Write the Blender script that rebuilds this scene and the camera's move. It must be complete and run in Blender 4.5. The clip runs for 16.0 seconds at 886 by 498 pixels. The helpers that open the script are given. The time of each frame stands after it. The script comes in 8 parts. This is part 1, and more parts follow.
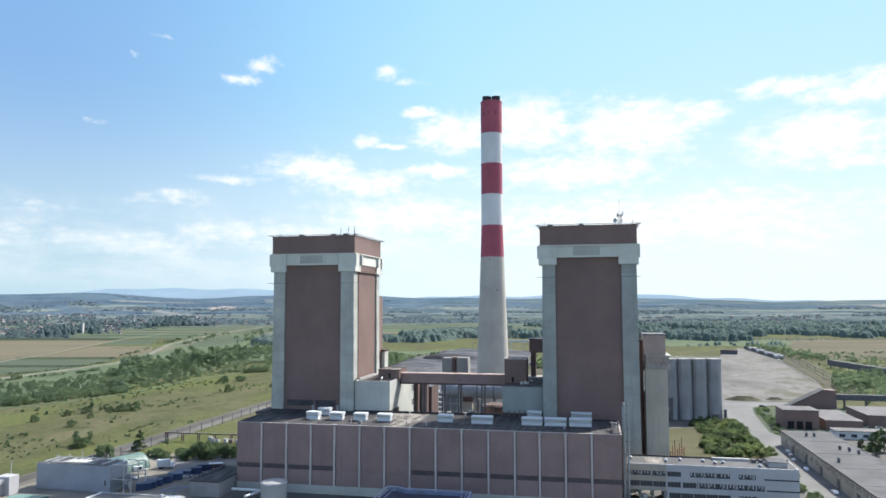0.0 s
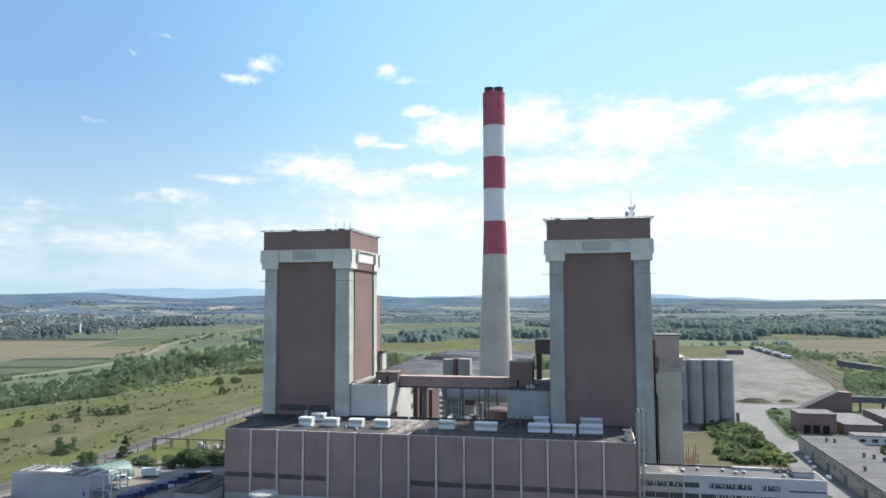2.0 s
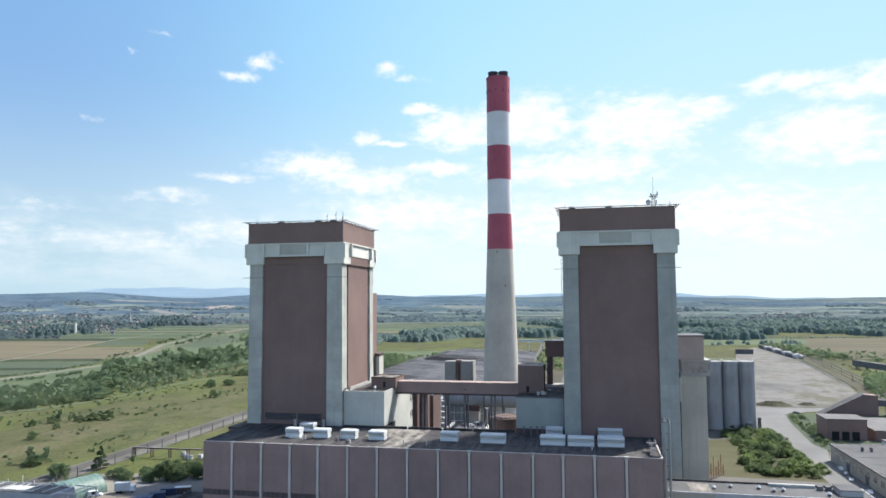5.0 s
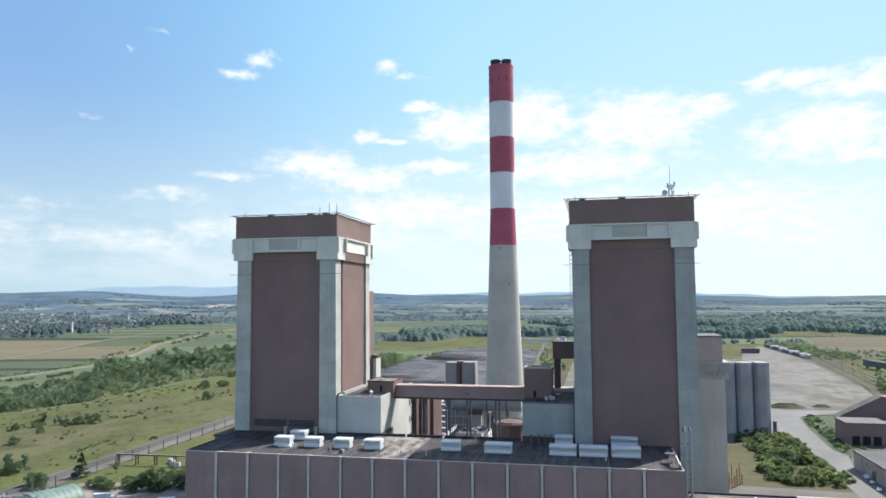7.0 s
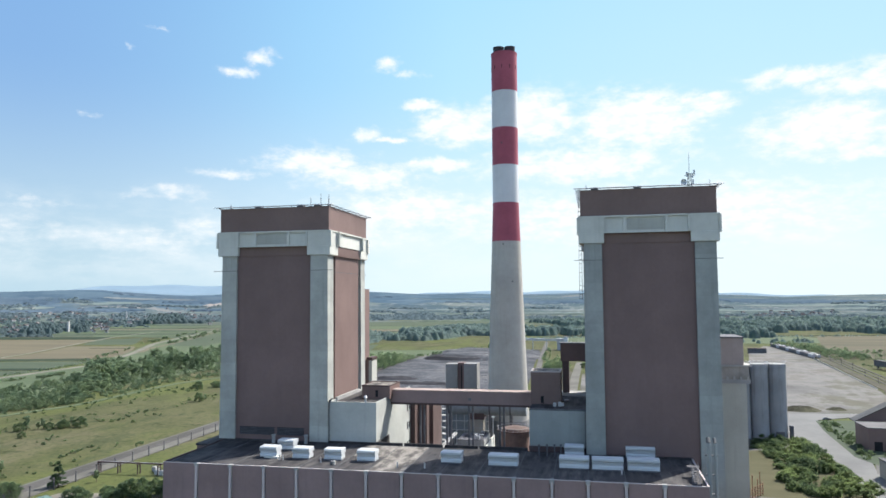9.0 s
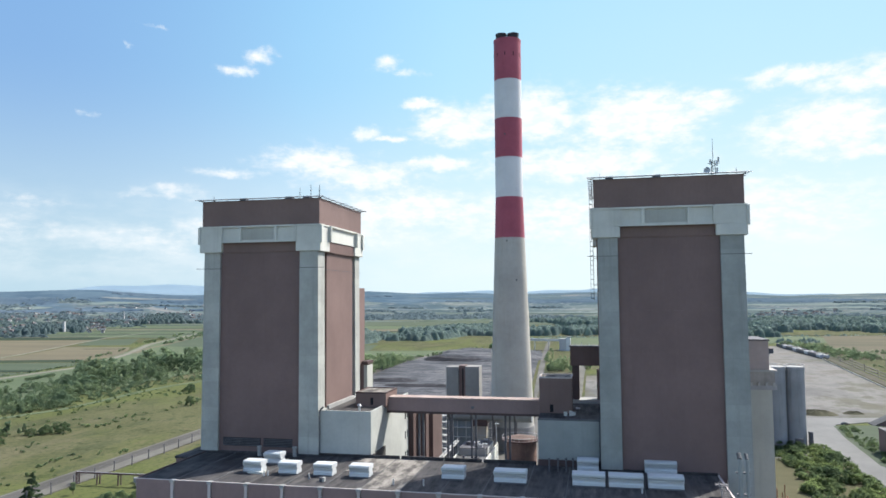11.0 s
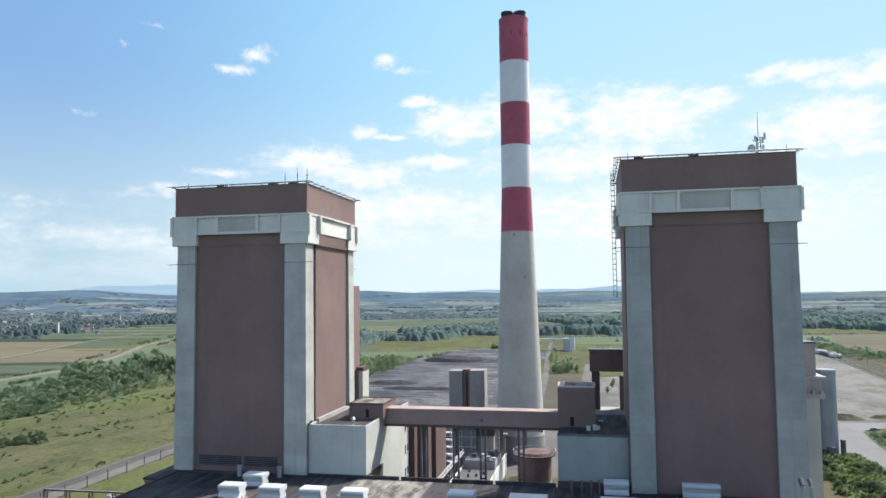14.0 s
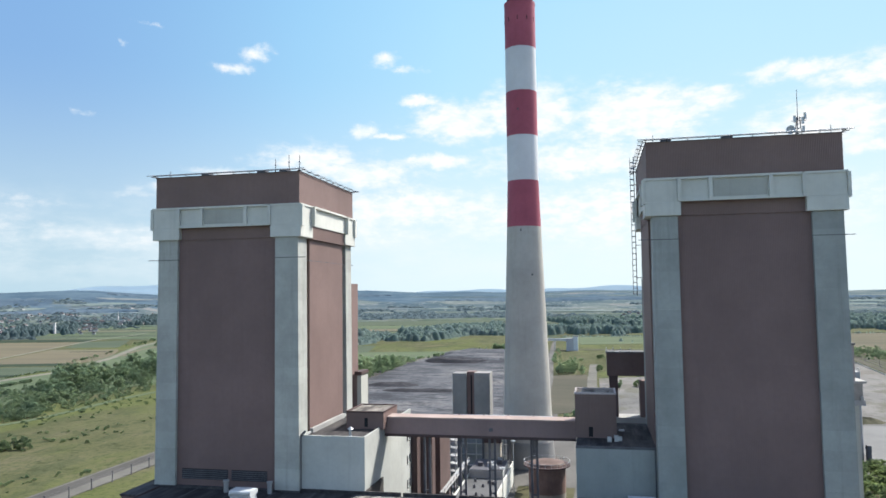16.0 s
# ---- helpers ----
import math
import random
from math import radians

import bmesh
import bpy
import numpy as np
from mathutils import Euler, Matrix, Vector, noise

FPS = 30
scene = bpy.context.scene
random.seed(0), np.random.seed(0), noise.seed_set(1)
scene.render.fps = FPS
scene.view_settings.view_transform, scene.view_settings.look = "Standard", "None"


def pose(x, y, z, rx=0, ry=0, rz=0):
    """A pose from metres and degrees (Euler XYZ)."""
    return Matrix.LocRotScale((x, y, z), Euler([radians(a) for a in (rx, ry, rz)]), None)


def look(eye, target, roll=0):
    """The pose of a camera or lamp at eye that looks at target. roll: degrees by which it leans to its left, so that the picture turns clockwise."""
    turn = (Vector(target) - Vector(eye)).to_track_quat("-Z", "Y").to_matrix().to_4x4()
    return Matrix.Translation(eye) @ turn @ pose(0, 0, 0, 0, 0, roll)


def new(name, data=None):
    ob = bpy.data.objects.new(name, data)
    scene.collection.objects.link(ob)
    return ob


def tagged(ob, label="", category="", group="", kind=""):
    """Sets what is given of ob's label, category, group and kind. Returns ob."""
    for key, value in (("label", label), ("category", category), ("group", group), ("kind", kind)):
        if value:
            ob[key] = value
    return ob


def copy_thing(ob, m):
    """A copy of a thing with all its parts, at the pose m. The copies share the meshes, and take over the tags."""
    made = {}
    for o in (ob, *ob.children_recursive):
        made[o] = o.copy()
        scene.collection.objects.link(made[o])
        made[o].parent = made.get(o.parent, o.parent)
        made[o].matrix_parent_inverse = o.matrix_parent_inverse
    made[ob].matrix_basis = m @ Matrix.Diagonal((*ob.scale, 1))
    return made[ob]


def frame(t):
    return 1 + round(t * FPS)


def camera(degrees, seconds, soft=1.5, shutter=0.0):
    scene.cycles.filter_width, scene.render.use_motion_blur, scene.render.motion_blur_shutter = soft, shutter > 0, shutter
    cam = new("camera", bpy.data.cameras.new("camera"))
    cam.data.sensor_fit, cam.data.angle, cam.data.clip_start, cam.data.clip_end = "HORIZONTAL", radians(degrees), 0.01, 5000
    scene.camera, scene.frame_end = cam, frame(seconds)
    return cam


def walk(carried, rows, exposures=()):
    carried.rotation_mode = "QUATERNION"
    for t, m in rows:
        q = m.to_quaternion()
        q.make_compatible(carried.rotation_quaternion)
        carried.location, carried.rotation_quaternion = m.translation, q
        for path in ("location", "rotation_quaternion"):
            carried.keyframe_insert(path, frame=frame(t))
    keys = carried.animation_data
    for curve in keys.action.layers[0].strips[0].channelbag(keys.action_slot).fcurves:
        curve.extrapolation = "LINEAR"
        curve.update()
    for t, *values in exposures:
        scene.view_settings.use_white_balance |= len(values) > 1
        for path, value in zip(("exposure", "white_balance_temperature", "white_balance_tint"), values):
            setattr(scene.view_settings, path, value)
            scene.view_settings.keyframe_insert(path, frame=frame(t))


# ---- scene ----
import itertools

cam = camera(63.6, 16.0, soft=1.62)
METRES, EYE, TILT, LEAN, TURN = 147.0, 77.0, 0.0, 0.0, 11.9
ROWS = [
    (0.0, 0.0, 0.0, 0.0, 0.01, 4.21, 0.14),
    (0.5, -0.0003, 0.0318, -0.001, 0.03, 4.21, 0.14),
    (1.0, -0.0005, 0.0621, -0.0017, 0.04, 4.22, 0.16),
    (1.5, -0.0007, 0.093, -0.0023, 0.05, 4.21, 0.18),
    (2.0, -0.0013, 0.1239, -0.0027, 0.05, 4.19, 0.19),
    (2.5, -0.0022, 0.1552, -0.0025, 0.06, 4.19, 0.22),
    (3.0, -0.0025, 0.1865, -0.0026, 0.07, 4.18, 0.23),
    (3.5, -0.003, 0.218, -0.0036, 0.07, 4.17, 0.24),
    (4.0, -0.0036, 0.2498, -0.0042, 0.09, 4.15, 0.27),
    (6.5, -0.0056, 0.4079, -0.0056, 0.13, 4.02, 0.35),
    (7.0, -0.006, 0.4391, -0.0056, 0.14, 3.99, 0.36),
    (7.5, -0.006, 0.4708, -0.0061, 0.15, 3.96, 0.36),
    (8.0, -0.006, 0.503, -0.0065, 0.16, 3.94, 0.37),
    (8.5, -0.0059, 0.5352, -0.0064, 0.16, 3.92, 0.35),
    (9.0, -0.0059, 0.5677, -0.007, 0.17, 3.9, 0.36),
    (11.5, -0.0084, 0.7312, -0.0066, 0.16, 3.85, 0.44),
    (12.0, -0.0099, 0.7618, -0.0073, 0.15, 3.84, 0.47),
    (12.5, -0.0121, 0.7927, -0.0074, 0.14, 3.83, 0.53),
    (13.0, -0.0141, 0.8227, -0.0079, 0.13, 3.82, 0.56),
    (13.5, -0.0159, 0.8524, -0.0083, 0.11, 3.8, 0.61),
    (14.0, -0.018, 0.882, -0.0085, 0.11, 3.8, 0.63),
    (14.5, -0.0203, 0.9109, -0.0091, 0.11, 3.79, 0.65),
    (15.0, -0.0226, 0.9401, -0.0096, 0.1, 3.78, 0.69),
    (15.5, -0.0254, 0.9695, -0.0101, 0.1, 3.78, 0.71),
    (16.0, -0.0279, 0.9991, -0.0109, 0.11, 3.77, 0.75),
]
walk(cam, [(t, pose(0, 0, EYE, TILT, LEAN, TURN) @ pose(METRES * x, METRES * y, METRES * z, 90 + pitch, roll, yaw)) for t, x, y, z, yaw, pitch, roll in ROWS],
     exposures=[(0.0, 1.56), (16.0, 1.48)])

# ---- daylight: high summer sun ahead and to the east side, thin cloud ----
SUN_ELEVATION = radians(45.5)
SUN_BEARING = math.atan2(0.615, 0.788)      # from +y towards +x
world = bpy.data.worlds.new("sky")
scene.world = world
world.use_nodes = True
wn, wl = world.node_tree.nodes, world.node_tree.links
sky = wn.new("ShaderNodeTexSky")
sky.sky_type = "NISHITA"
sky.sun_disc = False
sky.sun_elevation = SUN_ELEVATION
sky.sun_rotation = SUN_BEARING
sky.air_density, sky.dust_density, sky.ozone_density = 1.0, 1.5, 1.0
wn["Background"].inputs["Strength"].default_value = 0.104
wl.new(sky.outputs["Color"], wn["Background"].inputs["Color"])

sun = new("sun", bpy.data.lights.new("sun", "SUN"))
sun.data.energy = 3.05
sun.data.angle = radians(0.6)
sun.data.color = (1.0, 0.955, 0.885)
SUN_DIR = Vector((math.sin(SUN_BEARING) * math.cos(SUN_ELEVATION), math.cos(SUN_BEARING) * math.cos(SUN_ELEVATION), math.sin(SUN_ELEVATION)))
sun.matrix_world = look(Vector((0, 300, 150)) + SUN_DIR * 400, (0, 300, 150))

# ---- node helpers ----


def shader(name):
    m = bpy.data.materials.new(name)
    m.use_nodes = True
    return m, m.node_tree.nodes, m.node_tree.links, m.node_tree.nodes["Principled BSDF"]


def tex_noise(nd, ln, coord, scale, detail=4.0, rough=0.6, stretch=None):
    n = nd.new("ShaderNodeTexNoise")
    n.inputs["Scale"].default_value = scale
    n.inputs["Detail"].default_value = detail
    n.inputs["Roughness"].default_value = rough
    if stretch:
        mp = nd.new("ShaderNodeMapping")
        mp.inputs["Scale"].default_value = stretch
        ln.new(coord, mp.inputs["Vector"])
        coord = mp.outputs["Vector"]
    ln.new(coord, n.inputs["Vector"])
    return n.outputs["Fac"]


def blend(nd, ln, fac, a, b, mode="MIX"):
    n = nd.new("ShaderNodeMix")
    n.data_type = "RGBA"
    n.blend_type = mode
    for sock, v in ((n.inputs[0], fac), (n.inputs[6], a), (n.inputs[7], b)):
        if isinstance(v, bpy.types.NodeSocket):
            ln.new(v, sock)
        else:
            sock.default_value = (*v, 1.0) if isinstance(v, tuple) else v
    return n.outputs[2]


def calc(nd, ln, op, a, b=0.0, c=None, clamp=False):
    n = nd.new("ShaderNodeMath")
    n.operation = op
    n.use_clamp = clamp
    for i, v in enumerate((a, b, c)):
        if v is None:
            continue
        if isinstance(v, bpy.types.NodeSocket):
            ln.new(v, n.inputs[i])
        else:
            n.inputs[i].default_value = v
    return n.outputs[0]


def ramp(nd, ln, fac, stops):
    n = nd.new("ShaderNodeValToRGB")
    el = n.color_ramp.elements
    while len(el) < len(stops):
        el.new(0.5)
    for e, (p, c) in zip(el, stops):
        e.position, e.color = p, (*c, 1.0)
    ln.new(fac, n.inputs[0])
    return n.outputs[0]


def smooth(nd, ln, v, lo, hi, to_lo=0.0, to_hi=1.0):
    n = nd.new("ShaderNodeMapRange")
    n.interpolation_type = "SMOOTHSTEP"
    ln.new(v, n.inputs[0])
    for i, x in zip((1, 2, 3, 4), (lo, hi, to_lo, to_hi)):
        n.inputs[i].default_value = x
    return n.outputs[0]


def surf(name, base, rough=0.8, vary=0.14, big=0.06, fine=1.6, bump=0.15, metal=0.0, streak=0.0, each=0.0, island=0.0, ribs=0.0):
    """A weathered surface: two scales of noise, rain streaks, piece-to-piece change, sheet-metal ribs."""
    m, nd, ln, b = shader(name)
    co = nd.new("ShaderNodeTexCoord").outputs["Object"]
    dark = tuple(c * (1 - vary) for c in base)
    pale = tuple(min(1.0, c * (1 + vary)) for c in base)
    col = blend(nd, ln, smooth(nd, ln, tex_noise(nd, ln, co, big), 0.3, 0.7), dark, pale)
    f = tex_noise(nd, ln, co, fine)
    col = blend(nd, ln, smooth(nd, ln, f, 0.35, 0.75, 0.0, vary * 1.2), col, tuple(c * 0.55 for c in base))
    if streak:
        s = tex_noise(nd, ln, co, 0.5, 5.0, 0.65, (1.0, 1.0, 0.06))
        col = blend(nd, ln, smooth(nd, ln, s, 0.5, 0.8, 0.0, streak), col, tuple(c * 0.45 for c in base))
    if each:
        r = nd.new("ShaderNodeObjectInfo").outputs["Random"]
        col = blend(nd, ln, 1.0, col, ramp(nd, ln, r, [(0, (1 - each,) * 3), (1, (1.0,) * 3)]), "MULTIPLY")
    if island:
        r = nd.new("ShaderNodeNewGeometry").outputs["Random Per Island"]
        col = blend(nd, ln, 1.0, col, ramp(nd, ln, r, [(0, (1 - island,) * 3), (1, (1.0,) * 3)]), "MULTIPLY")
    ln.new(col, b.inputs["Base Color"])
    b.inputs["Roughness"].default_value = rough
    b.inputs["Metallic"].default_value = metal
    b.inputs["Specular IOR Level"].default_value = 0.3 if metal or rough < 0.6 else 0.1
    if bump:
        h = f
        if ribs:
            w = nd.new("ShaderNodeTexWave")
            w.inputs["Scale"].default_value = ribs
            w.inputs["Distortion"].default_value = 0.0
            ln.new(co, w.inputs["Vector"])
            h = calc(nd, ln, "ADD", calc(nd, ln, "MULTIPLY", f, 0.4), w.outputs["Fac"])
        bp = nd.new("ShaderNodeBump")
        bp.inputs["Strength"].default_value = bump
        bp.inputs["Distance"].default_value = 0.15
        ln.new(h, bp.inputs["Height"])
        ln.new(bp.outputs["Normal"], b.inputs["Normal"])
    return m


def foliage(name, stops, thin_share=0.58, shine=(1.4, 1.5, 1.1)):
    m, nd, ln, b = shader(name)
    geo = nd.new("ShaderNodeNewGeometry")
    info = nd.new("ShaderNodeObjectInfo")
    co = nd.new("ShaderNodeTexCoord").outputs["Object"]
    patch = tex_noise(nd, ln, co, 0.06, 5.0)
    v = calc(nd, ln, "MULTIPLY_ADD", geo.outputs["Random Per Island"], 0.18, calc(nd, ln, "MULTIPLY", smooth(nd, ln, patch, 0.34, 0.66), 0.58))
    v = calc(nd, ln, "MULTIPLY_ADD", info.outputs["Random"], 0.2, v)
    col = ramp(nd, ln, v, stops)
    ln.new(col, b.inputs["Base Color"])
    b.inputs["Roughness"].default_value = 0.75
    b.inputs["Specular IOR Level"].default_value = 0.15
    thin = nd.new("ShaderNodeBsdfTranslucent")          # leaves let some sun through
    ln.new(blend(nd, ln, 1.0, col, shine, "MULTIPLY"), thin.inputs["Color"])
    mix = nd.new("ShaderNodeMixShader")
    mix.inputs[0].default_value = thin_share
    ln.new(b.outputs[0], mix.inputs[1])
    ln.new(thin.outputs[0], mix.inputs[2])
    out = nd["Material Output"]
    ln.new(mix.outputs[0], out.inputs["Surface"])
    return m


# ---- materials ----
CENTRE = (-15.0, 72.0)          # middle of the camera's path; plain, hills and sky are centred on it
BROWN = surf("brown_sheet_cladding", (0.180, 0.127, 0.116), 0.6, 0.10, 0.05, 0.9, 0.2, streak=0.14, ribs=0.9)
BROWN_PANEL = surf("brown_wall_panel", (0.248, 0.180, 0.170), 0.6, 0.10, 0.07, 0.9, 0.2, streak=0.22, each=0.09, ribs=0.9)
BROWN_DARK = surf("dark_brown_steel", (0.085, 0.06, 0.058), 0.6, 0.15, 0.1, 1.2, 0.1, streak=0.2)
CONCRETE = surf("board_marked_concrete", (0.385, 0.388, 0.352), 0.9, 0.12, 0.05, 0.8, 0.25, streak=0.28)
CONCRETE_PALE = surf("pale_concrete", (0.515, 0.520, 0.478), 0.88, 0.09, 0.06, 0.8, 0.2, streak=0.25)
CONCRETE_GREY = surf("grey_concrete", (0.33, 0.33, 0.32), 0.9, 0.14, 0.05, 0.8, 0.25, streak=0.3)
ANNEX = surf("annex_concrete", (0.385, 0.398, 0.376), 0.9, 0.10, 0.08, 0.9, 0.2, streak=0.3)
FIN = surf("pale_fin", (0.45, 0.400, 0.386), 0.7, 0.1, 0.1, 1.0, 0.1, streak=0.2)


def felt_roof():
    """Old roofing felt: long worn streaks, ponding stains and dust."""
    m, nd, ln, b = shader("bitumen_roof")
    co = nd.new("ShaderNodeTexCoord").outputs["Object"]
    worn = tex_noise(nd, ln, co, 0.35, 8.0, 0.7, (1.6, 0.22, 1.0))
    col = ramp(nd, ln, worn, [(0.36, (0.030, 0.029, 0.031)), (0.48, (0.052, 0.050, 0.052)), (0.57, (0.080, 0.076, 0.074)), (0.70, (0.125, 0.117, 0.108))])
    pond = tex_noise(nd, ln, co, 0.13, 6.0, 0.6)
    col = blend(nd, ln, smooth(nd, ln, pond, 0.50, 0.58, 0.0, 0.55), col, (0.050, 0.048, 0.052))
    r = nd.new("ShaderNodeObjectInfo").outputs["Random"]
    col = blend(nd, ln, 1.0, col, ramp(nd, ln, r, [(0, (0.68,) * 3), (1, (1.0,) * 3)]), "MULTIPLY")
    ln.new(col, b.inputs["Base Color"])
    ln.new(smooth(nd, ln, pond, 0.42, 0.60, 0.85, 0.65), b.inputs["Roughness"])
    b.inputs["Specular IOR Level"].default_value = 0.14
    return m


BITUMEN = felt_roof()


def worn_gravel():
    """Roof gravel half washed away, with bare felt and pale dust between."""
    m, nd, ln, b = shader("roof_gravel")
    co = nd.new("ShaderNodeTexCoord").outputs["Object"]
    worn = tex_noise(nd, ln, co, 0.22, 8.0, 0.7, (1.5, 0.5, 1.0))
    col = ramp(nd, ln, worn, [(0.38, (0.066, 0.062, 0.060)), (0.46, (0.120, 0.112, 0.103)), (0.53, (0.205, 0.190, 0.170)), (0.64, (0.280, 0.262, 0.236))])
    grit = tex_noise(nd, ln, co, 2.2, 5.0, 0.7)
    col = blend(nd, ln, smooth(nd, ln, grit, 0.45, 0.7, 0.0, 0.4), col, (0.075, 0.071, 0.066))
    ln.new(col, b.inputs["Base Color"])
    b.inputs["Roughness"].default_value = 0.95
    b.inputs["Specular IOR Level"].default_value = 0.1
    return m


GRAVEL = worn_gravel()
ROOF_GREY = surf("grey_felt_roof", (0.108, 0.110, 0.112), 0.92, 0.18, 0.08, 0.7, 0.2, each=0.1)
WHITE = surf("white_painted_metal", (0.50, 0.525, 0.535), 0.5, 0.06, 0.2, 1.5, 0.05, streak=0.2)
OFFICE = surf("office_cladding", (0.375, 0.378, 0.390), 0.6, 0.06, 0.1, 1.0, 0.08, streak=0.12, each=0.05)
# air haze is mixed into this red, shifting it towards mauve
RED_PAINT = surf("red_marking_paint", (0.325, 0.088, 0.122), 0.6, 0.12, 0.06, 0.7, 0.1, streak=0.22)
WHITE_PAINT = surf("white_marking_paint", (0.56, 0.57, 0.585), 0.6, 0.06, 0.06, 0.7, 0.1, streak=0.15)
CHIMNEY = surf("weathered_chimney_concrete", (0.385, 0.370, 0.334), 0.9, 0.10, 0.05, 0.5, 0.25, streak=0.3)
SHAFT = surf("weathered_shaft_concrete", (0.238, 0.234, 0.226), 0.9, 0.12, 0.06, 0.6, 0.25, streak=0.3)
GREY_GREEN = surf("grey_green_concrete", (0.272, 0.292, 0.285), 0.9, 0.14, 0.05, 0.8, 0.25, streak=0.3)
SOOT = surf("sooty_steel", (0.045, 0.045, 0.05), 0.7, 0.25, 0.3, 1.2)
STEEL = surf("galvanised_steel", (0.45, 0.46, 0.47), 0.5, 0.12, 0.3, 1.5, 0.05, metal=0.4)
STEEL_DARK = surf("dark_steel", (0.11, 0.11, 0.12), 0.6, 0.2, 0.3, 1.5, 0.05)
BLACK = surf("dark_opening", (0.02, 0.02, 0.022), 0.8, 0.2, 0.3, 1.0, 0.0)
STRIP = surf("dark_window_strip", (0.085, 0.070, 0.074), 0.4, 0.15, 0.2, 1.0, 0.0)
PIER = surf("concrete_lifts", (0.380, 0.390, 0.362), 0.9, 0.12, 0.12, 0.9, 0.25, streak=0.42, each=0.10)
# darker copy of PIER: the east tower's shade is put into the colour
SHADED_PIER = surf("shaded_concrete_lifts", (0.302, 0.318, 0.303), 0.9, 0.12, 0.12, 0.9, 0.25, streak=0.45, each=0.10)
SHEET = surf("brown_sheets", (0.178, 0.125, 0.118), 0.6, 0.10, 0.05, 0.9, 0.2, streak=0.14, each=0.03, ribs=0.9)
PALE_ROOF = surf("pale_sheet_roof", (0.125, 0.122, 0.122), 0.8, 0.15, 0.1, 0.8, 0.1, streak=0.1)
LOUVRE = surf("grey_louvre", (0.04, 0.036, 0.040), 0.6, 0.2, 0.3, 1.0, 0.0)
SILO = surf("silo_concrete", (0.299, 0.304, 0.312), 0.85, 0.16, 0.05, 0.8, 0.15, streak=0.8, each=0.1)
TEAL = surf("teal_sheet", (0.120, 0.190, 0.165), 0.5, 0.1, 0.2, 1.0, 0.1, streak=0.1)
BLUE = surf("blue_container_paint", (0.042, 0.068, 0.14), 0.5, 0.2, 0.3, 1.0, 0.1, streak=0.2, each=0.4)
BLUE_GREY = surf("blue_grey_steel", (0.13, 0.17, 0.26), 0.5, 0.15, 0.2, 1.0, 0.1)
BLUE_RAIL = surf("pale_blue_rail_paint", (0.22, 0.27, 0.36), 0.5, 0.15, 0.2, 1.0, 0.1)
BEIGE = surf("beige_render", (0.34, 0.315, 0.27), 0.9, 0.1, 0.1, 0.9, 0.1, streak=0.2)
ASPHALT = surf("asphalt", (0.108, 0.105, 0.098), 0.95, 0.2, 0.03, 0.5, 0.1)
ASPHALT_DARK = surf("dark_ballast", (0.074, 0.071, 0.066), 0.95, 0.2, 0.03, 0.5, 0.1)
ROAD_PALE = surf("sunlit_concrete_road", (0.152, 0.153, 0.148), 0.95, 0.12, 0.03, 0.5, 0.1)
PATH = surf("pale_gravel_track", (0.122, 0.118, 0.104), 0.95, 0.2, 0.03, 0.5, 0.1)


def coal_ground():
    """Ash and coal dust, raked into long dark drifts."""
    m, nd, ln, b = shader("coal_ash_ground")
    co = nd.new("ShaderNodeTexCoord").outputs["Object"]
    broad = tex_noise(nd, ln, co, 0.016, 8.0, 0.68, (0.6, 1.0, 1.0))
    col = ramp(nd, ln, broad, [(0.38, (0.026, 0.028, 0.033)), (0.46, (0.056, 0.060, 0.069)), (0.54, (0.104, 0.107, 0.115)), (0.64, (0.142, 0.138, 0.136))])
    drift = tex_noise(nd, ln, co, 0.10, 8.0, 0.75, (0.35, 1.0, 1.0))
    col = blend(nd, ln, smooth(nd, ln, drift, 0.52, 0.57, 0.0, 0.85), col, (0.022, 0.024, 0.030))
    fine = tex_noise(nd, ln, co, 0.3, 8.0, 0.75, (0.6, 1.0, 1.0))
    col = blend(nd, ln, smooth(nd, ln, fine, 0.48, 0.58, 0.0, 0.7), col, (0.034, 0.037, 0.044))
    col = blend(nd, ln, smooth(nd, ln, fine, 0.34, 0.42, 0.5, 0.0), col, (0.150, 0.148, 0.148))
    ln.new(col, b.inputs["Base Color"])
    b.inputs["Roughness"].default_value = 0.95
    b.inputs["Specular IOR Level"].default_value = 0.15
    return m


COAL = coal_ground()
COAL_BLACK = surf("coal_heap", (0.036, 0.036, 0.040), 0.9, 0.4, 0.03, 0.3, 0.5)
EARTH = surf("earth_heap", (0.062, 0.060, 0.038), 0.95, 0.4, 0.1, 0.6, 0.5)
BARK = surf("bark", (0.12, 0.09, 0.07), 0.9, 0.3, 0.5, 3.0, 0.3)
# air haze is mixed into the next two leaf colours: paler and bluer
LEAF = foliage("leaves", [(0.0, (0.068, 0.102, 0.068)), (0.45, (0.106, 0.142, 0.088)), (0.8, (0.136, 0.170, 0.102)), (1.0, (0.16, 0.188, 0.112))], 0.64)
LEAF_HAZED = foliage("hazed_leaves", [(0.0, (0.080, 0.118, 0.090)), (0.45, (0.116, 0.157, 0.108)), (0.8, (0.146, 0.184, 0.118)), (1.0, (0.174, 0.202, 0.128))], 0.80, (1.7, 1.75, 1.5))
LEAF_POPLAR = foliage("poplar_leaves", [(0.0, (0.094, 0.138, 0.098)), (0.45, (0.132, 0.178, 0.118)), (0.8, (0.168, 0.210, 0.134)), (1.0, (0.195, 0.230, 0.146))], 0.72, (1.8, 1.85, 1.55))
LEAF_DARK = foliage("dark_needles", [(0.0, (0.042, 0.066, 0.044)), (0.6, (0.068, 0.098, 0.060)), (1.0, (0.09, 0.12, 0.07))])
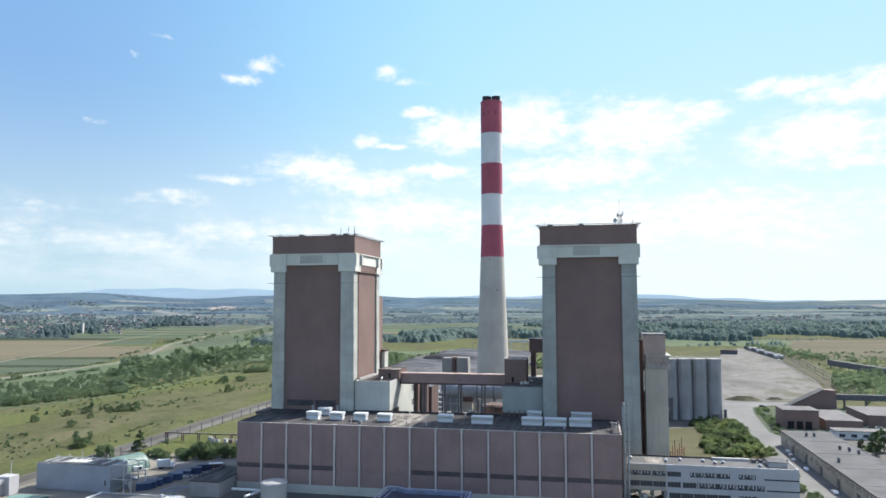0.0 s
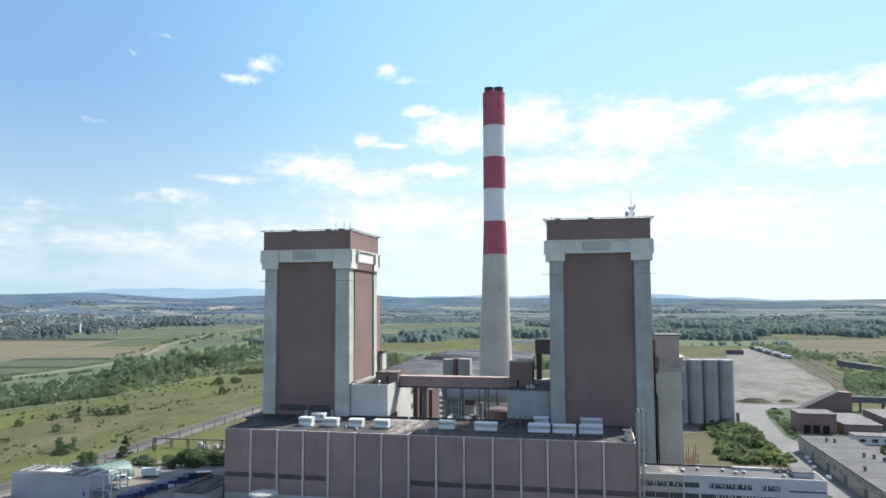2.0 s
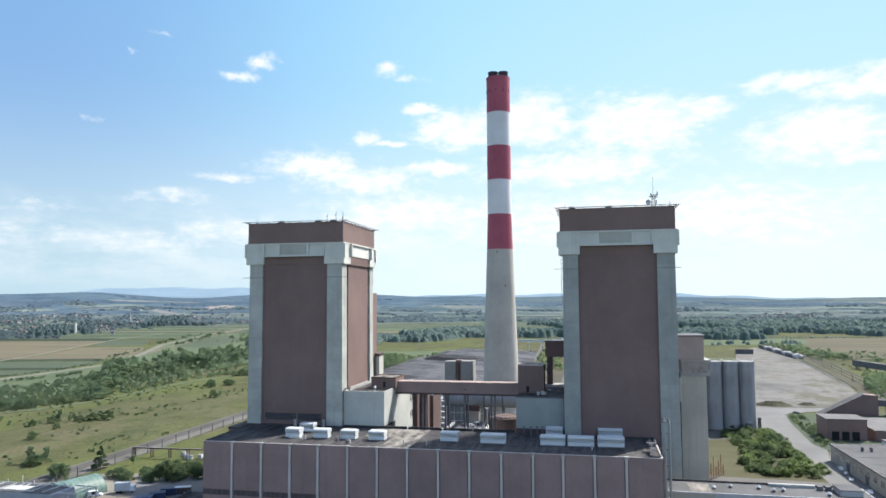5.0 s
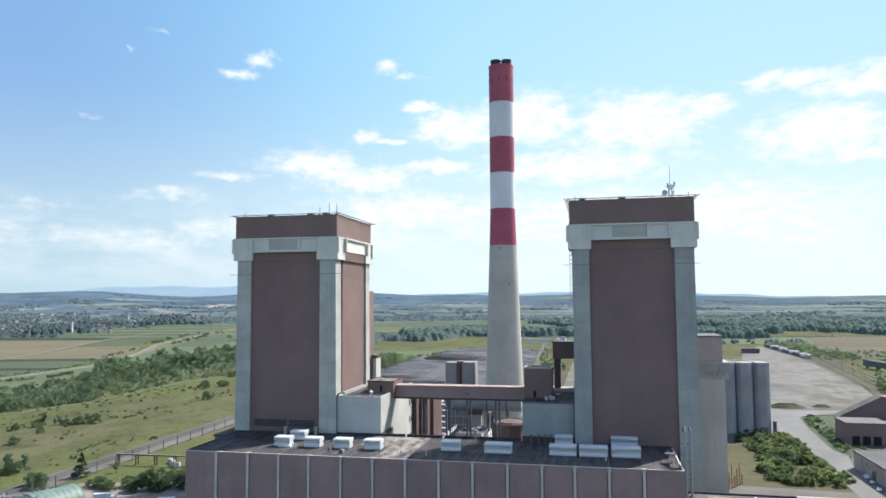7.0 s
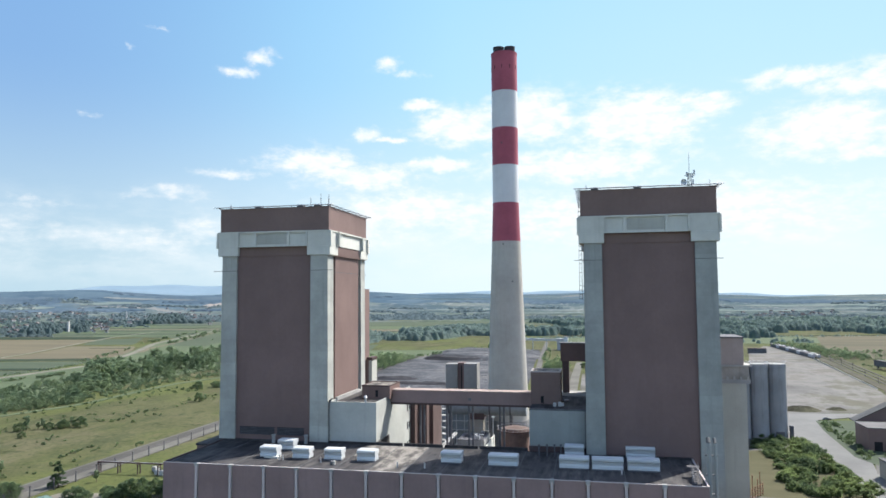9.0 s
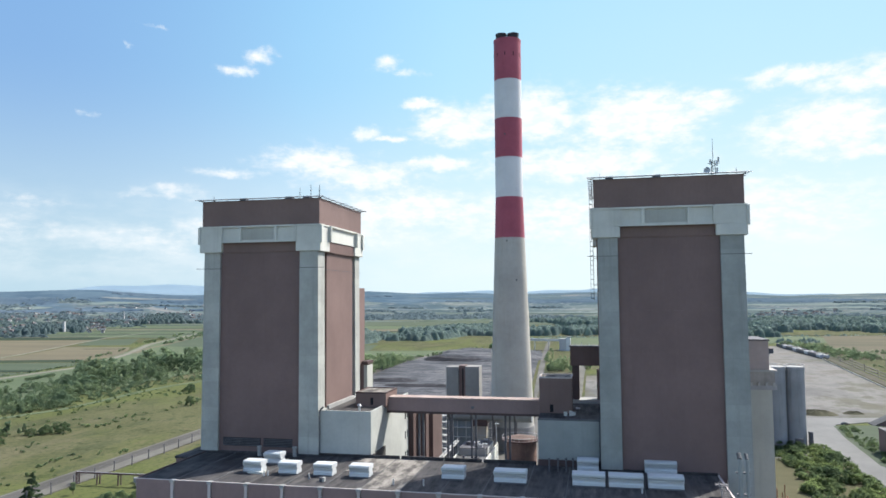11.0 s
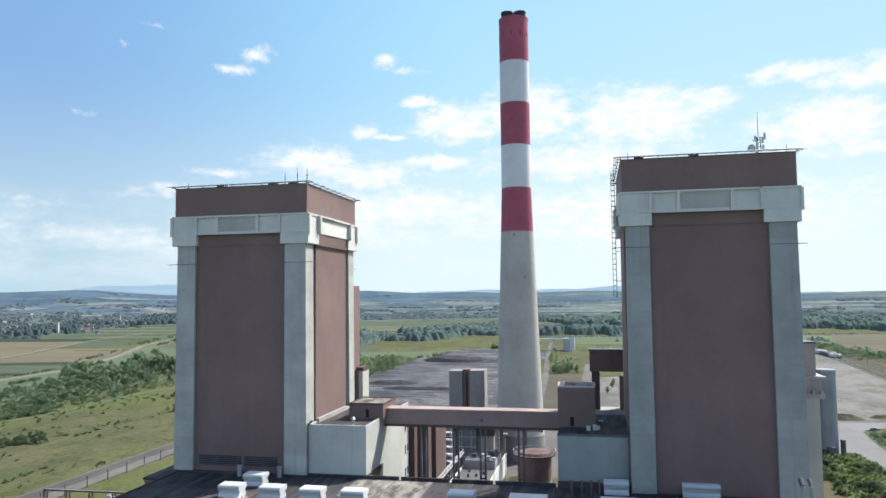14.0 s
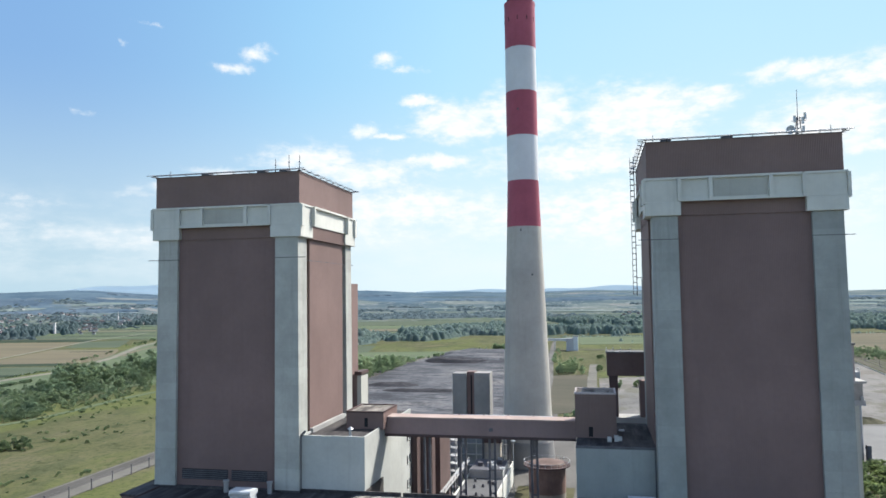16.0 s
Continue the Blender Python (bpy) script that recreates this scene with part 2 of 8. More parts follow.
LEAF_BRIGHT = foliage("bright_hedge_leaves", [(0.0, (0.042, 0.064, 0.044)), (0.35, (0.072, 0.100, 0.058)), (0.6, (0.106, 0.138, 0.066)), (1.0, (0.146, 0.172, 0.080))], 0.72, (1.65, 1.7, 1.35))


def canopy_leaves(name, dark, mid, pale, thin_share=0.35):
    """Closed woodland seen from far off: crown-to-crown change, leafy mottling, haze-tinted base colours."""
    m, nd, ln, b = shader(name)
    co = nd.new("ShaderNodeTexCoord").outputs["Object"]
    crowns = tex_noise(nd, ln, co, 0.05, 3.0, 0.6)
    leaves = tex_noise(nd, ln, co, 0.5, 4.0, 0.7)
    v = calc(nd, ln, "MULTIPLY_ADD", smooth(nd, ln, leaves, 0.3, 0.7), 0.45, calc(nd, ln, "MULTIPLY", smooth(nd, ln, crowns, 0.34, 0.66), 0.55))
    col = ramp(nd, ln, v, [(0.0, dark), (0.5, mid), (1.0, pale)])
    ln.new(col, b.inputs["Base Color"])
    b.inputs["Roughness"].default_value = 0.9
    b.inputs["Specular IOR Level"].default_value = 0.05
    bp = nd.new("ShaderNodeBump")
    bp.inputs["Strength"].default_value = 0.8
    bp.inputs["Distance"].default_value = 1.5
    ln.new(leaves, bp.inputs["Height"])
    ln.new(bp.outputs["Normal"], b.inputs["Normal"])
    thin = nd.new("ShaderNodeBsdfTranslucent")
    ln.new(blend(nd, ln, 1.0, col, (1.5, 1.6, 1.4), "MULTIPLY"), thin.inputs["Color"])
    mix = nd.new("ShaderNodeMixShader")
    mix.inputs[0].default_value = thin_share
    ln.new(b.outputs[0], mix.inputs[1])
    ln.new(thin.outputs[0], mix.inputs[2])
    ln.new(mix.outputs[0], nd["Material Output"].inputs["Surface"])
    return m


# blue air haze is painted into all three canopy base colours
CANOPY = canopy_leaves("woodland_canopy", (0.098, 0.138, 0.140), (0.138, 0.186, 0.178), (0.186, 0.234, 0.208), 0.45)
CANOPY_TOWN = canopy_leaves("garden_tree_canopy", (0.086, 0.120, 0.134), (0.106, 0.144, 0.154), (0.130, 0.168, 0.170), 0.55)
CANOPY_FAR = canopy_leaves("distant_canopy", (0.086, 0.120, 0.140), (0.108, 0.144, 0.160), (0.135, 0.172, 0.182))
TYRE = surf("tyre_rubber", (0.02, 0.02, 0.02), 0.8, 0.1, 1.0, 3.0, 0.0)
CAR_WHITE = surf("white_car_paint", (0.75, 0.76, 0.77), 0.25, 0.03, 1.0, 3.0, 0.0)
CAR_SILVER = surf("silver_car_paint", (0.40, 0.42, 0.44), 0.25, 0.05, 1.0, 3.0, 0.0, metal=0.5)
CAR_DARK = surf("dark_car_paint", (0.05, 0.055, 0.07), 0.25, 0.05, 1.0, 3.0, 0.0)
CAR_BLUE = surf("blue_car_paint", (0.04, 0.09, 0.22), 0.25, 0.05, 1.0, 3.0, 0.0)
TILE_RED = surf("red_roof_tiles", (0.130, 0.116, 0.116), 0.85, 0.25, 0.2, 1.0, 0.1, each=0.4)
PLASTER = surf("pale_plaster", (0.480, 0.480, 0.475), 0.9, 0.1, 0.2, 1.0, 0.05, each=0.3)


def glass_dark():
    m, nd, ln, b = shader("window_glass")
    b.inputs["Base Color"].default_value = (0.03, 0.04, 0.05, 1)
    b.inputs["Roughness"].default_value = 0.12
    b.inputs["Specular IOR Level"].default_value = 0.6
    return m


GLASS = glass_dark()


def meadow():
    """Grassland: lush and dry patches, tufts and worn soil, broad fields farther out."""
    m, nd, ln, b = shader("meadow_ground")
    co = nd.new("ShaderNodeTexCoord").outputs["Object"]
    broad = tex_noise(nd, ln, co, 0.006, 4.0, 0.6)
    mid = tex_noise(nd, ln, co, 0.028, 6.0, 0.65, (1.0, 0.55, 1.0))
    fine = tex_noise(nd, ln, co, 0.22, 5.0, 0.7)
    col = ramp(nd, ln, calc(nd, ln, "MULTIPLY_ADD", broad, 0.45, calc(nd, ln, "MULTIPLY", mid, 0.6)),
               [(0.30, (0.046, 0.053, 0.026)), (0.45, (0.068, 0.071, 0.035)), (0.58, (0.088, 0.090, 0.046)), (0.75, (0.106, 0.098, 0.058))])
    col = blend(nd, ln, smooth(nd, ln, fine, 0.52, 0.75, 0.0, 0.6), col, (0.022, 0.031, 0.014))
    col = blend(nd, ln, smooth(nd, ln, mid, 0.54, 0.60, 0.0, 0.65), col, (0.102, 0.093, 0.058))
    tuft = tex_noise(nd, ln, co, 0.075, 8.0, 0.72, (1.0, 0.8, 1.0))
    col = blend(nd, ln, smooth(nd, ln, tuft, 0.52, 0.64, 0.0, 0.8), col, (0.028, 0.038, 0.016))
    lush = tex_noise(nd, ln, co, 0.011, 5.0, 0.6, (1.0, 0.5, 1.0))
    col = blend(nd, ln, smooth(nd, ln, lush, 0.48, 0.60, 0.0, 0.7), col, (0.086, 0.102, 0.034))
    weeds = tex_noise(nd, ln, co, 0.034, 8.0, 0.75, (1.4, 0.45, 1.0))
    col = blend(nd, ln, smooth(nd, ln, weeds, 0.52, 0.60, 0.0, 0.6), col, (0.046, 0.056, 0.028))
    col = blend(nd, ln, smooth(nd, ln, weeds, 0.34, 0.42, 0.55, 0.0), col, (0.110, 0.098, 0.058))
    speck = tex_noise(nd, ln, co, 0.42, 6.0, 0.75)
    col = blend(nd, ln, smooth(nd, ln, speck, 0.52, 0.62, 0.0, 0.6), col, (0.024, 0.034, 0.015))
    col = blend(nd, ln, smooth(nd, ln, speck, 0.36, 0.44, 0.5, 0.0), col, (0.112, 0.106, 0.060))
    ln.new(col, b.inputs["Base Color"])
    b.inputs["Roughness"].default_value = 0.95
    b.inputs["Specular IOR Level"].default_value = 0.05
    bp = nd.new("ShaderNodeBump")
    bp.inputs["Strength"].default_value = 0.5
    bp.inputs["Distance"].default_value = 0.6
    ln.new(fine, bp.inputs["Height"])
    ln.new(bp.outputs["Normal"], b.inputs["Normal"])
    return m


MEADOW = meadow()


def crop(name, a, b_, scale=0.012):
    m, nd, ln, b = shader(name)
    co = nd.new("ShaderNodeTexCoord").outputs["Object"]
    f = tex_noise(nd, ln, co, scale, 5.0, 0.6, (0.35, 1.6, 1.0))
    g = tex_noise(nd, ln, co, 0.15, 3.0, 0.6)
    col = blend(nd, ln, smooth(nd, ln, f, 0.3, 0.7), a, b_)
    col = blend(nd, ln, smooth(nd, ln, g, 0.5, 0.8, 0.0, 0.25), col, tuple(c * 0.6 for c in a))
    ln.new(col, b.inputs["Base Color"])
    b.inputs["Roughness"].default_value = 0.95
    b.inputs["Specular IOR Level"].default_value = 0.1
    return m


# some air haze blue is mixed into the green, pale and stubble crops
CROP_GREEN = crop("green_crop", (0.051, 0.068, 0.045), (0.069, 0.086, 0.056))
CROP_PALE = crop("pale_green_crop", (0.066, 0.089, 0.051), (0.088, 0.111, 0.064))
CROP_DARK = crop("dark_green_crop", (0.020, 0.033, 0.021), (0.030, 0.044, 0.026))
CROP_STUBBLE = crop("stubble", (0.100, 0.091, 0.062), (0.126, 0.109, 0.073))
FARM_TRACK = surf("pale_dirt_track", (0.158, 0.152, 0.124), 0.95, 0.15, 0.03, 0.5, 0.1)
CROP_TAN = crop("tan_stubble", (0.110, 0.099, 0.068), (0.134, 0.120, 0.084))
CROP_LAWN = crop("mown_lawn", (0.060, 0.060, 0.030), (0.084, 0.078, 0.044), 0.05)
CROP_DRY = crop("dry_weedy_field", (0.066, 0.064, 0.042), (0.104, 0.090, 0.060))
CROP_BROWN = crop("dry_brown_field", (0.054, 0.054, 0.040), (0.078, 0.072, 0.054))


def churned_yard():
    """Bare sandy ground with wheel-worn streaks and dry grass."""
    m, nd, ln, b = shader("sandy_yard")
    co = nd.new("ShaderNodeTexCoord").outputs["Object"]
    base = tex_noise(nd, ln, co, 0.012, 7.0, 0.62, (1.0, 0.7, 1.0))
    col = ramp(nd, ln, base, [(0.34, (0.088, 0.088, 0.085)), (0.44, (0.122, 0.119, 0.114)), (0.52, (0.156, 0.150, 0.141)), (0.58, (0.126, 0.118, 0.105)), (0.68, (0.096, 0.094, 0.077))])
    grass = tex_noise(nd, ln, co, 0.009, 8.0, 0.66, (1.0, 0.6, 1.0))
    col = blend(nd, ln, smooth(nd, ln, grass, 0.54, 0.59, 0.0, 0.65), col, (0.078, 0.078, 0.052))
    rut = tex_noise(nd, ln, co, 0.10, 7.0, 0.7, (1.0, 0.5, 1.0))
    col = blend(nd, ln, smooth(nd, ln, rut, 0.51, 0.62, 0.0, 0.4), col, (0.062, 0.060, 0.050))
    ln.new(col, b.inputs["Base Color"])
    b.inputs["Roughness"].default_value = 0.95
    b.inputs["Specular IOR Level"].default_value = 0.1
    return m


YARD = churned_yard()


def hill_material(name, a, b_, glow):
    """Distant ridges; the veil of summer air is painted into colour and glow."""
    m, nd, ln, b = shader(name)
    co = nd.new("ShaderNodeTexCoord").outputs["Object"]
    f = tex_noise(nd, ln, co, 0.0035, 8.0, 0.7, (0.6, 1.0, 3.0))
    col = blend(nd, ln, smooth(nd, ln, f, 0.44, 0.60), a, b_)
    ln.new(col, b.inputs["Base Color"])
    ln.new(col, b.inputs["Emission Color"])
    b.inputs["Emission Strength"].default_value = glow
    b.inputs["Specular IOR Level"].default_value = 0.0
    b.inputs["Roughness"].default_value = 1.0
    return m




def hill_fields():
    """Distant rolling farmland: strips of fields, broken by long woods, with air haze painted in."""
    m, nd, ln, b = shader("hazed_hill_farmland")
    co = nd.new("ShaderNodeTexCoord").outputs["Object"]
    mp = nd.new("ShaderNodeMapping")
    mp.inputs["Scale"].default_value = (0.0042, 0.0075, 0.0)
    mp.inputs["Rotation"].default_value = (0, 0, radians(11))
    ln.new(co, mp.inputs["Vector"])
    vo = nd.new("ShaderNodeTexVoronoi")
    vo.inputs["Scale"].default_value = 1.0
    ln.new(mp.outputs["Vector"], vo.inputs["Vector"])
    sp = nd.new("ShaderNodeSeparateColor")
    ln.new(vo.outputs["Color"], sp.inputs[0])
    up = nd.new("ShaderNodeSeparateXYZ")
    ln.new(co, up.inputs[0])
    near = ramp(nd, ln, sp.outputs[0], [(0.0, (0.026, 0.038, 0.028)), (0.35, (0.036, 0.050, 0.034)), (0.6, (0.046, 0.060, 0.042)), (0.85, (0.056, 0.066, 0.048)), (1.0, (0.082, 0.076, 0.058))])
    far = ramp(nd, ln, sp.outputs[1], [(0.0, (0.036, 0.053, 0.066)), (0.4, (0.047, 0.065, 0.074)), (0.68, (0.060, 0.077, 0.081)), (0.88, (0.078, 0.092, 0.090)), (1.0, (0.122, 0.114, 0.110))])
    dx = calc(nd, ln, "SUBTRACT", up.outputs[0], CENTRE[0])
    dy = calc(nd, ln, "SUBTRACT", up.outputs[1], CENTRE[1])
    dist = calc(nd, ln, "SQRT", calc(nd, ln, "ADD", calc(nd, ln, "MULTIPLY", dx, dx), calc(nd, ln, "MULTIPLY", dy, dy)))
    # greens turn to haze blue with distance, in the base colour
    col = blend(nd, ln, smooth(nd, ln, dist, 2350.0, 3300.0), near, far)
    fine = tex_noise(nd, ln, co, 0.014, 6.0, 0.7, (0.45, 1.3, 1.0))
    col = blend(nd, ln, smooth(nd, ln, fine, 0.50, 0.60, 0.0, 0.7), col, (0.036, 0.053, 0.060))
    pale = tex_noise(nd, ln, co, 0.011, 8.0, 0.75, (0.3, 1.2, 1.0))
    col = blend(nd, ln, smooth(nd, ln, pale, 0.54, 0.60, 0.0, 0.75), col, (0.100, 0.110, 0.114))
    speck = tex_noise(nd, ln, co, 0.03, 3.0, 0.6)
    col = blend(nd, ln, calc(nd, ln, "MULTIPLY", smooth(nd, ln, speck, 0.60, 0.66, 0.0, 0.8), smooth(nd, ln, up.outputs[2], 45.0, 80.0, 1.0, 0.0)), col, (0.150, 0.158, 0.162))
    wooded = tex_noise(nd, ln, co, 0.0024, 8.0, 0.66, (0.6, 1.4, 1.0))
    wooded = calc(nd, ln, "MULTIPLY_ADD", calc(nd, ln, "SUBTRACT", up.outputs[2], 66.0), 0.0028, wooded)   # woods keep to the hilltops
    wooded = calc(nd, ln, "MULTIPLY_ADD", dx, -0.00005, wooded)
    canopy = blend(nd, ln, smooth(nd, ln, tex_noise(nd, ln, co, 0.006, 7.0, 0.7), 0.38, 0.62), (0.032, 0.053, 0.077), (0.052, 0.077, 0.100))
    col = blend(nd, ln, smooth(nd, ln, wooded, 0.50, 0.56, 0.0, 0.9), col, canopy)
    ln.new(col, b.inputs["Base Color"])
    # emission imitates light scattered by the air; the hills are no lamps
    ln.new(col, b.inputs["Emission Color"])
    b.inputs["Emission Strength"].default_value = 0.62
    b.inputs["Specular IOR Level"].default_value = 0.0
    b.inputs["Roughness"].default_value = 1.0
    return m


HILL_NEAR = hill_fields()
# haze in the base colour makes this ridge pale; it also glows faintly
HILL_FAR = hill_material("hazed_mountains", (0.288, 0.375, 0.442), (0.318, 0.405, 0.47), 0.36)

# ---- building helpers ----


def thing(name, loc=(0, 0, 0), label="", category="", group="", kind=""):
    ob = new(name)
    ob.empty_display_size = 0.5
    ob.matrix_basis = Matrix.Translation(loc)
    return tagged(ob, label, category, group, kind)


def mesh_of(name, bm, material):
    me = bpy.data.meshes.new(name)
    bmesh.ops.recalc_face_normals(bm, faces=bm.faces[:])
    bm.to_mesh(me)
    bm.free()
    me.materials.append(material)
    return me


def part(name, bm, material, parent, label=""):
    ob = new(name, bm if isinstance(bm, bpy.types.Mesh) else mesh_of(name, bm, material))
    ob.parent = parent
    return tagged(ob, label)


def solid(name, bm, material, label, category, kind="", group="", loc=(0, 0, 0)):
    ob = new(name, mesh_of(name, bm, material))
    ob.matrix_basis = Matrix.Translation(loc)
    return tagged(ob, label, category, group, kind)


def box(x0, x1, y0, y1, z0, z1, bm=None, bevel=0.0):
    bm = bm or bmesh.new()
    r = bmesh.ops.create_cube(bm, size=1.0)
    m = Matrix.Translation(((x0 + x1) / 2, (y0 + y1) / 2, (z0 + z1) / 2)) @ Matrix.Diagonal((abs(x1 - x0), abs(y1 - y0), abs(z1 - z0), 1))
    bmesh.ops.transform(bm, matrix=m, verts=r["verts"])
    if bevel:
        ed = list({e for v in r["verts"] for e in v.link_edges})
        bmesh.ops.bevel(bm, geom=ed, offset=bevel, segments=2, affect="EDGES", profile=0.5)
    return bm


def boxes(*spans):
    bm = bmesh.new()
    for s in spans:
        box(*s, bm=bm)
    return bm


def tube(p, q, r, bm=None, n=10, r2=None):
    bm = bm or bmesh.new()
    p, q = Vector(p), Vector(q)
    d = q - p
    res = bmesh.ops.create_cone(bm, cap_ends=True, segments=n, radius1=r, radius2=r if r2 is None else r2, depth=d.length)
    m = Matrix.Translation((p + q) / 2) @ d.to_track_quat("Z", "Y").to_matrix().to_4x4()
    bmesh.ops.transform(bm, matrix=m, verts=res["verts"])
    return bm


def lathe(profile, n=48, bm=None, cx=0.0, cy=0.0, ring=False):
    """A turned body from (radius, height) pairs."""
    bm = bm or bmesh.new()
    rings = []
    for r, z in profile:
        rings.append([bm.verts.new((cx + r * math.cos(2 * math.pi * i / n), cy + r * math.sin(2 * math.pi * i / n), z)) for i in range(n)])
    for a, b in zip(rings, rings[1:]):
        for i in range(n):
            bm.faces.new((a[i], a[(i + 1) % n], b[(i + 1) % n], b[i]))
    if ring:
        for i in range(n):
            bm.faces.new((rings[-1][i], rings[-1][(i + 1) % n], rings[0][(i + 1) % n], rings[0][i]))
    else:
        bm.faces.new(rings[0][::-1])
        bm.faces.new(rings[-1])
    return bm


def prism(outline, z0, z1, bm=None):
    bm = bm or bmesh.new()
    a = [bm.verts.new((x, y, z0)) for x, y in outline]
    b = [bm.verts.new((x, y, z1)) for x, y in outline]
    bm.faces.new(a[::-1])
    bm.faces.new(b)
    for i in range(len(a)):
        j = (i + 1) % len(a)
        bm.faces.new((a[i], a[j], b[j], b[i]))
    return bm


def quick_mesh(name, verts, quads, material):
    me = bpy.data.meshes.new(name)
    me.vertices.add(len(verts))
    me.vertices.foreach_set("co", np.asarray(verts, np.float32).ravel())
    me.loops.add(quads.size)
    me.loops.foreach_set("vertex_index", quads.astype(np.int32).ravel())
    me.polygons.add(len(quads))
    me.polygons.foreach_set("loop_start", np.arange(0, quads.size, quads.shape[1], dtype=np.int32))
    me.update(calc_edges=True)
    me.materials.append(material)
    return me


# ---- the lie of the land ----
def rise(x, y):
    """Height of the ground: a plain that swells into low hills beyond three kilometres."""
    dx, dy = x - CENTRE[0], y - CENTRE[1]
    r = math.hypot(dx, dy)
    if r < 2400:
        return 0.0
    az = math.degrees(math.atan2(dx, dy))
    k = min(1.0, (r - 2400) / 2300)
    k = k * k * (3 - 2 * k)
    crest = 116 + 14 * max(0.0, min(1.0, (-16 - az) / 10)) - 22 * max(0.0, min(1.0, (az + 6) / 16)) + 6 * math.sin(az * 0.24 + 0.6) + 4 * math.sin(az * 0.71 + 2.0) + 31 * math.exp(-((az + 39.2) / 3.4) ** 2) - 7 * math.exp(-((az + 30) / 4) ** 2)
    lumps = 16 * noise.noise(Vector((x * 0.0011, y * 0.0011, 3.3))) + 7 * noise.noise(Vector((x * 0.004, y * 0.004, 8.1)))
    return k * (crest * 0.86 + lumps)


def build_ground():
    radii = [0.0, 60, 120, 200, 300, 420, 560, 720, 900, 1100, 1350, 1600, 1900, 2200, 2500, 2750, 3000, 3250, 3500, 3700, 3900, 4100, 4300, 4450, 4600, 4750, 4850]
    n = 240
    verts, quads = [], []
    for r in radii:
        for i in range(n):
            a = 2 * math.pi * i / n
            x, y = CENTRE[0] + r * math.sin(a), CENTRE[1] + r * math.cos(a)
            verts.append((x, y, rise(x, y)))
    for k in range(len(radii) - 1):
        for i in range(n):
            j = (i + 1) % n
            quads.append((k * n + i, (k + 1) * n + i, (k + 1) * n + j, k * n + j))
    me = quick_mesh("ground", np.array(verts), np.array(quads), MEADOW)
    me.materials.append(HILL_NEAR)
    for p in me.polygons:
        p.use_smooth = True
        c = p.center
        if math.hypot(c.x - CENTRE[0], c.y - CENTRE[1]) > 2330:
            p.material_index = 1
    tagged(new("ground", me), "flat grassy plain with dry patches rising to wooded hills", "ground", kind="structure")


build_ground()


def mountains():
    """A ridge at the very edge of sight, pale with painted haze."""
    n = 160
    top, low = [], []
    for i in range(n + 1):
        az = -62 + 110 * i / n
        a = radians(az)
        el = 0.62 + 0.16 * math.sin(az * 0.19 + 1.2) + 0.10 * math.sin(az * 0.47 + 0.3) + 0.05 * math.sin(az * 1.3) + 0.34 * math.exp(-((az + 31) / 7.5) ** 2) - 0.16 * max(0.0, min(1.0, (az + 22) / 5)) - 0.16 * max(0.0, min(1.0, (az + 4) / 10)) - 0.26 * max(0.0, min(1.0, (az - 10) / 5))
        r = 4860.0
        x, y = CENTRE[0] + r * math.sin(a), CENTRE[1] + r * math.cos(a)
        top.append((x, y, 77 + r * math.tan(radians(el))))
        low.append((x, y, 20.0))
    verts = np.array(low + top)
    quads = np.array([(i, i + 1, n + 2 + i, n + 1 + i) for i in range(n)])
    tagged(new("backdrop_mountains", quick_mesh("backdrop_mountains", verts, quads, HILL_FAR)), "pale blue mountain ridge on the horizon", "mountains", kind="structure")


mountains()


